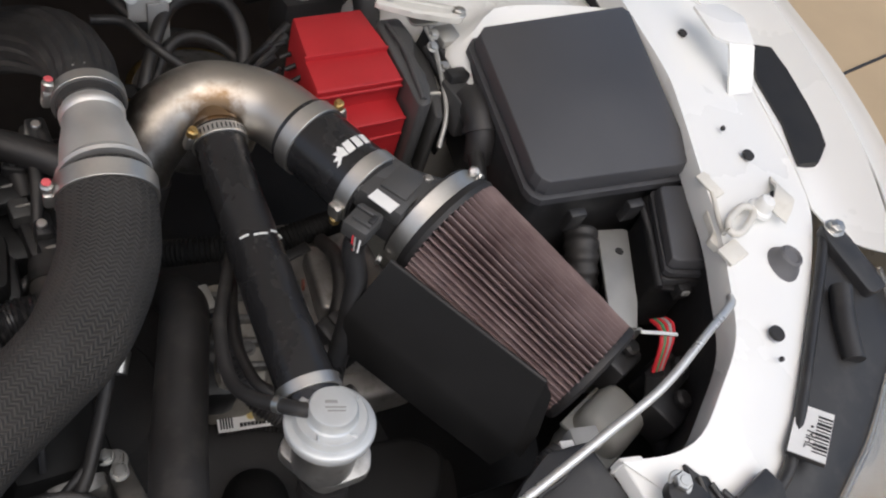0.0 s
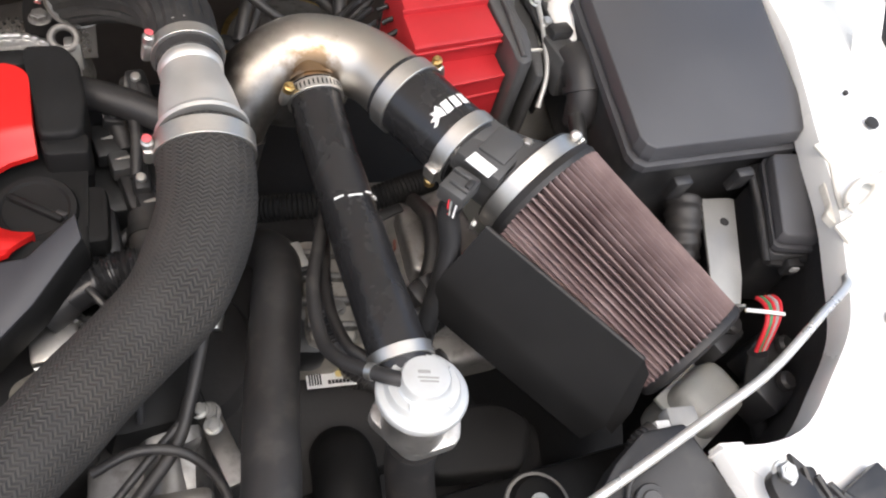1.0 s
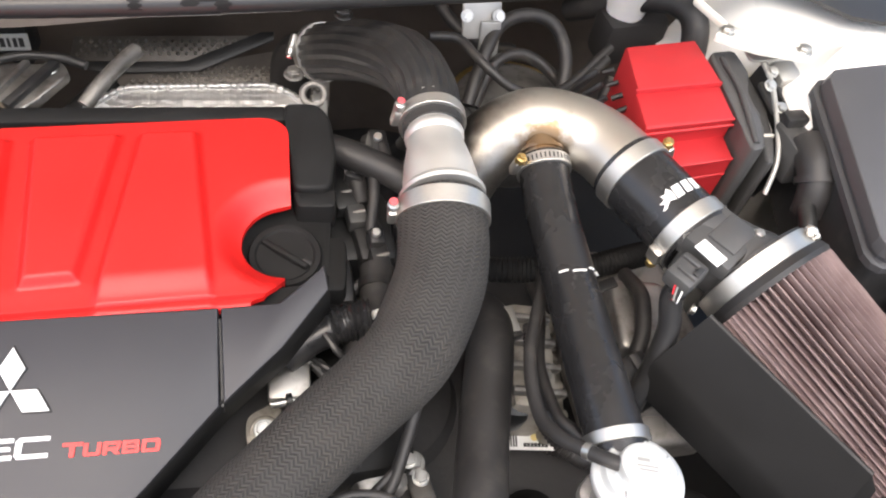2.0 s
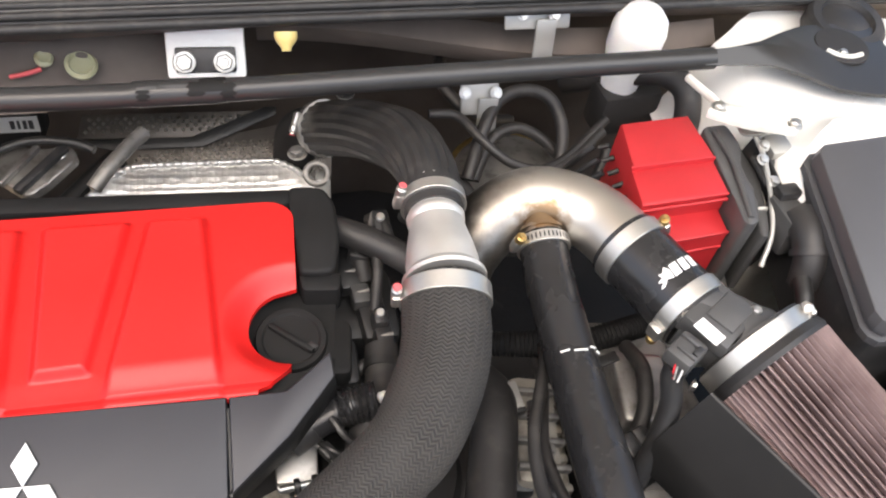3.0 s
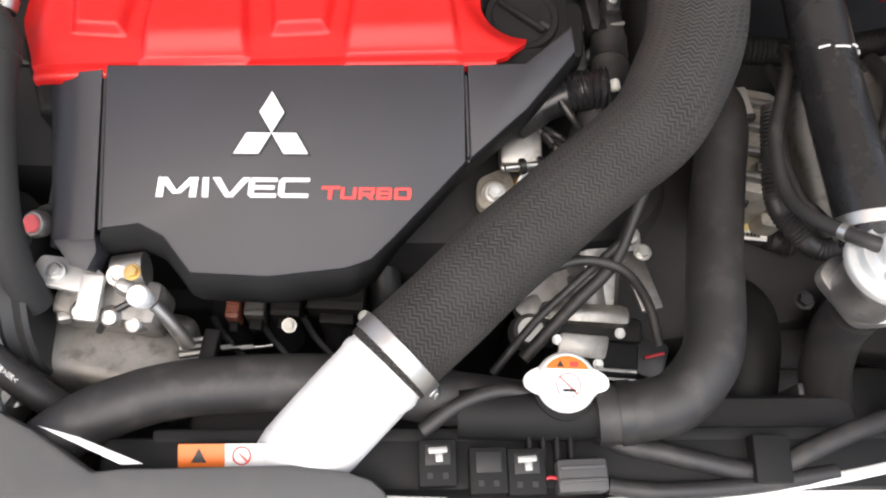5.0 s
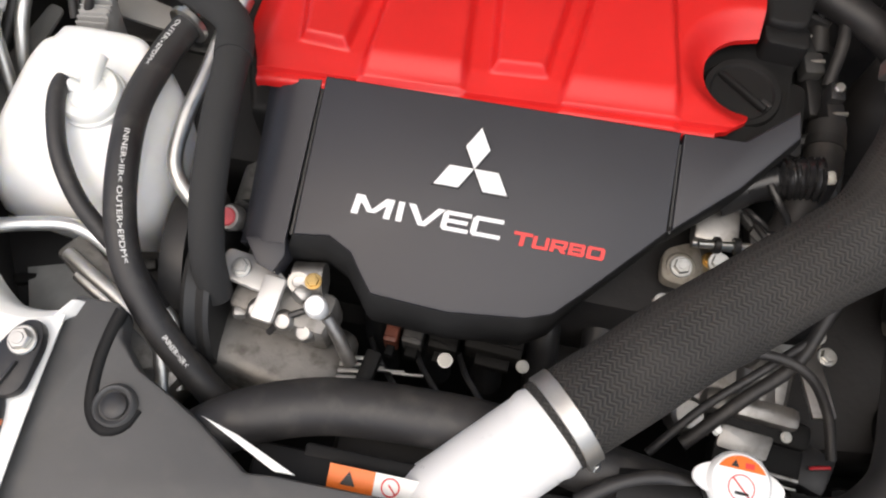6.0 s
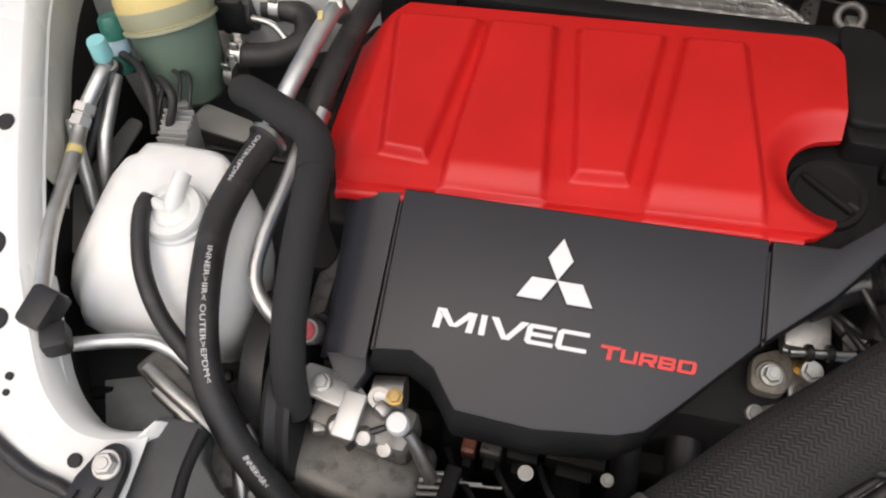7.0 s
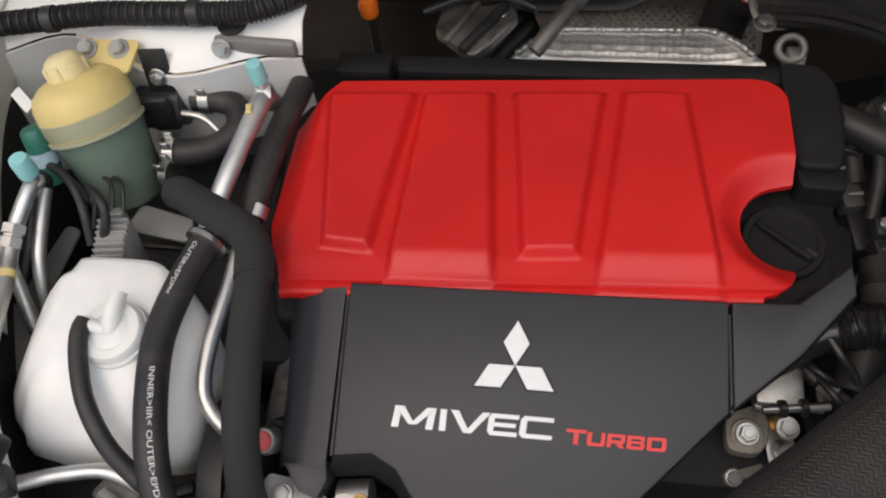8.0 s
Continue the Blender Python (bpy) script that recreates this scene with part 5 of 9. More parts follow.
def foil_back(x):
    """The rounded back edge of the foil shield, seen from above."""
    u = abs(x - 0.112) / 0.112
    return 0.441 - 0.040 * max(0.0, u - 0.55) ** 1.7 / 0.45 ** 1.7 + 0.02 * (x - 0.112)


rows = []
for s in (0, 0.12, 0.25, 0.38, 0.5, 0.62, 0.74, 0.84, 0.92, 1.0):
    rows.append([(x, 0.376 + (foil_back(x) - 0.376) * s, 0.790 + 0.030 * math.sin(s * 1.45) + 0.0011 * math.sin(k * 1.31) * math.sin(s * 17)) for k in range(57) for x in [0.224 * k / 56]])
rows.append([(x, y + 0.004, z - 0.012) for x, y, z in rows[-1]])
rows.append([(x, y + 0.006, z - 0.040) for x, y, z in rows[-1]])
part("shell", sheet(rows, 0.0012), FOIL, foil, "", 60)
part("beaded_edge", tube([(0.008 + 0.208 * k / 24, foil_back(0.008 + 0.208 * k / 24) - 0.003, 0.8205) for k in range(25)], lambda t: 0.0024 + 0.0014 * abs(math.sin(t * 95)), 12, 0.0018), FOIL, foil, "pressed bead along the edge")
wall_shield = thing("firewall_heat_shield", "sooty dimpled metal heat shield on the firewall", "heat shield", (0.12, 0.58, 0.66), shift=(-0.016, 0.172, -0.19), size=1.32)
UPPER = [(-0.0228, 0.5525, 0.8043), (0.1625, 0.5546, 0.8055), (0.1549, 0.5380, 0.7960), (0.1072, 0.5283, 0.7903), (-0.0286, 0.5287, 0.7906)]
LOWER = [(0.0114, 0.5259, 0.7876), (0.1070, 0.5273, 0.7884), (0.1963, 0.5413, 0.7965), (0.2517, 0.5312, 0.7907), (0.2490, 0.4843, 0.7636), (0.0329, 0.4894, 0.7666)]
FLAP = [(-0.0420, 0.5212, 0.7961), (0.0947, 0.5225, 0.7968), (0.1766, 0.5519, 0.8138), (0.1903, 0.5518, 0.8137), (0.1899, 0.5438, 0.8091), (0.1075, 0.5126, 0.7911), (0.0097, 0.5108, 0.7901)]
part("upper_plate", slab(UPPER, 0.004, 0.001, None, (0, 0.5, -0.8)), DULL_FOIL, wall_shield, "flat dimpled upper plate")
part("lower_plate", slab(LOWER, 0.004, 0.001, None, (0, 0.5, -0.8)), DULL_FOIL, wall_shield, "sooty dimpled lower plate")
part("flap", slab(FLAP, 0.003, 0.001, None, (0, 0.5, -0.8)), DARK_STEEL, wall_shield, "plain brown steel flap")


def dimples(poly, step, n):
    """One mesh of small pressed bumps over a flat outline in space."""
    o, u = V(poly[0]), (V(poly[1]) - V(poly[0])).normalized()
    v = V(n).cross(u).normalized()
    flat = [((V(p) - o).dot(u), (V(p) - o).dot(v)) for p in poly]
    area = sum(a[0] * c[1] - c[0] * a[1] for a, c in zip(flat, flat[1:] + flat[:1]))
    flat = flat if area > 0 else flat[::-1]
    lo = [min(p[k] for p in flat) for k in (0, 1)]
    hi = [max(p[k] for p in flat) for k in (0, 1)]
    vs, fs, row = [], [], 0
    y = lo[1]
    while y < hi[1]:
        x = lo[0] + (step / 2 if row % 2 else 0)
        while x < hi[0]:
            if inside(flat, x, y) > step * 0.6:
                c, k = o + u * x + v * y, len(vs)
                vs += [c + u * step * 0.29, c + v * step * 0.29, c - u * step * 0.29, c - v * step * 0.29, c + V(n) * step * 0.20]
                fs += [(k, k + 1, k + 4), (k + 1, k + 2, k + 4), (k + 2, k + 3, k + 4), (k + 3, k, k + 4)]
            x += step
        y += step * 0.5
        row += 1
    bm = bmesh.new()
    pts = [bm.verts.new(p) for p in vs]
    for q in fs:
        bm.faces.new([pts[i] for i in q])
    return bm


NRM = V((0, -0.5, 0.866))
part("embossing", dimples([V(p) + NRM * 0.0005 for p in UPPER], 0.0095, NRM), SHIELD_STEEL, wall_shield, "", 20)
part("embossing", dimples([V(p) + NRM * 0.0005 for p in LOWER], 0.0085, NRM), SHIELD_STEEL, wall_shield, "", 20)
ring = thing("lifting_eye", "cast steel lifting eye at the back of the engine", "bracket", (0.245, 0.41, 0.765), shift=(0.002, 0.040, 0.003), size=0.80)
bm = bmesh.new()
rows = []
for i in range(28):
    w = 2 * math.pi * i / 28
    rows.append([bm.verts.new(V((0.2430, 0.4120, 0.812)) + V((math.cos(w), math.sin(w) * 0.75, math.sin(w) * 0.55)) * (0.0165 + 0.0055 * math.cos(2 * math.pi * j / 10)) + V((0, -0.5, 0.8)) * 0.0055 * math.sin(2 * math.pi * j / 10)) for j in range(10)])
for i in range(28):
    for j in range(10):
        bm.faces.new((rows[i][j], rows[(i + 1) % 28][j], rows[(i + 1) % 28][(j + 1) % 10], rows[i][(j + 1) % 10]))
part("eye", bm, DIRTY_CAST, ring)
part("stem", block((0.022, 0.03, 0.04), pose(0.252, 0.408, 0.787, -20, 0, 0), 0.004), BRACKET, ring)
outlet = thing("turbo_outlet", "cast metal turbo outlet housing with a bolt", "turbo", (0.235, 0.45, 0.70))
part("housing", lathe((0.218, 0.645, 0.56), (0, 0, 1), [(0, 0.05), (0.03, 0.045), (0.045, 0.038), (0.045, 0)], 28), DIRTY_CAST, outlet)
part("neck", tube([(0.258, 0.593, 0.742), (0.236, 0.626, 0.712), (0.222, 0.640, 0.680), (0.218, 0.645, 0.62)], 0.030, 28), BLACK_VOID, outlet)
bolt((0.2230, 0.4900, 0.800), (0, 0, 1), 0.009, outlet, "bolt", DIRTY_CAST)
bolt((0.2870, 0.5700, 0.825), (0, 0, 1), 0.009, outlet, "bolt", DARK_STEEL)
box = thing("relay_box", "black box with a white printed sticker behind the engine", "relay box", (-0.11, 0.50, 0.80), shift=(-0.075, 0.165, -0.14), size=1.2)
part("body", block((0.11, 0.05, 0.06), pose(-0.115, 0.512, 0.832, -12, 0, 2), 0.005), BLACK_PLASTIC, box)
part("sticker", block((0.046, 0.0012, 0.020), pose(-0.080, 0.484, 0.842, -12, 0, 2), 0), WHITE_LABEL, box, "white sticker with grey bars")
for i in range(6):
    part("printed_bar", block((0.003 + 0.001 * (i % 3), 0.0006, 0.011), pose(-0.098 + 0.0066 * i, 0.4834, 0.842, -12, 0, 2), 0), DARK_GREY, box)
for k, pts in enumerate(([(-0.06, 0.46, 0.74), (-0.02, 0.51, 0.75), (0.0, 0.535, 0.752)], [(-0.03, 0.47, 0.74), (0.005, 0.515, 0.752), (0.03, 0.545, 0.756)])):
    solo("coolant_hose", tube(pts, 0.013, 18), RUBBER if k == 0 else DARK_STEEL, "short dark coolant hose behind the engine cover", "hose", shift=(-0.05, 0.15, -0.157), size=1.2)

grom = thing("wall_grommet", "cream oval grommet in the firewall insulation", "grommet", (-0.03, 0.59, 0.85))
part("ring", lathe((-0.030, 0.596, 0.852), (0.25, -0.4, 0.9), [(0, 0.018), (0.006, 0.019), (0.010, 0.015), (0.005, 0.012), (0.001, 0.0)], 28), MID_TANK, grom)
part("ring", lathe((-0.070, 0.596, 0.862), (0.25, -0.3, 0.95), [(0, 0.010), (0.005, 0.011), (0.008, 0.008), (0.003, 0.0)], 24), MID_TANK, grom)
part("lead", tube([(-0.075, 0.592, 0.852), (-0.092, 0.586, 0.850), (-0.11, 0.585, 0.846)], 0.003, 12), PINK, grom)
part("upper_plate", block((0.15, 0.016, 0.010), pose(0.150, 0.592, 0.905, -20, 0, 3), 0.003), DULL_WHITE, pad_)
fold = thing("bulkhead_fold", "folded brown-grey insulation panel under the cowl", "insulation", (0.3, 0.62, 0.85))
part("panel", sheet([[(x, 0.600 + 0.02 * math.sin(x * 7) + d, z + 0.010 * math.sin(x * 9)) for x in [0.18 + 0.04 * k for k in range(16)]] for d, z in ((0.030, 0.905), (0.0, 0.885), (0.004, 0.86), (0.03, 0.845))], 0.003), FIREWALL, fold, "", 60)
part("panel", sheet([[(x, 0.603 + 0.010 * math.sin(x * 11) + d, z + 0.006 * math.sin(x * 8) - (0.035 if d > 0 else 0.0) * smooth01(-0.10, 0.09, x)) for x in [-0.30 + 0.0395 * k for k in range(11)]] for d, z in ((0.030, 0.895), (0.004, 0.878), (0.0, 0.84), (-0.03, 0.81))], 0.003), FIREWALL, fold, "", 60)

# ---- fuse boxes, red module and brackets beside the intake ----
def lid_shape(corners, drop, bevel, lip=0.004):
    """A box lid: a flat top, a steep side, a groove and a proud lip; corners run anticlockwise in space."""
    c = sum((V(p) for p in corners), V()) / len(corners)

    def ring(out, down):
        return [V(p) + ((V(p) - c) * V((1, 1, 0))).normalized() * out + V((0, 0, -down)) for p in corners]

    bm = bmesh.new()
    loops = [[bm.verts.new(p) for p in ring(o, d)] for o, d in ((-0.0025, 0), (0.0005, drop * 0.55), (-0.002, drop * 0.60), (-0.002, drop * 0.78), (lip, drop * 0.82), (lip, drop * 1.15), (lip - 0.004, drop * 1.2))]
    n = len(corners)
    bm.faces.new(loops[0])
    for a, b in zip(loops, loops[1:]):
        for k in range(n):
            bm.faces.new((a[k], b[k], b[(k + 1) % n], a[(k + 1) % n]))
    top = set(loops[0])
    bmesh.ops.bevel(bm, geom=[e for e in bm.edges if e.verts[0] in top and e.verts[1] in top], offset=bevel, segments=3, profile=0.5, affect="EDGES", clamp_overlap=True)
    return bm


fuse = thing("fuse_box", "large black grained plastic fuse box with a domed lid", "fuse box", (0.88, 0.21, 0.80))
lid = [(0.7625, 0.130, 0.9360), (0.7665, 0.120, 0.9345), (0.7760, 0.1140, 0.9330), (0.968, 0.1190, 0.9255), (0.981, 0.124, 0.9260), (0.9885, 0.136, 0.9290), (1.0075, 0.346, 0.9655), (0.999, 0.354, 0.9680), (0.780, 0.324, 0.9690), (0.7700, 0.314, 0.9670)]
part("lid", lid_shape(lid, 0.027, 0.0018, 0.006), BOX_PLASTIC, fuse, "grained black lid with a stepped rim", 18)
LOWBOX = [(p[0], p[1] + (0.006 if p[1] < 0.2 else -0.004), p[2] - 0.036) for p in lid]
part("body", slab(LOWBOX, 0.12, 0.004), BLACK_PLASTIC, fuse, "", 40)
for x in (0.82, 0.90):
    part("clip", block((0.022, 0.012, 0.03), pose(x, 0.100, 0.882, 6, 0, 2), 0.003), BLACK_PLASTIC, fuse)
small = thing("relay_box", "small black plastic relay box with a clipped lid", "relay box", (0.93, 0.04, 0.78))
sl = [(0.902, 0.020, 0.8935), (0.906, 0.015, 0.8930), (0.946, 0.005, 0.8930), (0.951, 0.009, 0.8935), (0.986, 0.100, 0.9050), (0.982, 0.106, 0.9055), (0.940, 0.112, 0.9060), (0.934, 0.108, 0.9055)]
part("lid", lid_shape(sl, 0.020, 0.002, 0.004), BOX_PLASTIC, small, "", 40)
part("rim", lid_shape([(p[0] + 0.10 * (p[0] - 0.945), p[1] + 0.16 * (p[1] - 0.058), p[2] - 0.026) for p in sl], 0.012, 0.001, 0.004), BLACK_PLASTIC, small, "grooved rim", 40)
part("body", slab([(p[0], p[1], p[2] - 0.036) for p in sl], 0.09, 0.003), BLACK_PLASTIC, small, "", 40)
part("clip", block((0.016, 0.010, 0.020), pose(0.922, -0.002, 0.856, 0, 0, -8), 0.002), BLACK_PLASTIC, small)
part("clip_tab", block((0.009, 0.004, 0.007), pose(0.922, -0.008, 0.860, 0, 0, -8), 0.001), GREY_PLUG, small)
part("side_rail", tube([(0.922, 0.108, 0.880), (0.910, 0.060, 0.873), (0.890, 0.004, 0.865)], 0.004, 10), BLACK_PLASTIC, small)
bk = thing("mount_bracket", "plain grey steel mounting bracket with one hole", "bracket", (0.86, 0.04, 0.70))
part("plate", prism([(0.874, 0.104), (0.820, -0.020), (0.850, -0.028), (0.868, 0.0), (0.914, 0.097), (0.908, 0.100)], pose(0, 0, 0.842), 0.004, 0.001), BRACKET, bk)
part("web", slab([(0.822, -0.025, 0.842), (0.858, -0.030, 0.842), (0.858, -0.027, 0.842), (0.822, -0.022, 0.842)], 0.14, 0.0), BRACKET, bk)
part("hole", disc((0.885, 0.070, 0.8445), (0, 0, 1), 0.005, 0.0025, 0, 18), BLACK_VOID, bk)
solo("cable_boot", tube([(0.855, 0.110, 0.84), (0.845, 0.080, 0.83), (0.838, 0.045, 0.80), (0.832, 0.0, 0.74)], 0.020, 22, 0.002, True, lambda s, w: 0.0012 * math.sin(s * 420)), RUBBER, "black taped cable boot under the fuse box", "cable")

module = thing("ignition_module", "bright red ribbed metal box with cut corners", "module", (0.628, 0.35, 0.78))
prof = [[(0.588, 0.408), (0.674, 0.420), (0.6845, 0.352), (0.583, 0.340)], [(0.583, 0.344), (0.6845, 0.356), (0.6858, 0.306), (0.581, 0.292)], [(0.584, 0.302), (0.6850, 0.314), (0.6850, 0.274), (0.588, 0.260)]]
for poly, zt in zip(prof, (0.9215, 0.9150, 0.8860)):
    part("body", prism(poly[::-1], pose(0, 0, 0.795), zt - 0.795, 0.003), RED_BOX, module, "", 30)
for (a, b, z) in (((0.5800, 0.342), (0.6850, 0.354), 0.9185), ((0.575, 0.293), (0.6865, 0.306), 0.9120), ((0.575, 0.290), (0.6865, 0.303), 0.9060), ((0.589, 0.2602), (0.6850, 0.2742), 0.8840), ((0.589, 0.2597), (0.6850, 0.2737), 0.8600)):
    part("rib", tube([(max(a[0], 0.5815), a[1], z), (min(b[0], 0.6862), b[1], z)], 0.0019, 8), RED_BOX, module)
plate = thing("ecu_bracket", "black and grey stacked metal bracket plates with screws", "bracket", (0.71, 0.33, 0.80))
part("plate", prism(rounded([(0.690, 0.408), (0.722, 0.412), (0.728, 0.375), (0.716, 0.345), (0.716, 0.300), (0.706, 0.262), (0.690, 0.258), (0.688, 0.30)], 0.008), pose(0, 0, 0.80, 0, 0, 0), 0.115, 0.004), PLATE_GREY, plate, "tall grey plate", 40)
part("plate", prism(rounded([(0.718, 0.40), (0.738, 0.40), (0.742, 0.34), (0.732, 0.29), (0.722, 0.255), (0.712, 0.255), (0.720, 0.30)], 0.006), pose(0, 0, 0.80, 0, 0, 0), 0.098, 0.003), DARK_GREY, plate, "", 40)
part("plate", block((0.004, 0.120, 0.10), pose(0.7445, 0.330, 0.868, 8, 6, 6), 0.0015), DARK_STEEL, plate)
part("bead", tube([(0.700, 0.395, 0.918), (0.704, 0.35, 0.918), (0.700, 0.30, 0.917), (0.697, 0.268, 0.915)], 0.0035, 10), DARK_GREY, plate)
part("shelf", block((0.038, 0.044, 0.008), pose(0.758, 0.345, 0.905, 4, 0, 4), 0.003), DARK_GREY, plate)
part("shelf", block((0.030, 0.030, 0.014), pose(0.770, 0.372, 0.915, 4, 0, 10), 0.004), BRACKET, plate)
part("rod", tube([(0.742, 0.385, 0.925), (0.741, 0.34, 0.92), (0.732, 0.27, 0.895), (0.715, 0.235, 0.87)], 0.0030, 12), BRACKET, plate, "thin grey stay")
part("tab", prism(rounded([(-0.02, -0.012), (0.016, -0.012), (0.024, 0.0), (0.016, 0.012), (-0.02, 0.012)], 0.008), pose(0.7400, 0.388, 0.930, 5, 0, 5), 0.003, 0.001), ZINC, plate, "zinc tab with a hole")
part("hole", disc((0.748, 0.389, 0.932), (0, 0, 1), 0.005, 0.0022, 0, 16), BLACK_VOID, plate)
for p in ((0.746, 0.364, 0.925), (0.738, 0.345, 0.922), (0.744, 0.318, 0.915)):
    bolt(p, (0.1, -0.3, 1), 0.0055, plate)
plug = thing("wiring_plug", "black wiring connector with a rubber boot", "connector", (0.755, 0.25, 0.82))
part("shell", block((0.042, 0.050, 0.05), pose(0.757, 0.278, 0.890, -5, 0, 6), 0.005), DARK_GREY, plug)
part("latch", block((0.026, 0.018, 0.012), pose(0.752, 0.300, 0.918, -5, 0, 6), 0.003), BLACK_PLASTIC, plug)
part("boot", tube([(0.760, 0.272, 0.908), (0.758, 0.245, 0.908), (0.756, 0.222, 0.895), (0.752, 0.208, 0.87)], lambda t: 0.021 - 0.005 * t, 24), RUBBER, plug)
part("collar", tube([(0.757, 0.232, 0.902), (0.7565, 0.226, 0.898)], 0.0215, 24), RUBBER, plug)
part("cable", tube([(0.744, 0.205, 0.885), (0.738, 0.180, 0.880), (0.730, 0.150, 0.86)], 0.0095, 18), DARK_STEEL, plug)

# ---- hood prop and headlight beyond the rail ----
rod = thing("hood_prop_rod", "bare steel hood prop rod clipped along the front", "prop rod", (0.75, -0.13, 0.90))
part("rod", tube([(0.902, -0.058, 0.930), (0.888, -0.070, 0.938), (0.845, -0.091, 0.939), (0.769, -0.128, 0.931), (0.693, -0.152, 0.921), (0.594, -0.181, 0.904), (0.50, -0.2065, 0.896), (0.4656, -0.2074, 0.893)], 0.0042, 16), ROD_PAINT, rod)


def headlight(pts_in, pts_out, label, bolt_at, tag_at=None):
    hl = thing("headlight", label, "headlight", tuple(V(pts_in[len(pts_in) // 2]) + V((0, 0, -0.12))))
    rows = strip(pts_in, pts_out, 6, 0.006)
    part("housing", sheet(rows, 0.004), BLACK_PLASTIC, hl, "black plastic headlight back", 60)
    part("flange", tube([tuple(V(p) + V((0, 0, 0.004))) for p in pts_in], 0.006, 10), BLACK_PLASTIC, hl)
    low = strip(pts_out, [tuple(V(p) + (V(p) - V(q)).normalized() * 0.10 + V((0, 0, -0.08))) for p, q in zip(pts_out, pts_in)], 5, 0.012)
    part("reflector", sheet([[p + V((0, 0, -0.014)) for p in row] for row in low], 0.002), BEAD_ALU, hl, "silver reflector bowl", 60)
    part("lens", sheet(low, 0.003), LENS, hl, "clear plastic lens", 60)
    part("lens_edge", tube([tuple(V(p) + V((0, 0, 0.002))) for p in pts_out], 0.004, 8), LENS, hl)
    return hl


hl = headlight([(0.795, -0.285, 0.875), (0.838, -0.246, 0.880), (0.882, -0.222, 0.887), (0.936, -0.168, 0.898), (0.985, -0.116, 0.907), (1.050, -0.048, 0.917), (1.090, -0.002, 0.925)], [(0.875, -0.305, 0.862), (0.918, -0.272, 0.868), (0.955, -0.250, 0.875), (1.000, -0.222, 0.884), (1.055, -0.180, 0.893), (1.115, -0.128, 0.903), (1.140, -0.060, 0.915)], "black-backed headlight unit with a clear lens beside white metal", None)
part("tab", prism(rounded([(-0.014, -0.05), (0.016, -0.05), (0.020, 0.0), (0.012, 0.022), (-0.012, 0.022), (-0.018, 0.0)], 0.010), pose(0.745, -0.222, 0.905, 6, 0, 20), 0.010, 0.002), BLACK_PLASTIC, hl)
bolt((0.744, -0.207, 0.914), (0, -0.1, 1), 0.0085, hl)
part("tab", prism(rounded([(-0.016, -0.07), (0.016, -0.07), (0.018, 0.0), (0.012, 0.022), (-0.012, 0.022), (-0.018, 0.0)], 0.010), pose(1.093, -0.020, 0.923, 6, 0, 8), 0.012, 0.002), BLACK_PLASTIC, hl)
bolt((1.096, -0.008, 0.936), (0, -0.1, 1), 0.0085, hl)
part("rib", tube([(1.055, -0.075, 0.925), (1.035, -0.11, 0.918), (1.02, -0.15, 0.910)], 0.012, 12), BLACK_PLASTIC, hl)
LAB = pose(0.916, -0.202, 0.9050, 0, -18, -51)
part("label_base", block((0.036, 0.062, 0.006), LAB @ pose(0, 0, -0.0038), 0.002), BLACK_PLASTIC, hl)
part("label", block((0.034, 0.060, 0.0012), LAB, 0), WHITE_LABEL, hl, "white sticker with a bar code and the letters MHL")
part("lettering", letters("• MHL", 0.011, LAB @ pose(-0.004, -0.006, 0.001, 0, 0, -90), 0.0005), BLACK_INK, hl)
for i in range(11):
    part("printed_bar", block((0.013, 0.0012 + 0.0009 * (i * 7 % 3), 0.0006), LAB @ pose(0.010, -0.022 + 0.0043 * i, 0.0010), 0), BLACK_INK, hl)
for i in range(3):
    part("printed_bar", block((0.0012, 0.012, 0.0006), LAB @ pose(-0.014 + 0.003 * i, 0.018, 0.0010), 0), DARK_GREY, hl)

BACKPLATE = [(0.7673, -0.1896, 0.9050), (0.7805, -0.2103, 0.9030), (0.7974, -0.2335, 0.9000), (0.8442, -0.2172, 0.9060), (0.8566, -0.2343, 0.9000), (0.8500, -0.2722, 0.8900), (0.7649, -0.2497, 0.8930)]
part("back_plate", slab(BACKPLATE, 0.012, 0.002), BLACK_PLASTIC, hl, "ribbed black plastic back plate", 40)
for k in range(4):
    a_, b_ = V(BACKPLATE[0]).lerp(V(BACKPLATE[2]), 0.2 + 0.22 * k), V(BACKPLATE[6]).lerp(V(BACKPLATE[5]), 0.1 + 0.25 * k)
    part("rib", tube([a_.lerp(b_, 0.12) + V((0, 0, 0.001)), a_.lerp(b_, 0.9) + V((0, 0, 0.001))], 0.0035, 8), BLACK_PLASTIC, hl)

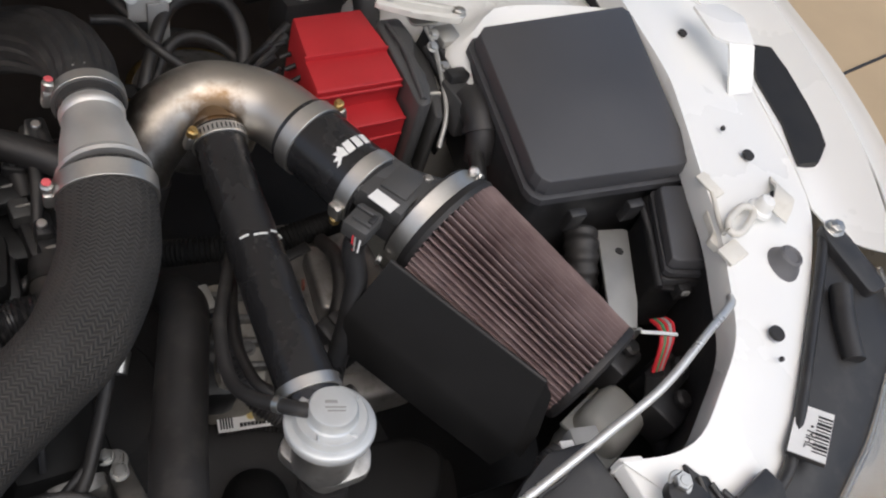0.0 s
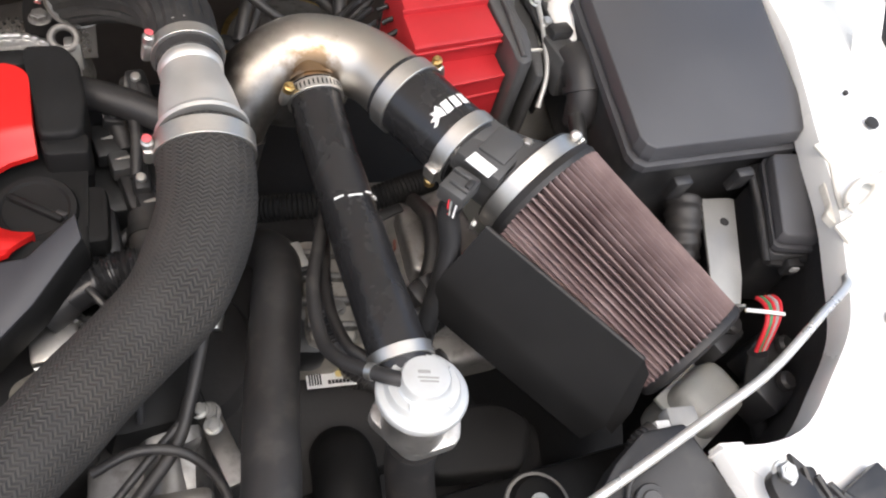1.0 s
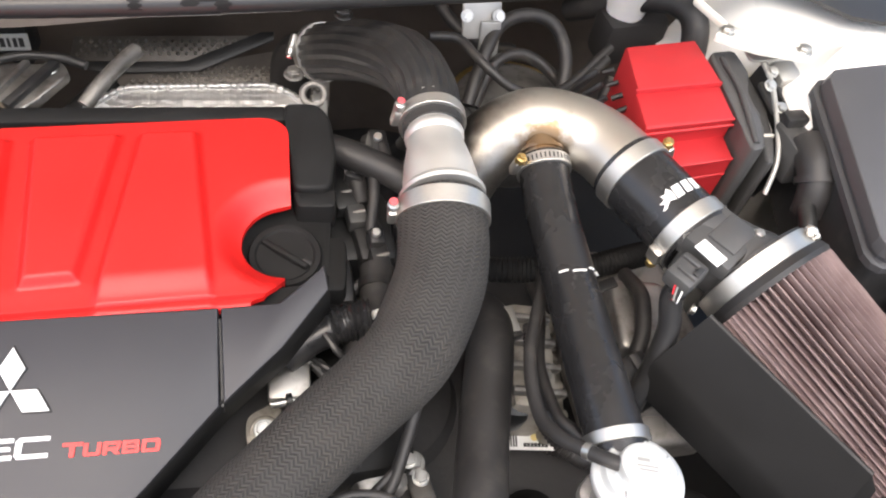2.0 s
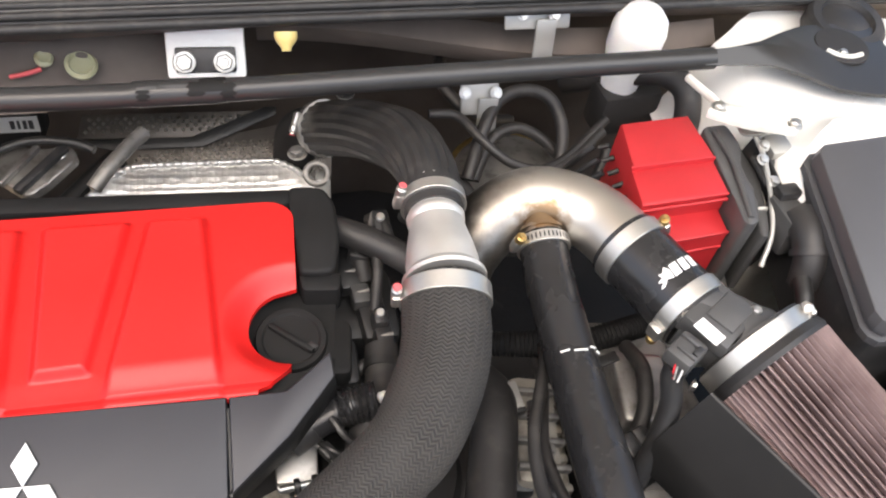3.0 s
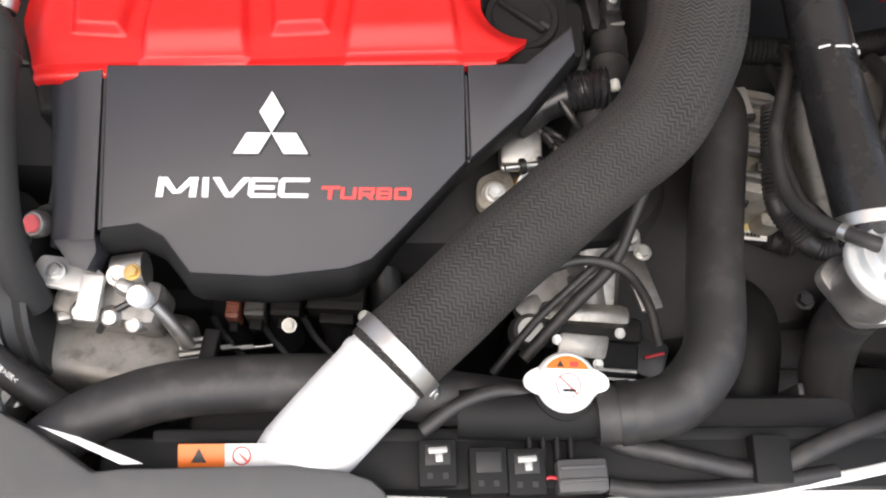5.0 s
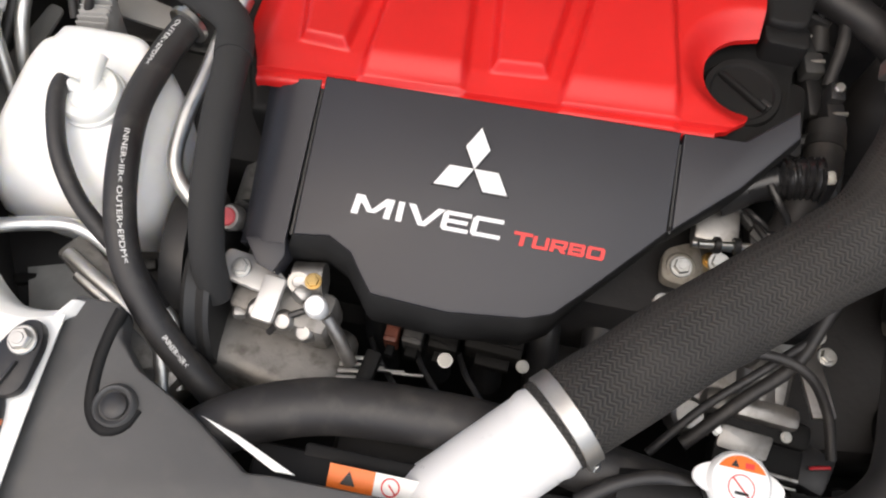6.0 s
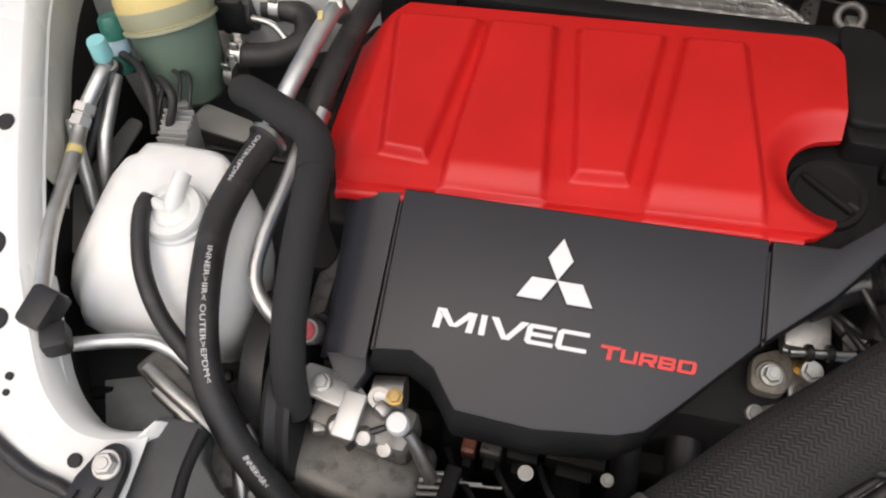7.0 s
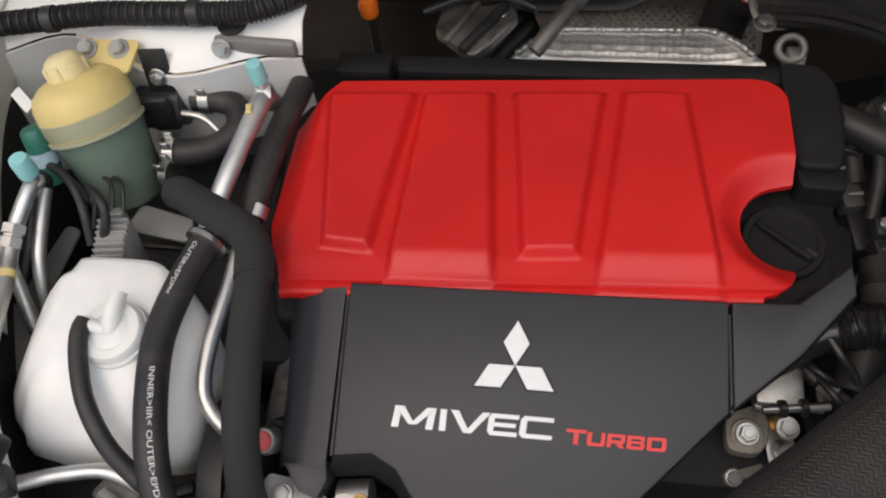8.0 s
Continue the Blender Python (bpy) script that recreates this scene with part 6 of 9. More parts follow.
# ---- coolant tank and its hoses ----
tank = thing("coolant_tank", "milky white plastic coolant expansion tank", "coolant tank", (-0.34, 0.04, 0.74))
bm = bmesh.new()
TSEC = [  # height, left, right, front, back
    (0.735, -0.410, -0.285, -0.025, 0.085), (0.790, -0.430, -0.272, -0.037, 0.095), (0.815, -0.436, -0.270, -0.039, 0.100), (0.832, -0.434, -0.273, -0.035, 0.108), (0.850, -0.428, -0.282, -0.026, 0.117), (0.866, -0.418, -0.298, -0.008, 0.123), (0.876, -0.408, -0.304, 0.010, 0.125), (0.881, -0.398, -0.312, 0.024, 0.119)]
rows = []
for z, x0, x1, y0, y1 in TSEC:
    cx, cy, rx, ry = (x0 + x1) / 2, (y0 + y1) / 2, (x1 - x0) / 2, (y1 - y0) / 2
    ring = []
    for k in range(40):
        w = 2 * math.pi * k / 40
        c, s = math.cos(w), math.sin(w)
        e = 0.46
        ring.append(bm.verts.new((cx + rx * math.copysign(abs(c) ** e, c), cy + ry * math.copysign(abs(s) ** e, s) - (0.012 if c < -0.5 else 0) * s, z)))
    rows.append(ring)
for p, q in zip(rows, rows[1:]):
    for k in range(40):
        bm.faces.new((p[k], p[(k + 1) % 40], q[(k + 1) % 40], q[k]))
bm.faces.new(rows[0])
bm.faces.new(rows[-1])
bmesh.ops.subdivide_edges(bm, edges=[e for e in bm.edges if abs(e.verts[0].co.z - e.verts[1].co.z) > 0.004], cuts=1, smooth=0.6)
part("body", bm, TANK_WHITE, tank, "", 60)

TC = V((-0.335, 0.052, 0.874))
part("neck", lathe(TC, (0, -0.08, 1), [(0, 0.030), (0.006, 0.030), (0.009, 0.0285), (0.012, 0.0285)], 36), CAP_WHITE, tank)
cap_t = part("cap", lathe(TC + V((0, 0, 0.010)), (0, -0.08, 1), [(0, 0.0265), (0.008, 0.0265), (0.011, 0.0245), (0.0115, 0.018), (0.010, 0.016), (0.0135, 0.010), (0.0135, 0)], 36), CAP_WHITE, tank, "pale bluish screw cap")
part("nipple", tube([(-0.335, 0.046, 0.888), (-0.333, 0.062, 0.901), (-0.3315, 0.080, 0.905)], 0.0075, 16), CAP_WHITE, cap_t)
part("nipple", tube([(-0.338, 0.050, 0.893), (-0.350, 0.053, 0.897), (-0.356, 0.050, 0.896)], 0.006, 14), CAP_WHITE, cap_t)
solo("overflow_hose", tube([(-0.3555, 0.056, 0.898), (-0.356, 0.044, 0.899), (-0.351, 0.022, 0.895), (-0.339, -0.008, 0.886), (-0.320, -0.035, 0.870), (-0.298, -0.053, 0.853), (-0.278, -0.066, 0.838), (-0.25, -0.09, 0.80)], 0.0075, 20), RUBBER, "thin black overflow hose from the tank cap", "hose")

HT = [(-0.281, 0.150, 0.878), (-0.2855, 0.136, 0.879), (-0.2935, 0.100, 0.881), (-0.298, 0.052, 0.882), (-0.291, 0.003, 0.880), (-0.281, -0.042, 0.870), (-0.267, -0.078, 0.853), (-0.241, -0.111, 0.826), (-0.212, -0.136, 0.793), (-0.18, -0.156, 0.765), (-0.15, -0.17, 0.74)]
heat = thing("heater_hose", "black rubber heater hose printed with white material codes", "hose", (-0.28, 0.0, 0.83))
part("hose", tube(HT, 0.0130, 32, 0.004), RUBBER, heat)
hline = curve_points(HT, 0.002)
hring = rings_along(hline)


def on_hose(start, angle):
    def go(x, y, z):
        s = start + x
        i = max(0, min(len(hring) - 1, int(round(s / 0.002))))
        p, d, a, b = hring[i]
        w = angle - y / 0.0130
        return p + d * (s - i * 0.002) + (a * math.cos(w) + b * math.sin(w)) * (0.0132 + max(0, z))
    return go


part("lettering", letters("INNER>IIR< OUTER>EPDM<", 0.0060, FLAT, 0.0004, 1.45, 0, on_hose(0.182, -1.75)), WHITE_INK, heat, "white print along the hose")
part("lettering", letters("OUTER>EPDM<", 0.0060, FLAT, 0.0004, 1.25, 0, on_hose(0.040, -1.35)), WHITE_INK, heat)
part("lettering", letters("INNER>IIR<", 0.0062, FLAT, 0.0004, 1.02, 0, on_hose(0.315, -1.75)), WHITE_INK, heat)
part("ring", tube([(-0.2825, 0.146, 0.8785), (-0.2840, 0.1415, 0.8788)], 0.0185, 24), ZINC, heat, "crimped hose end ring")

LH = [(-0.326, 0.196, 0.873), (-0.316, 0.191, 0.880), (-0.277, 0.165, 0.896), (-0.243, 0.144, 0.905), (-0.224, 0.118, 0.911), (-0.2185, 0.085, 0.913), (-0.215, 0.035, 0.905), (-0.213, -0.010, 0.886), (-0.211, -0.036, 0.868), (-0.210, -0.056, 0.842), (-0.208, -0.070, 0.805)]
ph = thing("power_steering_hose", "thick soft black foam-covered steering hose", "hose", (-0.23, 0.08, 0.85))
part("hose", tube(LH, lambda t: 0.0150 if t < 0.42 else 0.0142, 32, 0.005), FOAM, ph)
part("collar", tube([(-0.2245, 0.119, 0.911), (-0.2190, 0.095, 0.913)], 0.0158, 28), FOAM, ph)

# power-steering reservoir
RS = V((-0.3900, 0.2090, 0.7940))
rsd = V((-0.25, 0.44, 0.86)).normalized()
rv = thing("steering_reservoir", "yellowed plastic steering reservoir half full of green fluid", "reservoir", RS)
part("lower_bowl", lathe(RS, rsd, [(0.026, 0.022), (0.033, 0.030), (0.054, 0.0345), (0.058, 0.0370), (0.092, 0.0405), (0.104, 0.0425), (0.112, 0.0445)], 44), GREEN_TANK, rv, "greenish fluid showing through the bowl", 50)
part("upper_bowl", lathe(RS + rsd * 0.112, rsd, [(0, 0.0445), (0.012, 0.0458), (0.028, 0.0450), (0.038, 0.041), (0.045, 0.032), (0.048, 0.022)], 44), YELLOW_TANK, rv, "yellowed upper bowl", 50)
part("seam", lathe(RS + rsd * 0.107, rsd, [(0, 0.0440), (0.001, 0.0468), (0.004, 0.0468), (0.005, 0.0440)], 44), MID_TANK, rv)
part("fluid_line", lathe(RS + rsd * 0.113, rsd, [(0, 0.0450), (0.004, 0.0459), (0.016, 0.0460), (0.017, 0.0450)], 44), MID_TANK, rv, "band of fluid seen through the plastic")
capb = lathe(RS + rsd * 0.153, rsd, [(0, 0.016), (0.003, 0.0185), (0.017, 0.0185), (0.023, 0.0165), (0.027, 0.011), (0.028, 0)], 40)
part("cap", capb, PALE_CAP, rv, "pale yellow screw cap")
for k in range(6):
    d_, a_, b_ = axes(rsd)
    w = 2 * math.pi * k / 6
    part("grip", block((0.008, 0.013, 0.019), Matrix.Translation(RS + rsd * 0.164 + (a_ * math.cos(w) + b_ * math.sin(w)) * 0.0158) @ rsd.to_track_quat("Z", "Y").to_matrix().to_4x4() @ pose(0, 0, 0, 0, 0, math.degrees(w)), 0.003), PALE_CAP, rv)
part("mount", prism(rounded([(-0.026, -0.020), (0.030, -0.022), (0.034, 0.014), (-0.026, 0.010)], 0.008), pose(-0.4134, 0.3170, 0.921, 14, 0, -3), 0.004, 0.001), YELLOW_TANK, rv, "yellow plastic mounting ear")
for x, y in ((-0.4289, 0.3163), (-0.3979, 0.3178)):
    bolt((x, y, 0.925), (0, -0.3, 1), 0.0075, rv, "bolt", BRACKET)


def spring_clip(at, direction, r, parent):
    """A squeeze clip: a sprung ring with two lugs."""
    d, a, b = axes(direction)
    bm = lathe(V(at) - d * 0.005, d, [(0, r), (0, r + 0.0012), (0.010, r + 0.0012), (0.010, r)], 28)
    for s in (-1, 1):
        o = V(at) + b * (-r - 0.004) + a * s * 0.006
        block((0.003, 0.009, 0.010), Matrix.Translation(o) @ Matrix((a, d, b)).transposed().to_4x4(), 0.0008, 1, bm)
    part("spring_clip", bm, ZINC, parent)


rh = thing("reservoir_hose", "black rubber return hose with two bright spring clips", "hose", (-0.31, 0.27, 0.83))
part("hose", tube([(-0.362, 0.252, 0.858), (-0.340, 0.253, 0.856), (-0.312, 0.262, 0.855), (-0.294, 0.282, 0.858), (-0.302, 0.306, 0.862), (-0.325, 0.311, 0.865), (-0.345, 0.309, 0.866)], 0.0125, 24), RUBBER, rh)
spring_clip((-0.352, 0.2515, 0.858), (1, 0.02, 0), 0.0130, rh)
spring_clip((-0.330, 0.3105, 0.8655), (1, 0, 0), 0.0130, rh)
spring_clip((-0.352, 0.232, 0.850), (1, -0.2, 0.2), 0.0120, rh)
sol = thing("solenoid_valve", "dark grey cylindrical solenoid in a steel clamp bracket", "valve", (-0.37, 0.30, 0.82))
part("body", tube([(-0.395, 0.300, 0.862), (-0.352, 0.306, 0.864)], 0.021, 28), BLACK_PLASTIC, sol)
part("strap", tube([(-0.378, 0.3025, 0.863), (-0.362, 0.3045, 0.8635)], 0.0222, 28), DARK_STEEL, sol)
part("tab", block((0.026, 0.004, 0.060), pose(-0.366, 0.308, 0.898, -20, 0, 4), 0.003), DARK_STEEL, sol, "dark steel strap bracket")
part("strap", block((0.028, 0.010, 0.046), pose(-0.368, 0.286, 0.872, 0, 0, 6), 0.005), DARK_STEEL, sol)
bolt((-0.365, 0.306, 0.902), (0, -0.9, 0.3), 0.0065, sol)
part("tube", tube([(-0.350, 0.290, 0.868), (-0.328, 0.287, 0.866), (-0.312, 0.278, 0.855)], 0.0035, 12), ALU_TUBE, sol)

# aluminium air-conditioning lines with cyan caps
def service_cap(base, direction, r, parent):
    d = V(direction).normalized()
    part("cap", lathe(V(base), d, [(0, r * 0.96), (0.002, r), (0.018, r * 0.97), (0.021, r * 0.85), (0.0215, 0)], 20), CYAN, parent, "cyan plastic service cap")
    part("valve", lathe(V(base) - d * 0.014, d, [(0, r * 0.85), (0.004, r * 0.9), (0.005, r * 0.62), (0.014, r * 0.62)], 18), ALU_TUBE, parent)


ac = thing("aircon_line", "bare aluminium air-conditioning line with a cyan cap", "pipe", (-0.27, 0.23, 0.88))
part("tube", tube([(-0.255, 0.297, 0.88), (-0.256, 0.288, 0.900), (-0.260, 0.262, 0.904), (-0.272, 0.204, 0.897), (-0.283, 0.160, 0.882), (-0.2835, 0.148, 0.879)], 0.0088, 24), ALU_TUBE, ac)
part("block", block((0.016, 0.018, 0.020), pose(-0.256, 0.290, 0.902, 20, 0, 10), 0.004), ALU_TUBE, ac)
part("paint_dot", block((0.005, 0.010, 0.002), pose(-0.262, 0.262, 0.9152, 8, 0, 10), 0.0008), YELLOW_TANK, ac)
service_cap((-0.2575, 0.292, 0.918), (-0.05, 0.1, 1), 0.0080, ac)
part("bracket", block((0.080, 0.010, 0.018), pose(-0.272, 0.336, 0.915, 0, 0, -4), 0.004), PATCH_GREY, ac)
bolt((-0.303, 0.329, 0.918), (0, -0.8, 0.5), 0.0070, ac)
solo("fuel_line_sleeve", tube([(-0.236, 0.33, 0.87), (-0.243, 0.27, 0.878), (-0.249, 0.215, 0.878), (-0.253, 0.175, 0.870)], 0.012, 22), RUBBER, "black sleeved line running beside the engine cover", "hose")
pn = thing("coolant_tube", "thin bent bare metal coolant tube beside the cover", "pipe", (-0.26, 0.1, 0.85))
part("tube", tube([(-0.248, 0.185, 0.872), (-0.256, 0.16, 0.868), (-0.258, 0.115, 0.866), (-0.264, 0.060, 0.860), (-0.262, 0.020, 0.852), (-0.245, -0.002, 0.842), (-0.225, -0.012, 0.83)], 0.0068, 18), ALU_TUBE, pn)
part("fitting", tube([(-0.2475, 0.187, 0.873), (-0.2495, 0.176, 0.871)], 0.0105, 18), ZINC, pn)

ac2 = thing("aircon_line", "bent aluminium air-conditioning line along the white fender", "pipe", (-0.45, 0.05, 0.82))
part("tube", tube([(-0.4490, 0.186, 0.897), (-0.4505, 0.172, 0.897), (-0.4570, 0.136, 0.885), (-0.4510, 0.098, 0.880), (-0.4320, 0.020, 0.890), (-0.4090, -0.040, 0.895)], 0.0070, 18), ALU_TUBE, ac2)
part("nut", lathe((-0.4565, 0.146, 0.8885), (-0.05, -0.95, -0.3), [(0, 0.007), (0.001, 0.0105), (0.009, 0.0105), (0.010, 0.008), (0.012, 0.008), (0.013, 0.0098), (0.022, 0.0098), (0.023, 0.007)], 6), BEAD_ALU, ac2, "hexagon pipe nut")
part("paint_dot", tube([(-0.4515, 0.104, 0.8808), (-0.4508, 0.094, 0.8796)], 0.0074, 14), YELLOW_TANK, ac2, "dab of yellow paint")
service_cap((-0.4480, 0.1865, 0.9075), (-0.03, 0.10, 1), 0.0092, ac2)
part("end_plug", block((0.026, 0.034, 0.024), pose(-0.4020, -0.055, 0.894, 10, 0, -14), 0.005), RUBBER, ac2, "square black rubber end plug")
part("end_plug", block((0.022, 0.024, 0.022), pose(-0.3870, -0.074, 0.885, 0, 8, 30), 0.005), RUBBER, ac2)
part("tube", tube([(-0.4690, 0.133, 0.880), (-0.4640, 0.120, 0.870), (-0.4580, 0.106, 0.858), (-0.4460, 0.072, 0.820), (-0.438, 0.04, 0.79)], 0.0062, 16), ALU_TUBE, ac2)
part("tube", tube([(-0.4490, 0.188, 0.880), (-0.4460, 0.158, 0.871), (-0.4440, 0.130, 0.860), (-0.4430, 0.108, 0.840), (-0.4450, 0.080, 0.800)], 0.0066, 16), ALU_TUBE, ac2)

ac3 = thing("aircon_line", "aluminium line running forward under the tank", "pipe", (-0.33, -0.06, 0.80))
part("tube", tube([(-0.405, -0.072, 0.856), (-0.36, -0.055, 0.848), (-0.325, -0.049, 0.842), (-0.295, -0.060, 0.828), (-0.262, -0.083, 0.808), (-0.235, -0.105, 0.79), (-0.225, -0.15, 0.77)], 0.0062, 16), ALU_TUBE, ac3)
part("tube", tube([(-0.349, -0.059, 0.800), (-0.3225, -0.0734, 0.802), (-0.2865, -0.0923, 0.802), (-0.247, -0.1185, 0.800), (-0.238, -0.135, 0.796), (-0.2324, -0.158, 0.785)], 0.0062, 16), ALU_TUBE, ac3)
part("tube", tube([(-0.336, -0.075, 0.794), (-0.3013, -0.0929, 0.794), (-0.2593, -0.1138, 0.792), (-0.247, -0.128, 0.788), (-0.241, -0.1615, 0.775)], 0.0055, 16), ALU_TUBE, ac3)
part("shelf", slab([(-0.405, -0.066, 0.758), (-0.345, -0.048, 0.760), (-0.325, -0.095, 0.758), (-0.385, -0.112, 0.756)], 0.004, 0.001), GREY_PLUG, ac3, "plain grey sheet below the line")

plugc = thing("finned_connector", "grey finned sensor connector with looped wires", "connector", (-0.372, 0.15, 0.83), shift=(-0.017, 0.016, -0.029), size=1.045)
part("shell", block((0.026, 0.026, 0.05), pose(-0.364, 0.138, 0.866, -15, 0, 6), 0.003), GREY_PLUG, plugc)
for i in range(7):
    part("fin", block((0.028, 0.0022, 0.006), pose(-0.364, 0.150 - 0.0050 * i, 0.8935 - 0.0016 * i, -15, 0, 6), 0.0006, 1), GREY_PLUG, plugc)
part("contact", block((0.012, 0.010, 0.020), pose(-0.364, 0.158, 0.885, -15, 0, 6), 0.002), BRACKET, plugc)
for dx in (-0.005, 0.005):
    part("wire", tube([(-0.364 + dx, 0.160, 0.892), (-0.368 + dx, 0.182, 0.902), (-0.385 + dx, 0.193, 0.895), (-0.398, 0.185, 0.88), (-0.402, 0.160, 0.86)], 0.0022, 8), BLACK_PLASTIC, plugc)
part("clamp", tube([(-0.44, 0.205, 0.875), (-0.425, 0.205, 0.880), (-0.408, 0.192, 0.878), (-0.402, 0.180, 0.87)], 0.005, 12), DARK_STEEL, plugc)
bt = thing("washer_bottle_neck", "small green bottle neck with a pale label", "bottle", (-0.48, 0.25, 0.82))
part("neck", lathe((-0.459, 0.212, 0.858), (-0.10, 0.45, 1), [(0, 0.011), (0.03, 0.012), (0.052, 0.0115), (0.056, 0.009), (0.058, 0.0)], 20), surface("green_plastic", (0.03, 0.16, 0.12), 0.3, 0, 0.1), bt)
part("label", lathe((-0.459, 0.212, 0.858), (-0.10, 0.45, 1), [(0.020, 0.0124), (0.034, 0.0126)], 20), PALE_BLUE, bt)
part("tag", block((0.026, 0.011, 0.002), pose(-0.479, 0.262, 0.915, 20, 10, -40), 0), WHITE_LABEL, bt)
solo("cable_loop", tube([(-0.485, 0.24, 0.86), (-0.465, 0.215, 0.87), (-0.470, 0.17, 0.86), (-0.474, 0.12, 0.84)], 0.011, 18), RUBBER, "black cable loop by the fender wall", "cable")

for pts in ([(-0.47, 0.20, 0.89), (-0.455, 0.175, 0.885), (-0.452, 0.14, 0.87), (-0.462, 0.10, 0.84)], [(-0.455, 0.215, 0.88), (-0.430, 0.200, 0.884), (-0.412, 0.178, 0.876), (-0.405, 0.150, 0.85)], [(-0.405, 0.190, 0.882), (-0.390, 0.178, 0.890), (-0.380, 0.165, 0.886), (-0.388, 0.150, 0.86)]):
    solo("sensor_cable", tube(pts, 0.0042, 12), RUBBER, "thin black sensor cable by the reservoir", "cable", "cables by the reservoir")

for p, w, h, rz in (((-0.3600, 0.1900, 0.820), 0.066, 0.030, -12), ((-0.4690, 0.150, 0.800), 0.026, 0.085, -14), ((-0.468, 0.072, 0.800), 0.055, 0.075, 20)):
    pt = thing("panel_patch", "dull grey bare sheet metal seen between the hoses", "car body", (p[0], p[1], p[2] - 0.02), "sheet metal patches")
    part("sheet", prism(rounded([(-w / 2, -h / 2), (w / 2, -h / 2 + 0.006), (w / 2 - 0.004, h / 2), (-w / 2 + 0.006, h / 2)], 0.006), pose(p[0], p[1], p[2], 6, 4, rz), 0.004, 0.001), PATCH_GREY, pt)

# ---- radiator, its hoses and the front panel ----
UH = [(0.420, 0.215, 0.695), (0.420, 0.165, 0.750), (0.409, 0.115, 0.779), (0.395, 0.061, 0.788), (0.3795, 0.0, 0.800), (0.369, -0.045, 0.812), (0.358, -0.098, 0.824), (0.3455, -0.130, 0.829), (0.318, -0.1585, 0.825), (0.282, -0.1665, 0.820), (0.255, -0.1680, 0.816)]
uh = thing("radiator_hose", "thick black rubber radiator hose with a swept bend", "hose", (0.35, -0.05, 0.78))
part("hose", tube(UH, 0.0245, 36, 0.005), RUBBER, uh)
part("spring_clip", tube([(0.283, -0.1665, 0.820), (0.272, -0.1672, 0.818)], 0.0262, 32), DARK_STEEL, uh)
neck = thing("radiator_neck", "black plastic radiator filler neck with side hose", "radiator", (0.224, -0.158, 0.77), shift=(0.005, 0.005, 0.0))
part("neck", lathe((0.2235, -0.155, 0.79), (0, 0, 1), [(0, 0.024), (0.03, 0.022), (0.036, 0.025), (0.04, 0.025)], 32), RAD_BLACK, neck)
part("pipe", tube([(0.27, -0.168, 0.816), (0.24, -0.170, 0.808), (0.19, -0.170, 0.806), (0.14, -0.168, 0.802)], 0.0215, 28), RAD_BLACK, neck)
RC = V((0.2235, -0.1505, 0.8385))
capd = pose(*RC, 0, 0, -2)
ear = rounded([(-0.0340, -0.005), (-0.0215, -0.0115), (0.0215, -0.0115), (0.0340, -0.005), (0.0340, 0.005), (0.0215, 0.0125), (-0.0215, 0.0125), (-0.0340, 0.005)], 0.007)
rc = part("cap", lathe(RC - V((0, 0, 0.010)), (0, 0, 1), [(0, 0.0235), (0.006, 0.0245), (0.010, 0.0235), (0.0125, 0.021), (0.0130, 0)], 40), WHITE_PIPE, neck, "white metal pressure cap with an orange warning band")
part("grip_plate", prism(ear, capd @ pose(0, 0, -0.006), 0.004, 0.001), WHITE_PIPE, rc)
band = [(0.0195 * math.cos(w), 0.0195 * math.sin(w)) for w in [radians(28 + 124 * k / 14) for k in range(15)]]
part("warning_band", prism(band, capd @ pose(0, 0, 0.0026), 0.0008, 0), ORANGE, rc, "orange segment with black signs")
part("warning_sign", prism([(-0.0085, 0.0105), (-0.0025, 0.0105), (-0.0055, 0.0158)], capd @ pose(0, 0, 0.0034), 0.0004, 0), BLACK_INK, rc)
part("warning_sign", prism([(0.002, 0.0108), (0.0085, 0.0108), (0.0085, 0.0148), (0.002, 0.0148)], capd @ pose(0, 0, 0.0034), 0.0004, 0), EMBLEM_RED, rc)
bm = bmesh.new()
ringv = [[bm.verts.new(capd @ V((r * math.cos(2 * math.pi * k / 28) + 0.0005, r * math.sin(2 * math.pi * k / 28) - 0.004, 0.0033))) for k in range(28)] for r in (0.0098, 0.0091)]
for k in range(28):
    bm.faces.new((ringv[0][k], ringv[0][(k + 1) % 28], ringv[1][(k + 1) % 28], ringv[1][k]))
part("print_ring", bm, EMBLEM_RED, rc)
part("print_bar", block((0.0185, 0.0009, 0.0004), capd @ pose(0.0005, -0.004, 0.0033, 0, 0, -45), 0), EMBLEM_RED, rc)
part("print_bar", block((0.010, 0.0022, 0.0004), capd @ pose(0.001, -0.008, 0.0033), 0), BLACK_INK, rc)

solo("overflow_hose", tube([(0.205, -0.150, 0.816), (0.175, -0.150, 0.822), (0.145, -0.160, 0.822), (0.115, -0.180, 0.815)], 0.006, 16), RUBBER, "thin black hose leaving the radiator neck", "hose")
lp = thing("lower_radiator_pipe", "broad black rubber pipe across the front of the engine", "hose", (-0.06, -0.15, 0.76))
part("hose", tube([(-0.215, -0.215, 0.785), (-0.177, -0.181, 0.797), (-0.140, -0.160, 0.800), (-0.090, -0.144, 0.800), (-0.030, -0.138, 0.799), (0.03, -0.137, 0.799), (0.09, -0.142, 0.797), (0.14, -0.150, 0.794), (0.2, -0.158, 0.79)], 0.0235, 36, 0.005), RUBBER, lp)

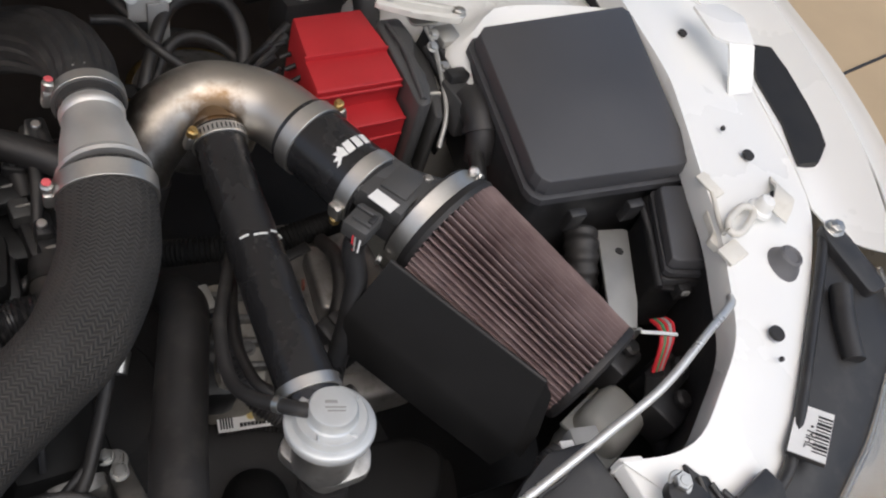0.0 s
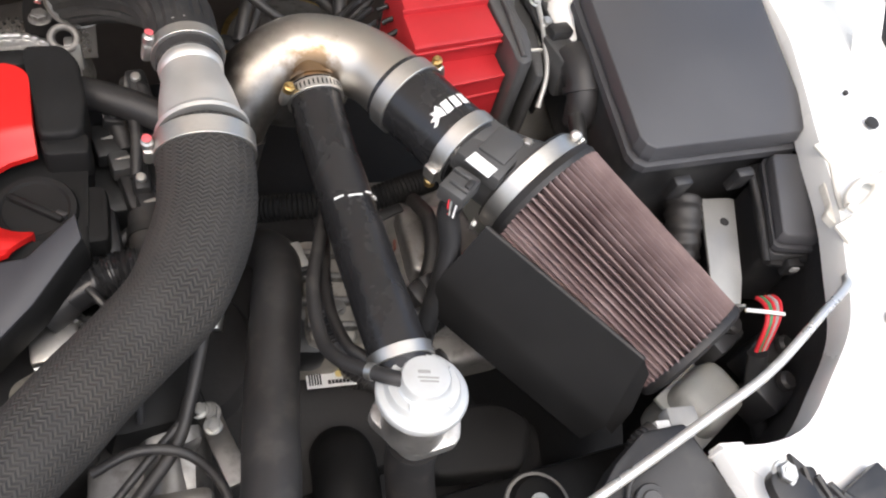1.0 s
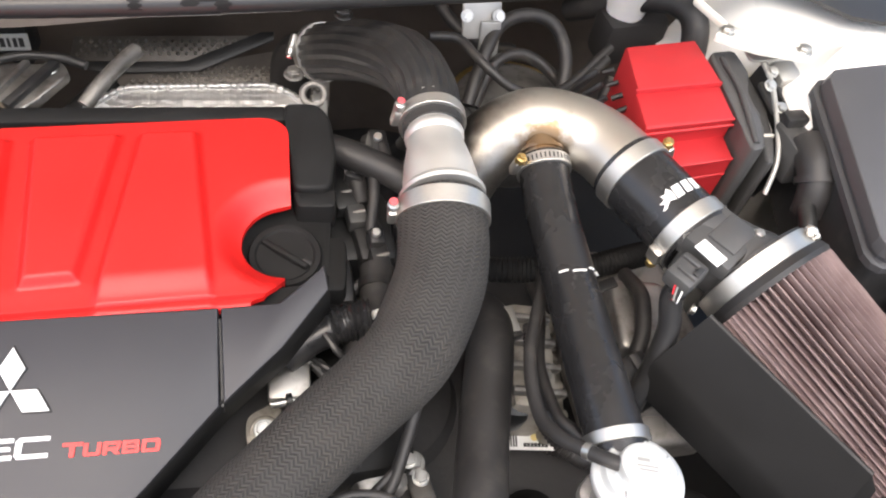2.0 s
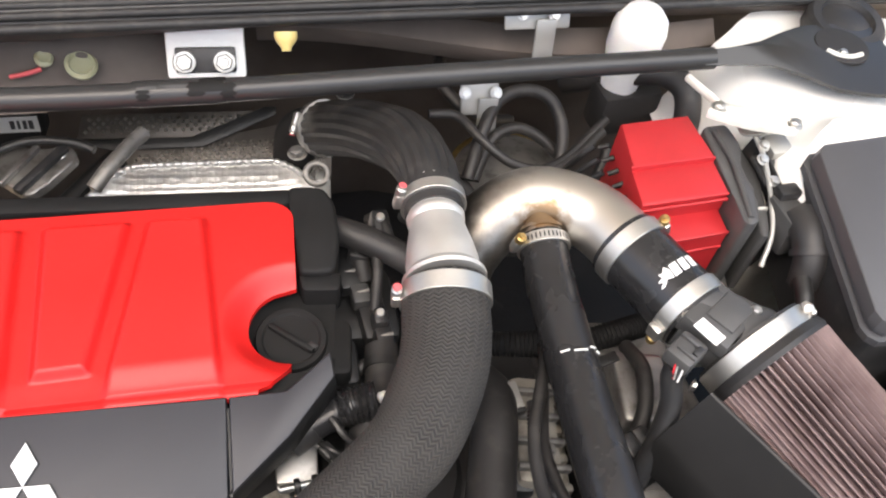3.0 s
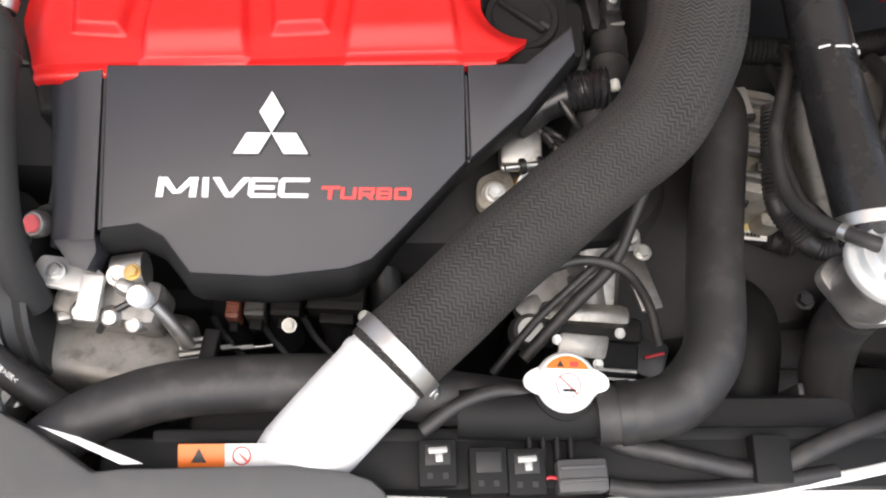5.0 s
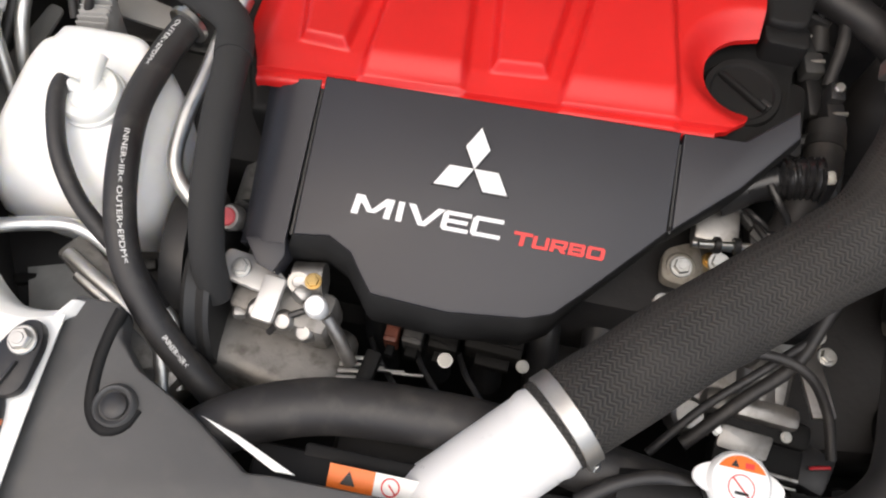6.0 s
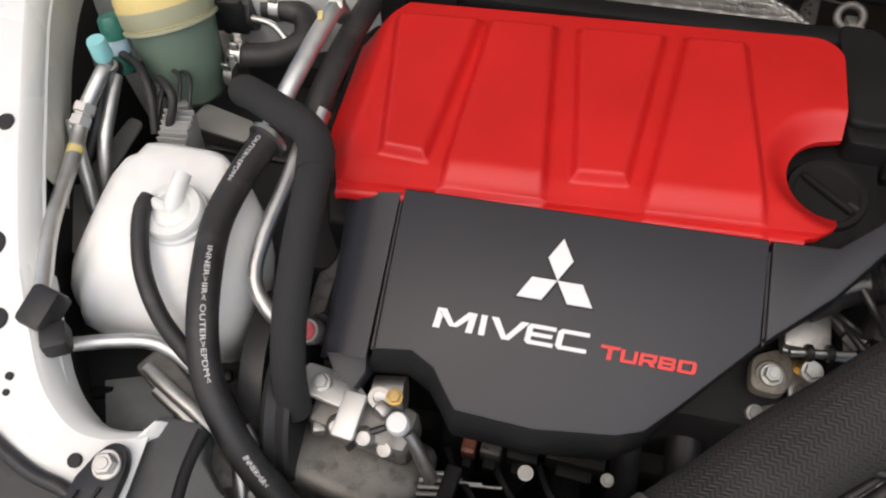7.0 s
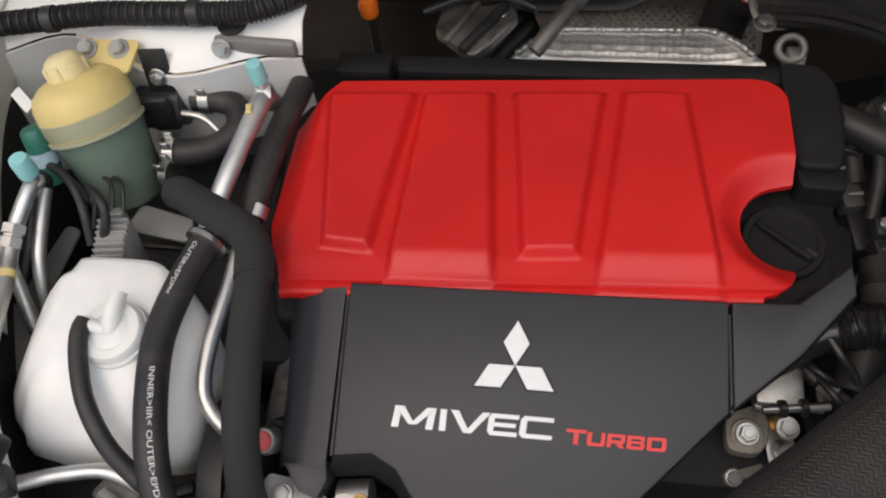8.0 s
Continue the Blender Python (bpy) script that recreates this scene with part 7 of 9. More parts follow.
rad = thing("radiator", "black plastic topped radiator with clips and plugs", "radiator", (0.2, -0.21, 0.5))
part("core", block((0.66, 0.035, 0.42), pose(0.21, -0.205, 0.585), 0.004), DARK_STEEL, rad)
part("top_tank", block((0.70, 0.045, 0.045), pose(0.21, -0.203, 0.780), 0.008), RAD_BLACK, rad)
part("shroud_edge", block((0.64, 0.012, 0.014), pose(0.22, -0.181, 0.795), 0.003), RAD_BLACK, rad)
for x, y, metal in ((0.127, -0.2045, 1), (0.1667, -0.2105, 0), (0.1967, -0.2116, 1)):
    clip_ = part("clip", block((0.030, 0.036, 0.020), pose(x, y, 0.806, 0, 0, 1), 0.002), RAD_BLACK, rad)
    part("recess", block((0.020, 0.016, 0.003), pose(x, y + 0.006, 0.8160, 0, 0, 1), 0.0005), BLACK_INK, clip_)
    if metal:
        part("spring_tab", block((0.015, 0.005, 0.006), pose(x, y + 0.009, 0.8185, 0, 0, 4), 0.001), BRACKET, clip_)
        part("spring_tab", block((0.006, 0.008, 0.003), pose(x + 0.001, y + 0.004, 0.8185, 0, 0, 4), 0.001), BRACKET, clip_)
    for dx in (-0.006, 0.006):
        part("pocket", block((0.0045, 0.0045, 0.001), pose(x + dx, y - 0.010, 0.8162), 0), BLACK_INK, clip_)
for k in range(4):
    part("fin", block((0.004, 0.026, 0.016), pose(0.200 + 0.011 * k, -0.190, 0.806), 0.001, 1), RAD_BLACK, rad)
plug_ = part("plug", block((0.040, 0.026, 0.022), pose(0.2400, -0.2150, 0.808, 0, 0, 2), 0.003), DARK_GREY, rad, "grey two-pole plug")
part("rib", block((0.036, 0.003, 0.003), pose(0.2400, -0.2090, 0.8195, 0, 0, 2), 0.0006), DARK_GREY, plug_)
part("rib", block((0.036, 0.003, 0.003), pose(0.2400, -0.2190, 0.8195, 0, 0, 2), 0.0006), DARK_GREY, plug_)
part("wire", tube([(0.222, -0.217, 0.812), (0.212, -0.216, 0.813), (0.205, -0.222, 0.808)], 0.0016, 8), WIRE_RED, plug_)
strap_ = part("strap", block((0.030, 0.038, 0.030), pose(0.393, -0.2030, 0.802, 0, 0, -2), 0.002), RAD_BLACK, rad, "black cable strap")
part("cable", tube([(0.262, -0.180, 0.800), (0.2762, -0.1895, 0.803), (0.3125, -0.1975, 0.805), (0.345, -0.2050, 0.804), (0.3754, -0.2110, 0.803), (0.40, -0.2080, 0.803), (0.4132, -0.203, 0.804), (0.4569, -0.184, 0.806), (0.50, -0.17, 0.80)], 0.0085, 18), RUBBER, rad)
part("cable", tube([(0.262, -0.222, 0.806), (0.29, -0.226, 0.806), (0.33, -0.226, 0.806), (0.38, -0.222, 0.804), (0.45, -0.212, 0.80)], 0.007, 14), RUBBER, rad)
part("grille_bar", block((0.08, 0.006, 0.010), pose(0.095, -0.232, 0.812, 0, 0, -2), 0.002), BEAD_ALU, rad)

sign = thing("warning_sticker", "orange and white warning sticker on the radiator edge", "sticker", (-0.045, -0.195, 0.812), shift=(0.006, 0.0, 0.0))
part("orange_half", block((0.036, 0.018, 0.0015), pose(-0.062, -0.198, 0.8155, 20, 0, 0), 0), ORANGE, sign)
part("white_half", block((0.040, 0.018, 0.0015), pose(-0.024, -0.198, 0.8155, 20, 0, 0), 0), WHITE_LABEL, sign)
part("warning_sign", prism([(-0.006, -0.005), (0.006, -0.005), (0, 0.006)], pose(-0.064, -0.1985, 0.8164, 20, 0, 0), 0.0005, 0), BLACK_INK, sign)
part("print_ring", tube([(-0.031 + 0.0068 * math.cos(2 * math.pi * k / 20), -0.1985 + 0.0064 * math.sin(2 * math.pi * k / 20), 0.8166 + 0.0023 * math.sin(2 * math.pi * k / 20)) for k in range(21)], 0.0006, 6, 0.002), EMBLEM_RED, sign)
part("print_bar", block((0.012, 0.001, 0.0004), pose(-0.031, -0.1985, 0.8166, 20, 0, -45), 0), EMBLEM_RED, sign)

# left corner panel with its screw
cl = thing("corner_cover", "dark grey plastic corner cover with a recessed screw", "cover panel", (-0.22, -0.2, 0.78))
CLP = [(-0.298, -0.109, 0.857), (-0.263, -0.108, 0.854), (-0.257, -0.114, 0.851), (-0.2545, -0.133, 0.848), (-0.236, -0.153, 0.842), (-0.204, -0.168, 0.838), (-0.181, -0.180, 0.835), (-0.133, -0.2115, 0.833), (-0.1124, -0.2093, 0.833), (-0.0487, -0.2083, 0.833), (0.0154, -0.2073, 0.833), (0.0543, -0.2121, 0.832), (0.076, -0.2182, 0.830), (0.087, -0.227, 0.827), (0.0905, -0.240, 0.823), (0.095, -0.29, 0.81), (0.10, -0.40, 0.78), (-0.31, -0.42, 0.80), (-0.312, -0.25, 0.843)]
part("panel", slab(CLP, 0.022, 0.004), DARK_GREY, cl, "", 40)
# Half-sunk black tube, no cut: the groove's shade is put into its colour.
part("groove", tube([(-0.2600, -0.1130, 0.8492), (-0.2630, -0.130, 0.8472), (-0.2650, -0.150, 0.8442), (-0.2640, -0.174, 0.8402), (-0.2590, -0.192, 0.8377), (-0.2460, -0.2030, 0.8390), (-0.2310, -0.1980, 0.8385), (-0.2240, -0.184, 0.8390)], lambda t: 0.0058 - 0.003 * smooth01(0.7, 1.0, t), 14), RAD_BLACK, cl, "near-black strip for the shade in a moulded groove")
part("boss", lathe((-0.2421, -0.185, 0.8405), (0, -0.05, 1), [(0, 0.0175), (0.004, 0.0165), (0.0055, 0.0150), (0.0045, 0.0130), (0.0020, 0.0118), (0.0020, 0.0105)], 36), DARK_GREY, cl, "round raised boss")
part("screw", lathe((-0.2421, -0.185, 0.8435), (0, -0.05, 1), [(-0.001, 0.0108), (0.0015, 0.0100), (0.0030, 0.0075), (0.0036, 0.004), (0.0037, 0)], 28), BLACK_PLASTIC, cl)
part("orange_marker", block((0.022, 0.055, 0.018), pose(-0.331, -0.235, 0.862, 6, 0, -24), 0.004), ORANGE, cl, "amber reflector corner")
part("white_edge", tube([(-0.302, -0.122, 0.8545), (-0.309, -0.19, 0.849), (-0.3165, -0.25, 0.842)], 0.003, 10), WHITE_PAINT, cl)
part("white_strip", slab([(-0.178, -0.1770, 0.8345), (-0.1128, -0.2060, 0.8325), (-0.0959, -0.2055, 0.8320), (-0.145, -0.1860, 0.8335)], 0.006, 0.001), WHITE_PAINT, cl, "bare white metal lip")
cr = thing("corner_cover", "black plastic corner cover under the prop rod", "cover panel", (0.67, -0.2, 0.78))
CRP = [(0.640, -0.150, 0.855), (0.672, -0.132, 0.862), (0.712, -0.135, 0.868), (0.716, -0.172, 0.872), (0.735, -0.22, 0.866), (0.735, -0.42, 0.80), (0.50, -0.42, 0.79), (0.52, -0.26, 0.82), (0.60, -0.185, 0.842)]
part("panel", slab(CRP[::-1], 0.03, 0.004), BLACK_PLASTIC, cr, "", 40)
part("recess", disc((0.655, -0.190, 0.8560), (0, -0.2, 1), 0.016, 0.003, 0.001, 32), BLACK_PLASTIC, cr)
part("rim", tube([(0.690, -0.150, 0.8660), (0.672, -0.160, 0.8635), (0.645, -0.168, 0.8600), (0.634, -0.188, 0.8560), (0.642, -0.208, 0.8520), (0.664, -0.212, 0.8515), (0.680, -0.196, 0.8560), (0.694, -0.172, 0.8620)], 0.0025, 10), BLACK_PLASTIC, cr)
part("screw", disc((0.655, -0.190, 0.858), (0, -0.2, 1), 0.010, 0.003, 0.001, 24), DARK_GREY, cr)
part("white_edge", slab([(0.716, -0.165, 0.893), (0.736, -0.170, 0.897), (0.762, -0.260, 0.880), (0.738, -0.260, 0.875)], 0.02, 0.002), WHITE_PAINT, cr)
hl = headlight([(-0.42, -0.150, 0.871), (-0.37, -0.172, 0.868), (-0.338, -0.180, 0.864), (-0.322, -0.197, 0.859), (-0.317, -0.222, 0.854), (-0.314, -0.30, 0.846)], [(-0.55, -0.12, 0.868), (-0.53, -0.19, 0.862), (-0.50, -0.25, 0.856), (-0.46, -0.30, 0.85), (-0.43, -0.34, 0.845), (-0.40, -0.38, 0.84)], "black-backed headlight unit beside the corner cover", None)
part("tab", prism(rounded([(-0.306, -0.139), (-0.3005, -0.147), (-0.2985, -0.158), (-0.301, -0.193), (-0.312, -0.200), (-0.340, -0.200), (-0.336, -0.176), (-0.326, -0.150), (-0.317, -0.139)], 0.007), pose(0, 0, 0.864), 0.009, 0.002), BLACK_PLASTIC, hl)
for x, y in ((-0.331, -0.190), (-0.315, -0.185)):
    part("rib", block((0.0025, 0.026, 0.004), pose(x, y, 0.8745, 0, 0, -18), 0.001), BLACK_PLASTIC, hl)
bolt((-0.3126, -0.1565, 0.874), (0, -0.1, 1), 0.0085, hl)
for k in range(3):
    part("rib", block((0.006, 0.05, 0.014), pose(-0.345 - 0.012 * k, -0.215 - 0.012 * k, 0.866, 4, 0, -48), 0.002), BLACK_PLASTIC, hl)

front_wall = thing("front_bumper", "white front bumper closing the car's nose", "car body", (0.2, -0.45, 0.4), kind="structure")
rows = [[(x, -0.40 - d + 0.30 * ((x - 0.2) / 0.95) ** 2 * (1 if x < 0.2 else 0.7), z) for x in [-0.70 + 1.85 * k / 24 for k in range(25)]] for d, z in ((0.0, 0.785), (0.03, 0.77), (0.06, 0.70), (0.07, 0.5), (0.03, 0.25))]
part("skin", sheet(rows, 0.004), WHITE_PAINT, front_wall, "", 60)
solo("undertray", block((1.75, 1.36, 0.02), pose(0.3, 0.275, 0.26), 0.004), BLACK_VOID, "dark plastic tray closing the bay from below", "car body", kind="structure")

lip = thing("front_lip", "white painted front crossmember with a rolled bright edge", "car body", (0.42, -0.24, 0.70))
LIP = [(0.2620, -0.2352, 0.80), (0.3176, -0.2319, 0.80), (0.3885, -0.2239, 0.80), (0.4649, -0.2140, 0.80)]
part("rolled_edge", tube(LIP + [(LIP[3][0] + 0.10, LIP[3][1] + 0.020, 0.80), (LIP[3][0] + 0.16, LIP[3][1] + 0.026, 0.795)], 0.0052, 14), WHITE_PAINT, lip)
part("panel", sheet([[V(p) + V((0, 0.0, -0.008)) for p in LIP] + [V((LIP[3][0] + 0.16, LIP[3][1] + 0.020, 0.788))], [V(p) + V((0, -0.03, -0.010)) for p in LIP] + [V((LIP[3][0] + 0.16, LIP[3][1] - 0.01, 0.785))], [V(p) + V((0, -0.16, -0.03)) for p in LIP] + [V((LIP[3][0] + 0.16, LIP[3][1] - 0.15, 0.765))]], 0.003), WHITE_PAINT, lip, "", 60)

# ---- engine and gearbox seen between the hoses ----
eng = thing("engine_block", "dirty cast aluminium engine block, near-black for shade, under the cover", "engine", (0.0, 0.12, 0.3))
# Head and block are near-black: the depth's shade is put into their colour.
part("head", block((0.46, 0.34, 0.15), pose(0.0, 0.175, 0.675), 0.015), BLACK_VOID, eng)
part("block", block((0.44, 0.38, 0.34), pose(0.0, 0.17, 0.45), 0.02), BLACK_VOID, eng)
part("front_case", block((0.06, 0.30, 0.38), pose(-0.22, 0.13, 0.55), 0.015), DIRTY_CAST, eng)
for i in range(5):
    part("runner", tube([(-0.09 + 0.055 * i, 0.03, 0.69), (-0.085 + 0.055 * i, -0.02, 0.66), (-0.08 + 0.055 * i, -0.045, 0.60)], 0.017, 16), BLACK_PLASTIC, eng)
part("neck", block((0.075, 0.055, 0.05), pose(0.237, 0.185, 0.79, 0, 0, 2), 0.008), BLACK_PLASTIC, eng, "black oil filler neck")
gear = thing("gearbox", "grimy aluminium gearbox casing below the hoses, near-black for shade", "gearbox", (0.45, 0.1, 0.3))
# Case and bell are coloured near-black for the shade under the hoses.
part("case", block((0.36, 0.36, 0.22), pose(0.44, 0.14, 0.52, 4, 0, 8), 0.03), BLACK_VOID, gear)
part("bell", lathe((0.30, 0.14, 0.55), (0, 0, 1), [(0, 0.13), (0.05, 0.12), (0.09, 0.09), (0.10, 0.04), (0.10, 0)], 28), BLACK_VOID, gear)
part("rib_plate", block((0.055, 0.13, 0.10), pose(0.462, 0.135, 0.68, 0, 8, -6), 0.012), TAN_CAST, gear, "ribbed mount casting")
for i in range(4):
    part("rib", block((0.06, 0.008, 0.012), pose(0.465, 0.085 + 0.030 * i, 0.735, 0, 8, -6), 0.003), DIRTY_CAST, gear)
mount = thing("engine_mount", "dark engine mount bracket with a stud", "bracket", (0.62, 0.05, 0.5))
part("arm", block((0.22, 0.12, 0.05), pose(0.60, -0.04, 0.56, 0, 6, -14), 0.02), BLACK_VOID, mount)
part("bracket", lathe((0.622, -0.137, 0.69), (0, 0, 1), [(0, 0.034), (0.012, 0.034), (0.018, 0.028), (0.022, 0.026), (0.024, 0.020), (0.024, 0)], 28), RAD_BLACK, mount, "round rubber mount")
part("rim", lathe((0.622, -0.137, 0.700), (0, 0, 1), [(0, 0.0342), (0.003, 0.0355), (0.005, 0.0342)], 32), DIRTY_CAST, mount, "worn metal rim")
bolt((0.622, -0.137, 0.712), (0, 0, 1), 0.008, mount)
bolt((0.520, -0.02, 0.66), (0, 0, 1), 0.008, mount, "stud", DARK_STEEL)
solo("intercooler_hose", tube([(0.487, -0.078, 0.81), (0.488, -0.088, 0.77), (0.492, -0.115, 0.73), (0.505, -0.155, 0.70), (0.53, -0.20, 0.67)], 0.023, 28), RUBBER, "wide black rubber hose under the bypass valve", "hose")

# throttle, stays and small castings right of the cover
lug = thing("lug_bracket", "bright cast lug with a bolt beside the engine cover", "bracket", (0.19, 0.05, 0.73))
part("eye", lathe((0.184, 0.048, 0.766), (0, -0.15, 1), [(0, 0.0150), (0.008, 0.0155), (0.011, 0.013), (0.011, 0)], 28), TAN_CAST, lug)
part("lug", prism(rounded([(-0.016, -0.015), (0.012, -0.017), (0.022, 0.006), (0.014, 0.030), (-0.016, 0.016)], 0.010), pose(0.183, 0.047, 0.764, 0, 0, 0), 0.012, 0.002), TAN_CAST, lug)
bolt((0.184, 0.047, 0.777), (0, -0.15, 1), 0.0075, lug, "bolt", ZINC)
clip = thing("sensor_bracket", "zinc sensor bracket with screws and a connector", "bracket", (0.215, 0.06, 0.72))
part("plate", block((0.024, 0.060, 0.004), pose(0.212, 0.052, 0.766, 0, 0, 6), 0.001), ZINC, clip)
part("cube", block((0.040, 0.034, 0.02), pose(0.208, 0.086, 0.789, 4, 0, 0), 0.004), CAST, clip, "cast cover square")
bolt((0.214, 0.0375, 0.7695), (0, 0, 1), 0.0075, clip)
bolt((0.211, 0.062, 0.7695), (0, 0, 1), 0.006, clip, "bolt", GOLD_ZINC)
part("pin", tube([(0.190, 0.069, 0.785), (0.245, 0.071, 0.785)], 0.0035, 12), ZINC, clip)
part("connector", block((0.024, 0.026, 0.018), pose(0.252, 0.092, 0.775, 0, 0, 8), 0.003), DARK_STEEL, clip)
part("connector", block((0.018, 0.010, 0.004), pose(0.252, 0.092, 0.786, 0, 0, 8), 0.001), BROWN_PLUG, clip)
part("pin", tube([(0.192, 0.0615, 0.800), (0.246, 0.0690, 0.799)], 0.0036, 12), ZINC, clip)
for x in (0.205, 0.222):
    part("collar", disc((x, 0.0615 + 0.14 * (x - 0.192), 0.800), (1, 0.14, 0), 0.0075, 0.006, 0.001, 18), DARK_STEEL, clip)
bolt((0.2125, 0.0500, 0.793), (0, -0.2, 1), 0.0072, clip)
bolt((0.1690, 0.0075, 0.785), (0, -0.3, 1), 0.0055, clip)
part("stay", block((0.034, 0.008, 0.006), pose(0.178, 0.012, 0.781, 0, 0, 20), 0.001), TAN_CAST, clip)
sensor = thing("cam_sensor", "black ribbed cam sensor plug with a pale cap", "sensor", (0.26, 0.14, 0.76), shift=(0.002, -0.013, 0.022))
part("boot", tube([(0.205, 0.124, 0.782), (0.235, 0.138, 0.792), (0.262, 0.145, 0.798), (0.285, 0.147, 0.800)], lambda t: 0.0150 + 0.0045 * t, 26, 0.0015, True, lambda s, w: 0.0014 * math.sin(s * 1100) * smooth01(0.045, 0.05, s)), SILICONE, sensor)
part("sleeve", tube([(0.200, 0.120, 0.780), (0.222, 0.132, 0.788)], 0.0168, 22), BLACK_PLASTIC, sensor)
part("cap", disc((0.287, 0.147, 0.803), (1, 0.1, 0.5), 0.0060, 0.010, 0.002, 16), CAP_WHITE, sensor, "cream cap")
part("lead", tube([(0.240, 0.130, 0.806), (0.250, 0.115, 0.802), (0.262, 0.105, 0.79), (0.27, 0.09, 0.77)], 0.0035, 8), BLACK_PLASTIC, sensor)
solo("breather_hose", tube([(0.250, 0.342, 0.838), (0.286, 0.323, 0.840), (0.327, 0.298, 0.838), (0.37, 0.272, 0.82)], 0.0160, 24), RUBBER, "short black breather hose behind the reducer", "hose")
vac = thing("breather_hose", "black rubber breather hose with a spring clip beside the filler cap", "hose", (0.296, 0.16, 0.78))
part("hose", tube([(0.300, 0.205, 0.80), (0.296, 0.160, 0.80), (0.282, 0.125, 0.80), (0.268, 0.085, 0.79)], 0.018, 22), RUBBER, vac)
part("spring_clip", lathe((0.2975, 0.178, 0.80), (0.08, 0.99, 0), [(0, 0.0182), (0, 0.0194), (0.010, 0.0194), (0.010, 0.0182)], 32), DARK_STEEL, vac)
for p, s, mat in (((0.283, 0.272, 0.800), (0.020, 0.024, 0.02), DARK_GREY), ((0.303, 0.212, 0.805), (0.018, 0.026, 0.02), BLACK_PLASTIC), ((0.272, 0.300, 0.80), (0.025, 0.04, 0.02), DARK_STEEL), ((0.296, 0.250, 0.78), (0.03, 0.05, 0.03), BLACK_PLASTIC)):
    c = thing("small_connector", "small dark connector between hose and cover", "connector", (p[0], p[1], p[2] - 0.02), "connectors by the cover")
    part("shell", block(s, pose(*p, 5, 4, 10), 0.003), mat, c)
    part("pin", tube([(p[0] - 0.006, p[1], p[2] + 0.008), (p[0] + 0.010, p[1] + 0.002, p[2] + 0.010)], 0.0022, 10), DIRTY_CAST, c)
    part("lead", tube([p, (p[0] + 0.02, p[1] - 0.03, p[2] - 0.03), (p[0] + 0.03, p[1] - 0.07, p[2] - 0.08)], 0.004, 10), BLACK_PLASTIC, c)

thr = thing("throttle_body", "cast aluminium throttle body with a black actuator", "throttle", (0.27, -0.06, 0.60), shift=(0.008, 0.011, -0.044), size=1.05)
part("casting", block((0.10, 0.10, 0.08), pose(0.262, -0.012, 0.70, 6, -10, -8), 0.014), GREY_CAST, thr)
part("flange", block((0.085, 0.022, 0.10), pose(0.268, -0.060, 0.70, 0, 0, -4), 0.008), GREY_CAST, thr)
part("bore", tube([(0.274, -0.020, 0.725), (0.275, -0.058, 0.722)], 0.024, 24), GREY_CAST, thr)
part("actuator", block((0.090, 0.024, 0.03), pose(0.278, -0.070, 0.725, 10, 0, -4), 0.006), RAD_BLACK, thr)
part("actuator", block((0.078, 0.034, 0.025), pose(0.280, -0.096, 0.717, 10, 0, -4), 0.005), RAD_BLACK, thr)
part("cover", prism(rounded([(-0.026, -0.010), (0.018, -0.012), (0.022, 0.010), (-0.024, 0.011)], 0.004), pose(0.2680, -0.0880, 0.732, 10, 0, -4), 0.006, 0.001), GREY_CAST, thr, "bright actuator cover")
part("edge_rail", block((0.062, 0.004, 0.005), pose(0.284, -0.110, 0.730, 10, 0, -4), 0.001), GREY_CAST, thr)
part("edge_rail", block((0.062, 0.003, 0.004), pose(0.284, -0.117, 0.726, 10, 0, -4), 0.001), BRACKET, thr)
for p in ((0.3000, -0.0780, 0.740), (0.2420, -0.0830, 0.736), (0.279, -0.105, 0.732)):
    bolt(p, (0, -0.2, 1), 0.0038, thr, "screw")
part("wire", tube([(0.325, -0.098, 0.728), (0.335, -0.096, 0.730), (0.343, -0.094, 0.728)], 0.0016, 8), WIRE_RED, thr)
part("lobe", block((0.05, 0.03, 0.02), pose(0.230, -0.045, 0.722, 0, 0, 40), 0.006), CAST, thr)
part("lobe", lathe((0.218, -0.066, 0.70), (0, -0.2, 1), [(0, 0.018), (0.03, 0.016), (0.034, 0.012), (0.034, 0)], 20), CAST, thr)
part("plug", block((0.045, 0.04, 0.03), pose(0.325, -0.095, 0.71, 0, 0, -20), 0.006), BLACK_PLASTIC, thr)
bolt((0.318, 0.018, 0.735), (0, 0, 1), 0.009, thr, "stud", CAST)
part("stay", block((0.022, 0.09, 0.006), pose(0.326, -0.01, 0.725, -10, 0, 12), 0.002), CAST, thr)
for pts, r in (([(0.335, 0.08, 0.80), (0.312, 0.020, 0.775), (0.292, -0.020, 0.765), (0.255, -0.055, 0.75), (0.21, -0.10, 0.73)], 0.0062), ([(0.225, -0.03, 0.775), (0.262, -0.022, 0.782), (0.300, -0.030, 0.775), (0.325, -0.055, 0.755), (0.335, -0.09, 0.74)], 0.0046), ([(0.30, 0.0, 0.77), (0.26, -0.035, 0.765), (0.22, -0.07, 0.75), (0.18, -0.115, 0.735)], 0.0040)):
    solo("coolant_hose", tube(pts, r, 16), RUBBER, "thin black hose crossing the throttle body", "hose", "throttle hoses")
part("hose_end", tube([(0.332, 0.073, 0.797), (0.339, 0.092, 0.804)], 0.0078, 14), ZINC, thr)

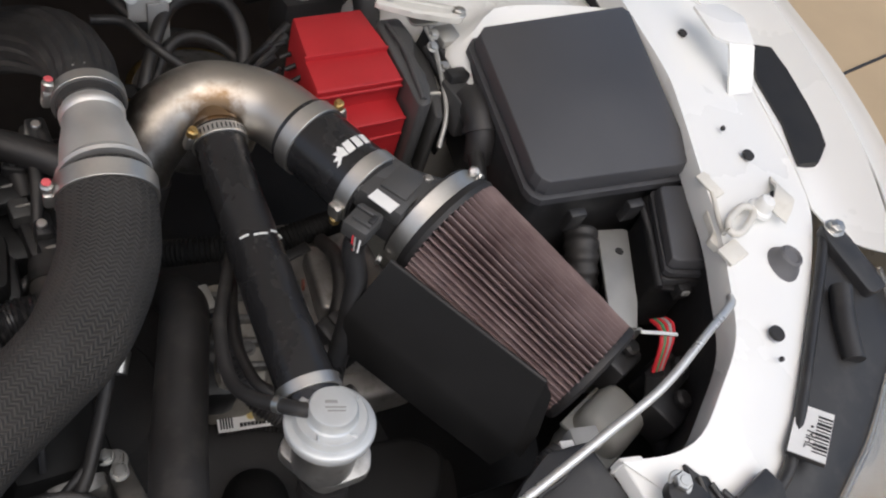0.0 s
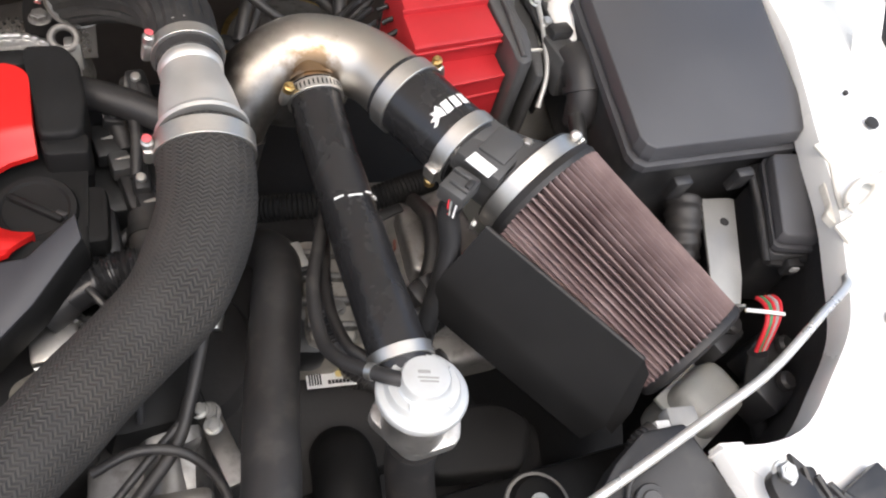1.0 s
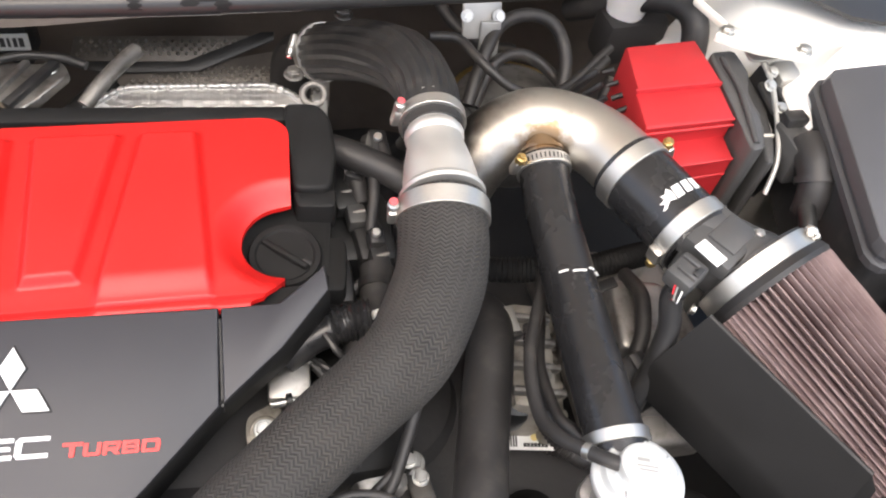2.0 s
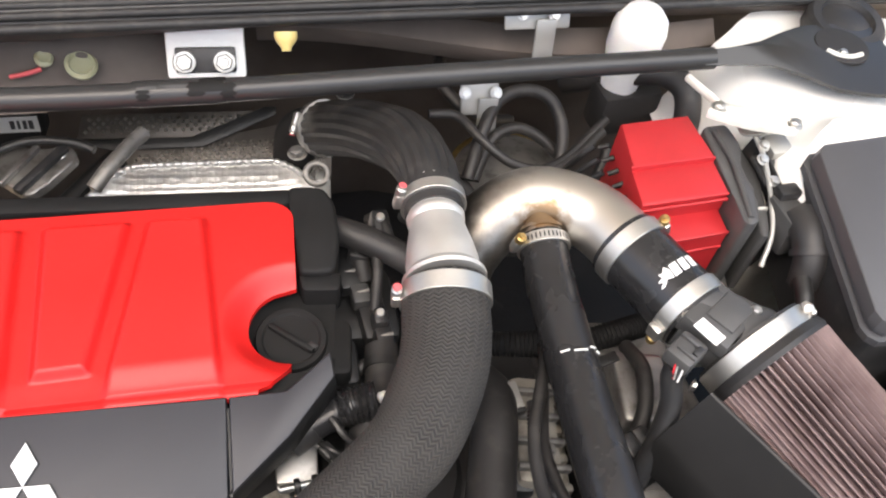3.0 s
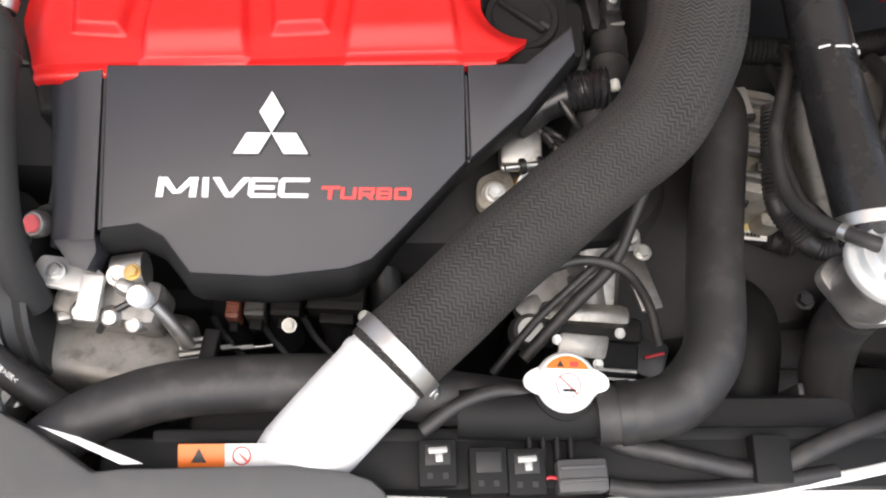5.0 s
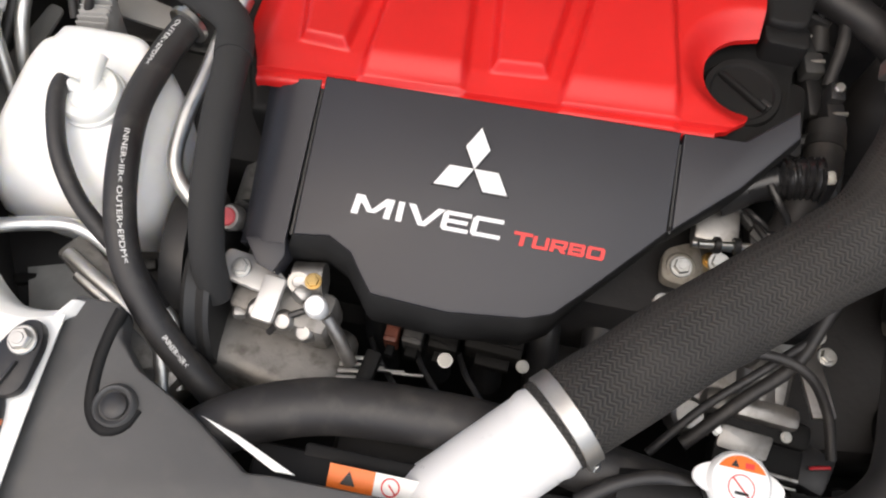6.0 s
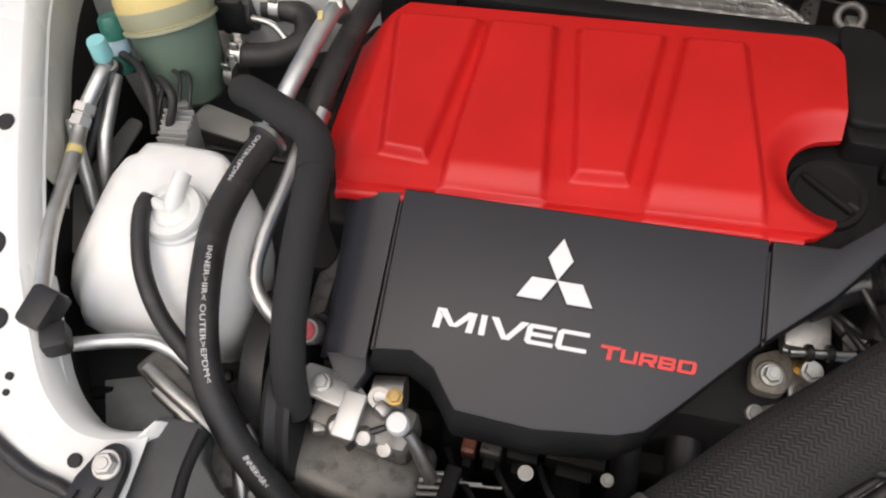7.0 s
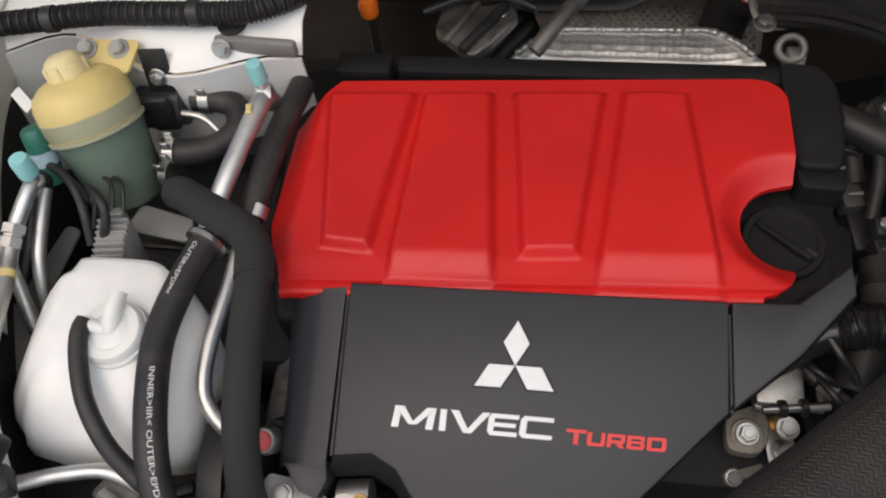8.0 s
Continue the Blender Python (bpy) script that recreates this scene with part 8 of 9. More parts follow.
# bits under the bypass hose
wh = thing("vacuum_line", "thin black vacuum line to the bypass valve", "hose", (0.44, 0.03, 0.80))
part("line", tube([(0.474, 0.195, 0.800), (0.4636, 0.1628, 0.825), (0.4534, 0.1369, 0.832), (0.4310, 0.0765, 0.838), (0.4240, 0.0188, 0.850), (0.4307, -0.0126, 0.866), (0.4489, -0.0376, 0.886), (0.4610, -0.0500, 0.8960), (0.474, -0.058, 0.9000)], 0.0064, 18), RUBBER, wh)
part("clip", tube([(0.4470, -0.0352, 0.8842), (0.4505, -0.0392, 0.8875)], 0.0074, 16), ZINC, wh)
solo("wiring_loom", tube([(0.452, 0.13, 0.80), (0.448, 0.08, 0.79), (0.452, 0.04, 0.775), (0.47, 0.015, 0.765), (0.50, 0.0, 0.755), (0.56, 0.02, 0.75)], 0.010, 16, 0.002, True, lambda s, w: 0.001 * math.sin(s * 1500)), RUBBER, "black corrugated wiring loom under the bypass hose", "cable")
solo("wiring_loom", tube([(0.420, 0.030, 0.735), (0.45, 0.028, 0.735), (0.50, 0.010, 0.735)], 0.011, 16, 0.002, True, lambda s, w: 0.0012 * math.sin(s * 1400)), RUBBER, "corrugated wiring loom with a taped tag", "cable", shift=(0.026, 0.043, -0.098), size=1.13)
tag_ = thing("loom_tag", "white bar-coded tag wrapped round a wiring loom", "tag", (0.445, 0.02, 0.735), shift=(0.024, 0.046, -0.098), size=1.13)
TG = pose(0.4430, 0.0180, 0.7490, 4, 0, -6)
part("tag", block((0.052, 0.018, 0.001), TG, 0), WHITE_LABEL, tag_)
for i in range(5):
    part("printed_bar", block((0.0016, 0.012, 0.0004), TG @ pose(-0.023 + 0.0026 * i, 0, 0.0008), 0), BLACK_INK, tag_)
for i in range(7):
    part("printed_bar", block((0.003, 0.004, 0.0004), TG @ pose(-0.004 + 0.0036 * i, -0.004, 0.0008), 0), BLACK_INK, tag_)
part("yellow_spot", disc(TG @ V((0.006, 0.004, 0.0005)), (0, 0, 1), 0.004, 0.0005, 0, 16), YELLOW_TANK, tag_)
mf = thing("meter_harness", "black taped wiring harness under the air flow meter", "cable", (0.57, 0.09, 0.80))
part("loom", tube([(0.562, 0.103, 0.903), (0.560, 0.100, 0.89), (0.564, 0.085, 0.86), (0.556, 0.065, 0.82), (0.548, 0.05, 0.77), (0.54, 0.03, 0.72)], 0.011, 16), BLACK_PLASTIC, mf)
for k, m_ in enumerate((WIRE_RED, GREY_PLUG, BLACK_PLASTIC, WHITE_INK)):
    part("wire", tube([(0.558 + 0.0018 * k, 0.104 - 0.002 * k, 0.915), (0.555 + 0.0018 * k, 0.099 - 0.002 * k, 0.910), (0.555 + 0.0012 * k, 0.094 - 0.0015 * k, 0.900)], 0.0009, 8), m_, mf)
part("stay", block((0.075, 0.012, 0.004), pose(0.515, 0.165, 0.80, 0, -8, 14), 0.001), DARK_STEEL, mf, "grey stay behind the bypass hose")
sol2 = thing("wire_joint", "red and green wires joined by a clear crimp", "wire", (0.855, -0.06, 0.82))
for k, m_ in enumerate((WIRE_RED, WIRE_GREEN, WIRE_RED, GREY_PLUG, WIRE_RED)):
    o = 0.0045 * k
    part("wire", tube([(0.852 + o, -0.034 - 0.1 * o, 0.868), (0.850 + o, -0.046, 0.875), (0.845 + 0.8 * o, -0.062, 0.872), (0.838 + 0.6 * o, -0.080, 0.845)], 0.0024, 10), m_, sol2)
part("crimp", tube([(0.822, -0.049, 0.880), (0.840, -0.055, 0.881), (0.862, -0.061, 0.879)], 0.0020, 12), CAP_WHITE, sol2)
part("loom", tube([(0.843, -0.080, 0.84), (0.846, -0.11, 0.80), (0.86, -0.15, 0.76)], 0.010, 14), BLACK_PLASTIC, sol2)
horn = thing("washer_pump", "grey plastic pump and plugs below the filter", "pump", (0.78, -0.11, 0.75))
part("body", block((0.078, 0.060, 0.09), pose(0.795, -0.098, 0.765, 4, 8, 24), 0.018, 3), FILLER_WHITE, horn, "pale translucent moulded body")
part("collar", block((0.084, 0.066, 0.006), pose(0.795, -0.098, 0.780, 4, 8, 24), 0.002), FILLER_WHITE, horn)
part("plug", block((0.030, 0.022, 0.02), pose(0.720, -0.128, 0.848, 0, 0, -8), 0.003), GREY_PLUG, horn)
part("plug", block((0.018, 0.014, 0.012), pose(0.700, -0.132, 0.850, 0, 0, -8), 0.002), WHITE_LABEL, horn)
part("loom", tube([(0.690, -0.130, 0.85), (0.672, -0.138, 0.846), (0.662, -0.155, 0.83), (0.655, -0.175, 0.80)], 0.009, 14, 0.002, True, lambda s, w: 0.001 * math.sin(s * 1500)), RUBBER, horn)
for p in ((0.855, -0.11, 0.80), (0.885, -0.07, 0.79), (0.83, -0.04, 0.80)):
    bb = thing("relay", "black relay block below the fender rail", "relay", (p[0], p[1], p[2] - 0.03), "relays below the rail")
    part("shell", block((0.045, 0.04, 0.05), pose(*p, 5, 0, 25), 0.006), BLACK_PLASTIC, bb)
    part("knob", disc((p[0] + 0.01, p[1], p[2] + 0.024), (0.2, -0.2, 1), 0.010, 0.012, 0.003, 18), RUBBER, bb)

# steering pump, pulley and ignition bits at the front of the cover
pump = thing("steering_pump", "cast aluminium steering pump with a pulley", "pump", (-0.16, -0.07, 0.72), shift=(0.001, 0.002, -0.012))
part("body", block((0.090, 0.040, 0.05), pose(-0.152, -0.066, 0.792, 0, 0, -8), 0.008), DIRTY_CAST, pump)
part("bracket", prism(rounded([(-0.030, -0.012), (0.028, -0.014), (0.034, 0.004), (0.012, 0.016), (-0.026, 0.014)], 0.005), pose(-0.183, -0.052, 0.826, -6, 0, -10), 0.005, 0.001), BEAD_ALU, pump, "pale cast bracket plate")
part("bracket", block((0.020, 0.040, 0.008), pose(-0.160, -0.072, 0.830, 8, 0, -6), 0.003), BEAD_ALU, pump)
for k, (x, y, z, a, b_, c) in enumerate(((-0.172, -0.076, 0.822, 0.012, 0.016, 0.012), (-0.158, -0.070, 0.824, 0.010, 0.020, 0.014), (-0.146, -0.080, 0.820, 0.016, 0.010, 0.012), (-0.136, -0.060, 0.826, 0.014, 0.014, 0.018), (-0.126, -0.084, 0.812, 0.018, 0.010, 0.010), (-0.188, -0.080, 0.812, 0.016, 0.012, 0.010), (-0.164, -0.054, 0.828, 0.010, 0.012, 0.016))):
    if k % 2:
        part("lug", block((a, b_, c), pose(x, y, z - 0.004, 16, 9, -8 + 23 * k), 0.004), CAST, pump)
    else:
        part("lug", lathe((x, y, z - 0.012), (0.2 - 0.1 * k, -0.5, 1), [(0, 0.010), (0.012, 0.0085), (0.0145, 0.006), (0.015, 0.0)], 16), CAST, pump)
part("barrel", tube([(-0.146, -0.046, 0.818), (-0.120, -0.043, 0.820)], 0.015, 22), CAST, pump)
part("washer", lathe((-0.140, -0.052, 0.828), (0.1, -0.4, 1), [(0, 0.009), (0.004, 0.009), (0.004, 0.005), (0.001, 0.004), (0.001, 0)], 20), GREY_CAST, pump)
bolt((-0.1900, -0.050, 0.832), (0, -0.1, 1), 0.0065, pump, "bolt", ZINC)
bolt((-0.1260, -0.052, 0.836), (0, -0.1, 1), 0.0055, pump, "bolt", GOLD_ZINC)
part("banjo", lathe((-0.1185, -0.070, 0.818), (0, -0.15, 1), [(0, 0.008), (0.010, 0.0095), (0.020, 0.0095), (0.023, 0.008), (0.0235, 0)], 22), WHITE_PIPE, pump, "pale round banjo bolt")
part("pipe", tube([(-0.112, -0.073, 0.815), (-0.100, -0.085, 0.80), (-0.088, -0.10, 0.78)], 0.0062, 14), GREY_CAST, pump)
part("lead", tube([(-0.130, -0.074, 0.822), (-0.145, -0.082, 0.818), (-0.16, -0.092, 0.80)], 0.003, 8), BLACK_PLASTIC, pump)
part("alternator", block((0.125, 0.080, 0.10), pose(-0.160, -0.098, 0.722, -8, 6, -10), 0.014, 3), DIRTY_CAST, pump, "smooth grey casting below the pump")
part("boss", tube([(-0.158, -0.122, 0.758), (-0.138, -0.126, 0.758)], 0.010, 18), CAST, pump)
for k in range(3):
    part("cooling_rib", block((0.005, 0.006, 0.08), pose(-0.170 + 0.022 * k, -0.128, 0.720, -8, 0, -10), 0.001), GREY_CAST, pump)
for k in range(4):
    part("contact_pin", tube([(-0.100, -0.092 - 0.006 * k, 0.766), (-0.080, -0.089 - 0.006 * k, 0.766)], 0.0022, 8), BRACKET, pump)
part("contact_block", block((0.014, 0.034, 0.014), pose(-0.074, -0.098, 0.764, 0, 0, -8), 0.002), RAD_BLACK, pump)
part("pulley", lathe((-0.222, -0.055, 0.775), (1, 0.1, 0), [(-0.012, 0.02), (-0.012, 0.068), (-0.008, 0.070), (0.0, 0.066), (0.008, 0.070), (0.012, 0.068), (0.012, 0.02)], 44), SATIN_BLACK, pump, "black grooved pulley")
part("belt", lathe((-0.250, -0.030, 0.775), (1, 0.1, 0), [(-0.010, 0.070), (-0.010, 0.0725), (0.010, 0.0725), (0.010, 0.070)], 44), RUBBER, pump, "rubber drive belt")
cap_p = thing("pressure_cap", "pink-topped metal cap under the cover's edge", "cap", (-0.185, 0.0, 0.82))
part("cap", lathe((-0.206, -0.006, 0.822), (-0.35, -0.4, 1), [(0, 0.011), (0.008, 0.012), (0.012, 0.010), (0.013, 0)], 28), GREY_CAST, cap_p)
part("mark", lathe((-0.2100, -0.0105, 0.8335), (-0.35, -0.4, 1), [(0, 0.008), (0.002, 0.007), (0.0022, 0)], 22), PINK, cap_p)
part("collar", tube([(-0.200, 0.004, 0.812), (-0.203, -0.002, 0.820)], 0.014, 18), DARK_STEEL, cap_p)
inj = thing("injector_row", "row of coloured connectors under the cover's lower edge", "connector", (-0.02, -0.08, 0.74), shift=(-0.002, 0.038, -0.075), size=1.1)
for x, y, s, mat in ((-0.060, -0.081, (0.012, 0.020, 0.026), BROWN_PLUG), (-0.041, -0.079, (0.018, 0.020, 0.026), DARK_GREY), (-0.014, -0.078, (0.026, 0.022, 0.026), RAD_BLACK), (0.030, -0.070, (0.05, 0.028, 0.03), RAD_BLACK)):
    con = part("connector", block(s, pose(x, y, 0.768, 0, 0, -3), 0.002), mat, inj)
    for k in range(2):
        part("ridge", block((s[0] * 0.9, 0.002, 0.003), pose(x, y - 0.005 + 0.008 * k, 0.768 + s[2] / 2, 0, 0, -3), 0.0006, 1), mat, con)
    part("neck", block((s[0] * 0.6, 0.010, 0.012), pose(x, y - s[1] / 2 - 0.004, 0.764, 0, 0, -3), 0.001), RAD_BLACK, con)
bolt((-0.0095, -0.098, 0.782), (0, -0.3, 0.9), 0.0042, inj, "bolt", BRACKET)
part("washer", disc((-0.0095, -0.098, 0.781), (0, -0.3, 0.9), 0.0066, 0.0016, 0.0004, 20), ZINC, inj)
for x in (-0.09, -0.072, -0.055):
    part("pin", tube([(x, -0.112, 0.756), (x + 0.028, -0.109, 0.756)], 0.0018, 10), ZINC, inj)
for k in range(3):
    part("lead", tube([(-0.08 + 0.04 * k, -0.085, 0.765), (-0.07 + 0.04 * k, -0.10, 0.75), (-0.05 + 0.04 * k, -0.12, 0.74)], 0.003, 8), BLACK_PLASTIC, inj)
bolt((0.0560, -0.0930, 0.790), (0.1, -0.2, 1), 0.0042, inj, "bolt", BRACKET)

# added near-black casings that stand in for shade under the coolant tank and at the back
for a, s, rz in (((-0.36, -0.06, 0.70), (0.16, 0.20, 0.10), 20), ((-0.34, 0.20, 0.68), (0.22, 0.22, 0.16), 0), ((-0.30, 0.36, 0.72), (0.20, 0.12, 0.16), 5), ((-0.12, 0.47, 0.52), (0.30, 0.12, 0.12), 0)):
    dk = thing("dark_casing", "plain near-black casing, for shade deep in the engine bay", "casing", (a[0], a[1], a[2] - s[2] / 2), "casings in the depth")
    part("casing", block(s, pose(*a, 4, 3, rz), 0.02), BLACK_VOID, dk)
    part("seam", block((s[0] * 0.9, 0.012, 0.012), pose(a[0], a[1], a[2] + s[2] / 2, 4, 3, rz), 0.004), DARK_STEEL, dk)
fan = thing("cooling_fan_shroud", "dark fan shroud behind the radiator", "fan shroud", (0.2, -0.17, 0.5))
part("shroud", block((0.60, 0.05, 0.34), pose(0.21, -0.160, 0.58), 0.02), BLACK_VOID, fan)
for i in range(7):
    part("rib", block((0.006, 0.012, 0.33), pose(-0.05 + 0.085 * i, -0.132, 0.58), 0.002), BLACK_PLASTIC, fan)
cast2 = thing("tank_bracket", "grey cast bracket under the coolant tank", "bracket", (-0.27, -0.09, 0.72))
part("arm", block((0.14, 0.03, 0.02), pose(-0.300, -0.085, 0.775, 0, 12, -35), 0.006), DIRTY_CAST, cast2)
part("plate", block((0.05, 0.05, 0.01), pose(-0.260, -0.120, 0.79, 8, 0, 20), 0.004), DIRTY_CAST, cast2)
orange = thing("orange_clip", "orange plastic clip on a black post behind the cover", "clip", (-0.196, 0.455, 0.58))
part("post", tube([(-0.196, 0.455, 0.57), (-0.196, 0.456, 0.72), (-0.196, 0.458, 0.838)], 0.005, 12), BLACK_PLASTIC, orange)
part("head", lathe((-0.196, 0.458, 0.832), (0, 0, 1), [(0, 0.006), (0.004, 0.010), (0.018, 0.011), (0.024, 0.008), (0.026, 0)], 18), ORANGE, orange, "orange head")

# black cables behind the intake
for pts, r in (([(0.372, 0.446, 0.905), (0.405, 0.444, 0.903), (0.427, 0.410, 0.900), (0.457, 0.388, 0.885), (0.49, 0.383, 0.875), (0.512, 0.392, 0.870), (0.54, 0.41, 0.87), (0.592, 0.452, 0.885)], 0.0055),
               ([(0.415, 0.395, 0.85), (0.436, 0.440, 0.882), (0.458, 0.472, 0.90), (0.490, 0.484, 0.906), (0.522, 0.476, 0.90), (0.535, 0.445, 0.88), (0.53, 0.41, 0.85)], 0.008),
               ([(0.425, 0.40, 0.84), (0.450, 0.440, 0.865), (0.480, 0.455, 0.87), (0.51, 0.45, 0.86), (0.54, 0.43, 0.84)], 0.007),
               ([(0.510, 0.385, 0.866), (0.545, 0.400, 0.868), (0.590, 0.435, 0.880)], 0.006),
               ([(0.42, 0.62, 0.88), (0.40, 0.57, 0.86), (0.44, 0.52, 0.84), (0.50, 0.55, 0.80)], 0.008),
               ([(0.60, 0.42, 0.86), (0.585, 0.395, 0.84), (0.57, 0.38, 0.80)], 0.007)):
    solo("cable", tube(pts, r, 14), RUBBER, "black rubber cable looping behind the intake pipe", "cable", "cables behind the intake", shift=(0.024, 0.06, -0.06), size=1.09)
dome = thing("servo_drum", "dull round metal drum behind the intake pipe", "servo", (0.51, 0.50, 0.65))
part("drum", lathe((0.510, 0.505, 0.66), (0, 0, 1), [(0, 0.085), (0.06, 0.085), (0.075, 0.078), (0.08, 0.06), (0.085, 0.03), (0.085, 0)], 40), DIRTY_CAST, dome)
part("rim", lathe((0.510, 0.505, 0.722), (0, 0, 1), [(0, 0.088), (0.008, 0.088)], 40), GOLD_ZINC, dome, "brassy rim")
for i in range(6):
    c = thing("terminal", "small terminal with a brass end beside the red module", "terminal", (0.578, 0.30 + 0.022 * i, 0.84), "terminals on the red module")
    part("terminal", tube([(0.585, 0.31 + 0.020 * i, 0.885), (0.574, 0.308 + 0.021 * i, 0.878)], 0.003, 10), DARK_STEEL, c)
    part("lead", tube([(0.568, 0.308 + 0.021 * i, 0.880), (0.553, 0.315 + 0.02 * i, 0.86), (0.545, 0.33 + 0.02 * i, 0.82)], 0.0035, 8), BLACK_PLASTIC, c)

# the open hood over the back of the bay, and the windscreen's foot behind
hood = thing("hood", "open white hood leaning over the back of the bay", "car hood", (0.3, 0.66, 1.0), kind="structure")
rows = [[(x, 0.84 - 0.62 * t + 0.02 * ((x - 0.25) / 0.8) ** 2, 1.05 + 0.88 * t) for x in [-0.62 + 1.75 * k / 12 for k in range(13)]] for t in (0, 0.25, 0.5, 0.75, 1.0)]
part("underside", sheet(rows, 0.004), DULL_WHITE, hood, "dull white painted underside", 60)
part("skin", sheet([[(x, y + 0.02, z + 0.012) for x, y, z in r] for r in rows], 0.004), WHITE_PAINT, hood, "", 60)

# castings, stays and leads that show in the gaps
fill = thing("gearbox_cover", "dull dark gearbox cover with bolts beside the radiator hose", "gearbox", (0.44, 0.06, 0.62))
part("cover", block((0.050, 0.11, 0.06), pose(0.440, 0.122, 0.695, 4, 6, -8), 0.014), DARK_STEEL, fill)
part("boss", lathe((0.452, 0.120, 0.69), (0.1, 0, 1), [(0, 0.030), (0.03, 0.028), (0.036, 0.020), (0.036, 0)], 24), DIRTY_CAST, fill)
for p in ((0.425, 0.145, 0.738), (0.418, 0.088, 0.736), (0.462, 0.095, 0.735), (0.470, 0.100, 0.744)):
    bolt(p, (0, 0, 1), 0.007, fill, "bolt", DIRTY_CAST)
shift = thing("shift_cable", "thin black cable under the bypass hose with a bright fitting", "cable", (0.45, 0.10, 0.78))
part("cable", tube([(0.468, 0.19, 0.775), (0.460, 0.140, 0.810), (0.4453, 0.0757, 0.818), (0.4483, 0.0216, 0.828), (0.4576, 0.0041, 0.832), (0.474, -0.012, 0.828)], 0.0055, 14), RUBBER, shift)
part("end", block((0.014, 0.034, 0.012), pose(0.440, 0.155, 0.765, 0, 0, 8), 0.003), BRACKET, shift)
part("clip", block((0.012, 0.006, 0.012), pose(0.443, 0.136, 0.768, 0, 0, 8), 0.002), BLACK_PLASTIC, shift)
side = thing("side_casting", "dull side casting beside the cover with threaded studs", "engine", (0.26, 0.1, 0.68))
part("casting", block((0.09, 0.20, 0.06), pose(0.268, 0.105, 0.725, 0, 10, 8), 0.014), RAD_BLACK, side)
part("casting", block((0.10, 0.10, 0.05), pose(0.275, 0.280, 0.755, 0, 6, 4), 0.014), DARK_STEEL, side)
for p in ((0.245, 0.175, 0.772), (0.292, 0.150, 0.765), (0.300, 0.270, 0.785)):
    bolt(p, (0, 0, 1), 0.007, side)
for pts, r_ in (([(0.288, 0.345, 0.82), (0.300, 0.320, 0.835), (0.302, 0.285, 0.83), (0.296, 0.245, 0.81)], 0.006), ([(0.300, 0.365, 0.82), (0.315, 0.335, 0.84), (0.318, 0.300, 0.825)], 0.007), ([(0.275, 0.36, 0.80), (0.283, 0.33, 0.815), (0.290, 0.29, 0.80)], 0.010), ([(0.262, 0.17, 0.79), (0.285, 0.19, 0.80), (0.305, 0.175, 0.79), (0.32, 0.14, 0.77)], 0.006)):
    solo("small_hose", tube(pts, r_, 14), RUBBER, "small black hose between the cover and the reducer", "hose", "hoses beside the cover")
for p, s_, rz in (((0.310, 0.345, 0.83), (0.020, 0.030, 0.03), 8), ((0.284, 0.318, 0.815), (0.022, 0.018, 0.02), -12), ((0.300, 0.232, 0.815), (0.016, 0.020, 0.02), 4)):
    cc = thing("solenoid", "small black solenoid with a bright pin", "valve", (p[0], p[1], p[2] - 0.02), "solenoids beside the cover")
    part("body", block(s_, pose(*p, 4, 6, rz), 0.004), BLACK_PLASTIC, cc)
    part("pin", disc((p[0], p[1], p[2] + s_[2] / 2), (0, -0.2, 1), 0.005, 0.006, 0.001, 14), ZINC, cc)
floor_c = thing("subframe", "dark painted subframe rail under the valve", "car body", (0.55, -0.1, 0.45))
part("rail", block((0.50, 0.07, 0.06), pose(0.62, -0.115, 0.60, 0, 4, 2), 0.014), DARK_STEEL, floor_c)

rb = thing("radiator_support_bracket", "ribbed bright steel bracket beside the corner cover", "bracket", (-0.215, -0.145, 0.74), shift=(-0.035, 0.02, -0.02))
part("plate", block((0.075, 0.050, 0.05), pose(-0.216, -0.143, 0.785, 6, 0, -32), 0.006), GREY_CAST, rb)
for k in range(4):
    part("rib", block((0.005, 0.050, 0.010), pose(-0.240 + 0.015 * k, -0.128 - 0.0095 * k, 0.808, 6, 0, -32), 0.002), GREY_CAST, rb)

nut_base = thing("stud_plate", "grey casting with two studs between the hoses", "engine", (0.3189, 0.0198, 0.70))
part("casting", block((0.055, 0.060, 0.05), pose(0.2863, 0.0196, 0.715, 4, 6, 14), 0.012), GREY_CAST, nut_base)
bolt((0.3189, 0.0198, 0.742), (0, 0, 1), 0.0065, nut_base, "stud")
bolt((0.3285, 0.0016, 0.742), (0, 0, 1), 0.0065, nut_base, "stud")
for k in range(4):
    w = thing("branch_wire", "thin black branch wire among the castings", "wire", (0.25, 0.09 - 0.02 * k, 0.76), "branch wires")
    part("wire", tube([(0.225 + 0.012 * k, 0.115 - 0.012 * k, 0.790), (0.240 + 0.010 * k, 0.098 - 0.016 * k, 0.800 - 0.004 * k), (0.258 + 0.004 * k, 0.088 - 0.020 * k, 0.790), (0.268, 0.070 - 0.020 * k, 0.765)], 0.0028 + 0.0006 * (k % 2), 8), BLACK_PLASTIC, w)
    part("plug", block((0.012, 0.016, 0.012), pose(0.226 + 0.012 * k, 0.113 - 0.012 * k, 0.788, 0, 0, 30 + 10 * k), 0.002), DARK_GREY if k % 2 else GREY_PLUG, w)

